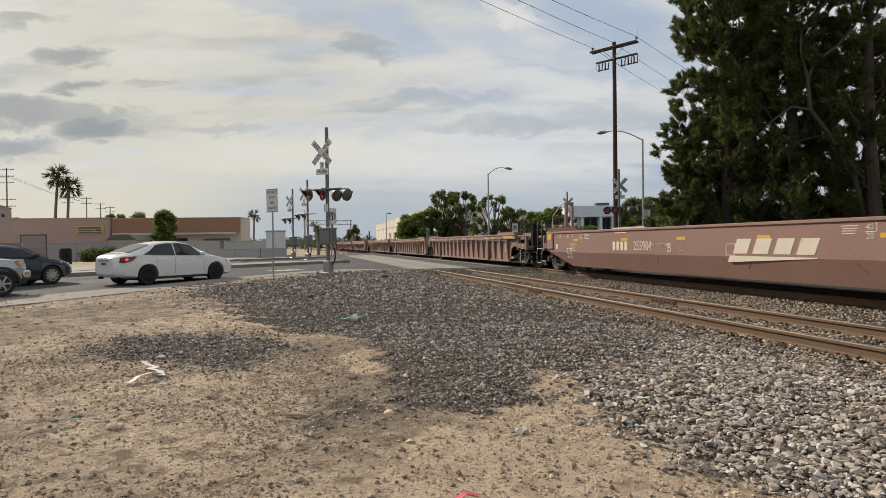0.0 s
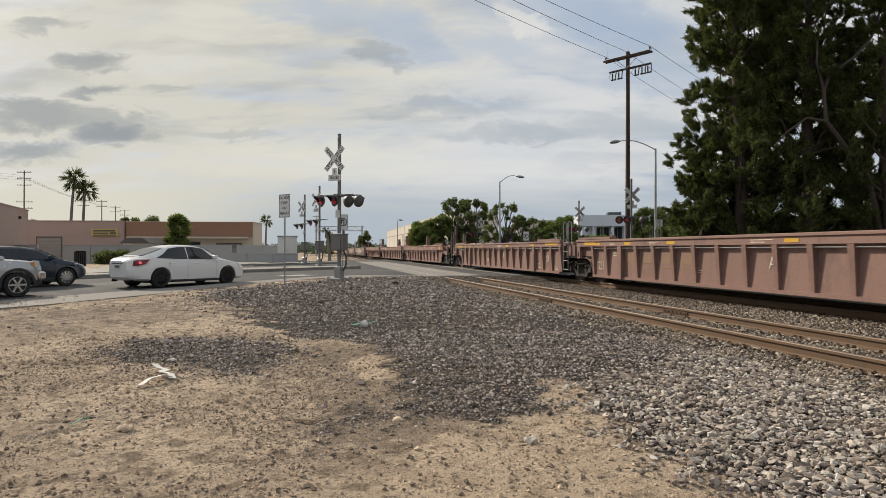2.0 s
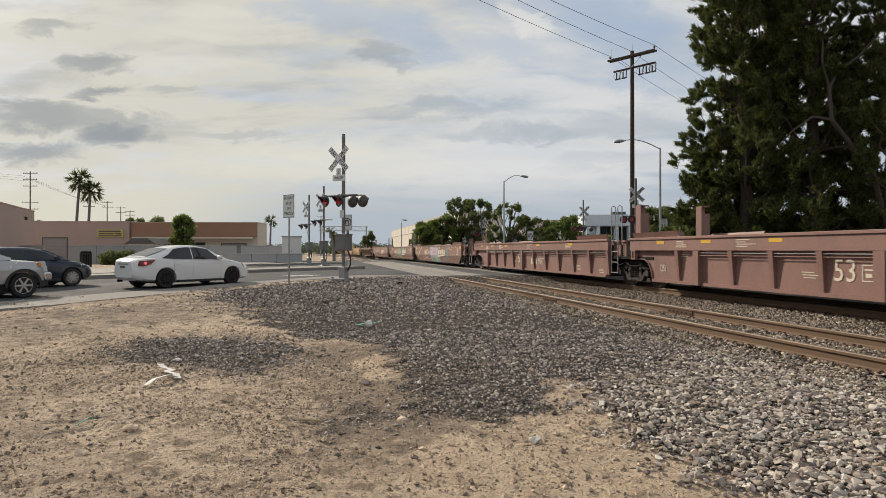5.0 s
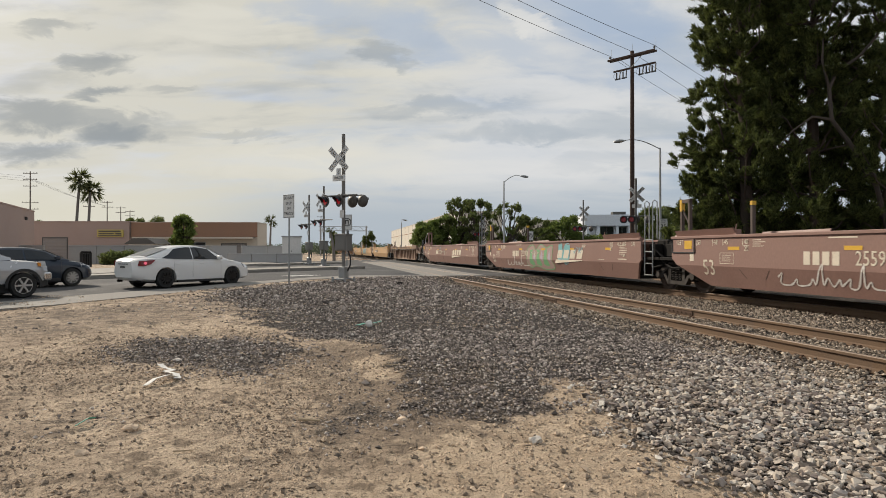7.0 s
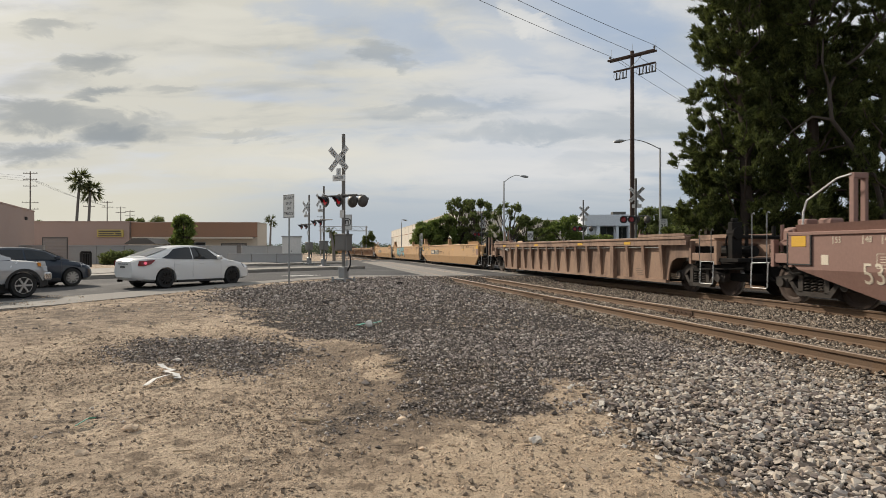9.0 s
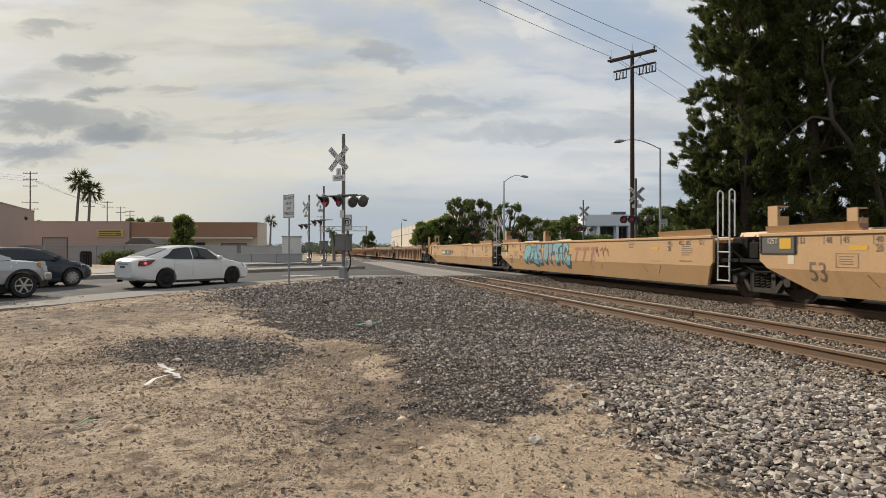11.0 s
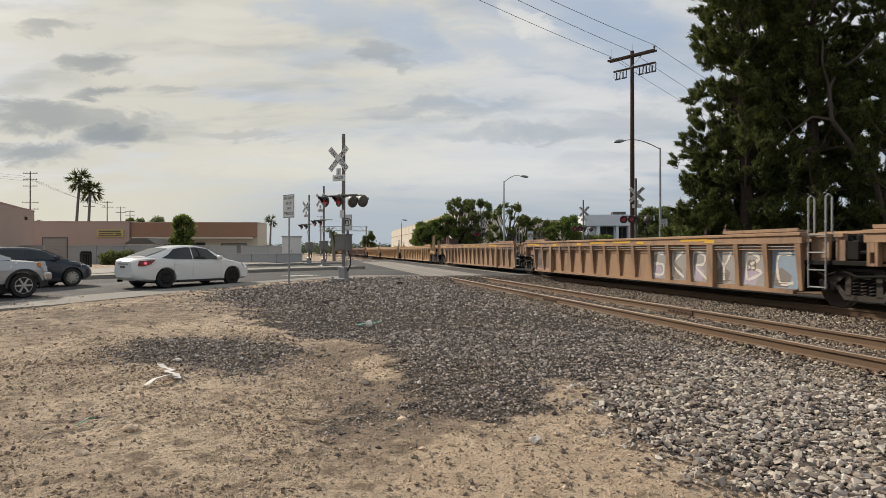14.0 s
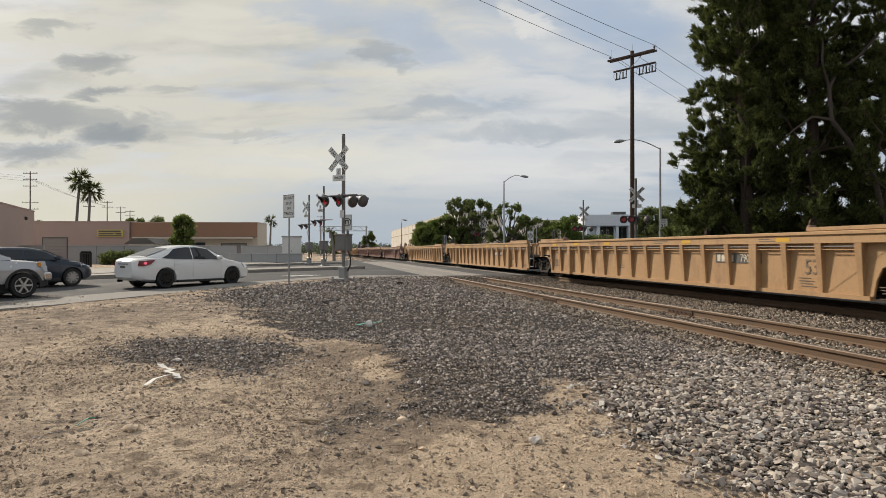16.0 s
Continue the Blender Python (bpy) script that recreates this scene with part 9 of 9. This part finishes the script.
    # silver pickup
    body = [(0.0, 0.55, 0.85, 0.95, 0.93, 1.28, 0.88), (0.1, 0.45, 0.93, 0.98, 0.98, 1.32, 0.90), (1.0, 0.42, 0.95, 1.0, 1.0, 1.33, 0.92), (2.4, 0.40, 0.95, 1.0, 1.0, 1.33, 0.92), (3.9, 0.40, 0.95, 0.96, 1.0, 1.24, 0.92),
            (4.4, 0.40, 0.95, 0.95, 1.0, 1.22, 0.90), (4.9, 0.42, 0.95, 0.95, 0.99, 1.19, 0.86), (5.25, 0.45, 0.93, 0.93, 0.96, 1.15, 0.84), (5.42, 0.50, 0.88, 0.90, 0.9, 1.08, 0.80), (5.5, 0.56, 0.80, 0.85, 0.82, 1.0, 0.74)]
    cabin = [(1.75, 1.30, 0.88, 1.32, 0.74), (1.95, 1.30, 0.90, 1.70, 0.72), (2.2, 1.29, 0.91, 1.86, 0.70), (2.8, 1.28, 0.91, 1.89, 0.70), (3.4, 1.28, 0.91, 1.87, 0.70), (3.75, 1.28, 0.90, 1.72, 0.71), (4.15, 1.28, 0.87, 1.42, 0.76), (4.4, 1.29, 0.84, 1.32, 0.78)]
    car = vehicle("pickup_truck", at_wheel(-12.0, 17.4, heading, 4.72, -0.88, 0.87), "silver pickup truck with chrome bumper and alloy wheels, waiting", 5.5, 2.0, body, cabin, M_SILVER, (1.1, 4.72), 0.405, M_ALLOY, 6,
                  [(2.15, 2.95, 0.10, 0.84, 2.25, 2.95), (3.03, 4.05, 0.10, 0.84, 3.0, 3.7)], "pickup")
    for side in (-1, 1):
        lens_on(car, "headlamp", [(5.24, 0.95, 0.98), (5.46, 0.86, 0.98), (5.42, 0.84, 1.18), (5.20, 0.93, 1.20)], side, M_HEAD)
        lens_on(car, "marker_lamp", [(5.16, 0.970, 1.02), (5.25, 0.962, 1.02), (5.23, 0.955, 1.14), (5.15, 0.965, 1.15)], side, M_AMBER)
        part("mirror", B((3.75, 3.95, side * 1.12 - 0.12, side * 1.12 + 0.12, 1.25, 1.5), bevel=0.04), M_BLACK, car)
        bm = bmesh.new()
        n = 14
        for i in range(n):
            a, b = radians(-8 + 196 * i / n), radians(-8 + 196 * (i + 1) / n)
            q = [(4.72 + r * math.cos(t), 0.405 + r * math.sin(t)) for r, t in ((0.47, a), (0.55, a), (0.55, b), (0.47, b))]
            solid(bm, [(u, side * 1.01, v) for u, v in q], [(u, side * 0.95, v) for u, v in q])
        part("arch_trim", bm, M_BLACK, car, "black wheel arch moulding")
    part("bumper", B((5.34, 5.60, -0.96, 0.96, 0.55, 0.82), bevel=0.05), M_CHROME, car, "chrome front bumper")
    part("air_dam", B((5.26, 5.50, -0.9, 0.9, 0.36, 0.55), bevel=0.03), M_BLACK, car)
    part("grille", B((5.40, 5.53, -0.55, 0.55, 0.86, 1.16), bevel=0.02), M_BLACK, car)


# ---- litter and small things ----
def build_litter():
    rng = np.random.default_rng(8)
    # curled strip of pale plastic
    def strip(name, pts, w, material, label, lift_by=0.02):
        bm = bmesh.new()
        prev = None
        for i, (x, y, z) in enumerate(pts):
            j = max(0, i - 1)
            k = min(len(pts) - 1, i + 1)
            d = Vector((pts[k][0] - pts[j][0], pts[k][1] - pts[j][1], 0)).normalized()
            nrm = Vector((-d.y, d.x, 0)) * w / 2
            g = rise(x, y) + z + lift_by
            a, b = bm.verts.new((x + nrm.x, y + nrm.y, g)), bm.verts.new((x - nrm.x, y - nrm.y, g + 0.012))
            if prev:
                bm.faces.new((prev[0], a, b, prev[1]))
            prev = (a, b)
        got = bmesh.ops.extrude_face_region(bm, geom=bm.faces[:])
        bmesh.ops.translate(bm, vec=(0, 0, 0.006), verts=[v for v in got["geom"] if isinstance(v, bmesh.types.BMVert)])
        return tagged(link(name, bm, material), label, "litter")
    strip("plastic_strip", [(-3.42, 7.36, 0.06), (-3.32, 7.28, 0.03), (-3.18, 7.17, 0.03), (-3.19, 7.02, 0.04), (-3.02, 6.90, 0.04), (-2.94, 6.76, 0.02)], 0.075, M_PAPER, "crumpled white plastic strip lying on the dirt")
    strip("plastic_strip", [(-3.15, 6.46, 0.01), (-3.12, 6.60, 0.05), (-3.04, 6.74, 0.06), (-2.98, 6.82, 0.02)], 0.07, M_PAPER, "torn white plastic scrap lying on the dirt")
    for x, y, ln, turn, r in ((-1.14, 5.21, 0.19, -8, 0.016), (-1.88, 4.42, 0.14, 20, 0.006), (-1.35, 6.35, 0.25, -20, 0.006), (-0.6, 7.6, 0.3, -12, 0.006)):
        bm = bmesh.new()
        a = radians(turn)
        rod(bm, (x - ln / 2 * math.cos(a), y - ln / 2 * math.sin(a), rise(x, y) + 0.035), (x + ln / 2 * math.cos(a), y + ln / 2 * math.sin(a), rise(x, y) + 0.03), r, r * 0.6, 6)
        tagged(link("stick", bm, M_STICK), "bleached splinter of wood lying on the dirt", "stick", "loose sticks")
    bm = bmesh.new()
    bmesh.ops.create_icosphere(bm, subdivisions=2, radius=0.07)
    for v in bm.verts:
        v.co = v.co * (1 + 0.25 * noise.noise(v.co * 20)) + Vector((-1.34, 11.06, rise(0, 11.06) + 0.085))
    tagged(link("crushed_cup", bm, M_PAPER), "crumpled white paper cup on the gravel", "litter")
    strip("green_plastic_bag", [(-1.55, 11.0, 0.03), (-1.42, 11.15, 0.05), (-1.3, 11.3, 0.03), (-1.15, 11.35, 0.06)], 0.12, M_GREENBAG, "torn green plastic bag on the gravel", 0.03)
    strip("green_plastic_bag", [(-3.02, 5.02, 0.01), (-2.98, 5.12, 0.04), (-2.97, 5.2, 0.02)], 0.03, M_GREENBAG, "small green plastic scrap in the dirt")
    strip("red_plastic_scrap", [(0.15, 3.46, 0.0), (0.20, 3.49, 0.02), (0.27, 3.48, 0.01)], 0.07, M_REDBIT, "small red plastic scrap in the dirt")
    for x, y, r, c in ((0.71, 4.69, 0.045, M_STONE), (-1.58, 22.4, 0.10, M_DARKMETAL), (-2.6, 4.4, 0.04, M_CLOD), (-3.55, 4.05, 0.06, M_CLOD), (-0.35, 5.25, 0.04, M_CLOD), (-2.55, 5.0, 0.05, M_CLOD)):
        bm = bmesh.new()
        bmesh.ops.create_icosphere(bm, subdivisions=2, radius=r)
        for v in bm.verts:
            v.co = Vector((v.co.x * 1.2, v.co.y, v.co.z * 0.7)) * (1 + 0.5 * noise.noise(v.co * (1.6 / r) + Vector((x, y, 0)))) + Vector((x, y, rise(x, y) + r * 0.5))
        tagged(link("rock", bm, c), "broken rock lying on the ground", "rock", "loose rocks")
    # bin and shelter by the far footpath
    ob = thing("litter_bin", pose(-24.6, 42.0, 0.3), "dark slatted litter bin on the footpath", "litter bin")
    bm = bmesh.new()
    for i in range(16):
        a = 6.28319 * i / 16
        rod(bm, (0.34 * math.cos(a), 0.34 * math.sin(a), 0.05), (0.34 * math.cos(a), 0.34 * math.sin(a), 1.0), 0.035, sides=5)
    part("slats", bm, M_BLACK, ob)
    bm = bmesh.new()
    rod(bm, (0, 0, 0.05), (0, 0, 0.95), 0.31, sides=16), rod(bm, (0, 0, 0.98), (0, 0, 1.12), 0.38, 0.30, 16)
    part("liner", bm, M_DARKMETAL, ob)


build_ground()
build_stones()
build_road()
build_tracks()
build_signals()
build_poles()
build_buildings()
build_planting()
build_vehicles()
build_litter()
build_train()
build_graffiti()
motions()
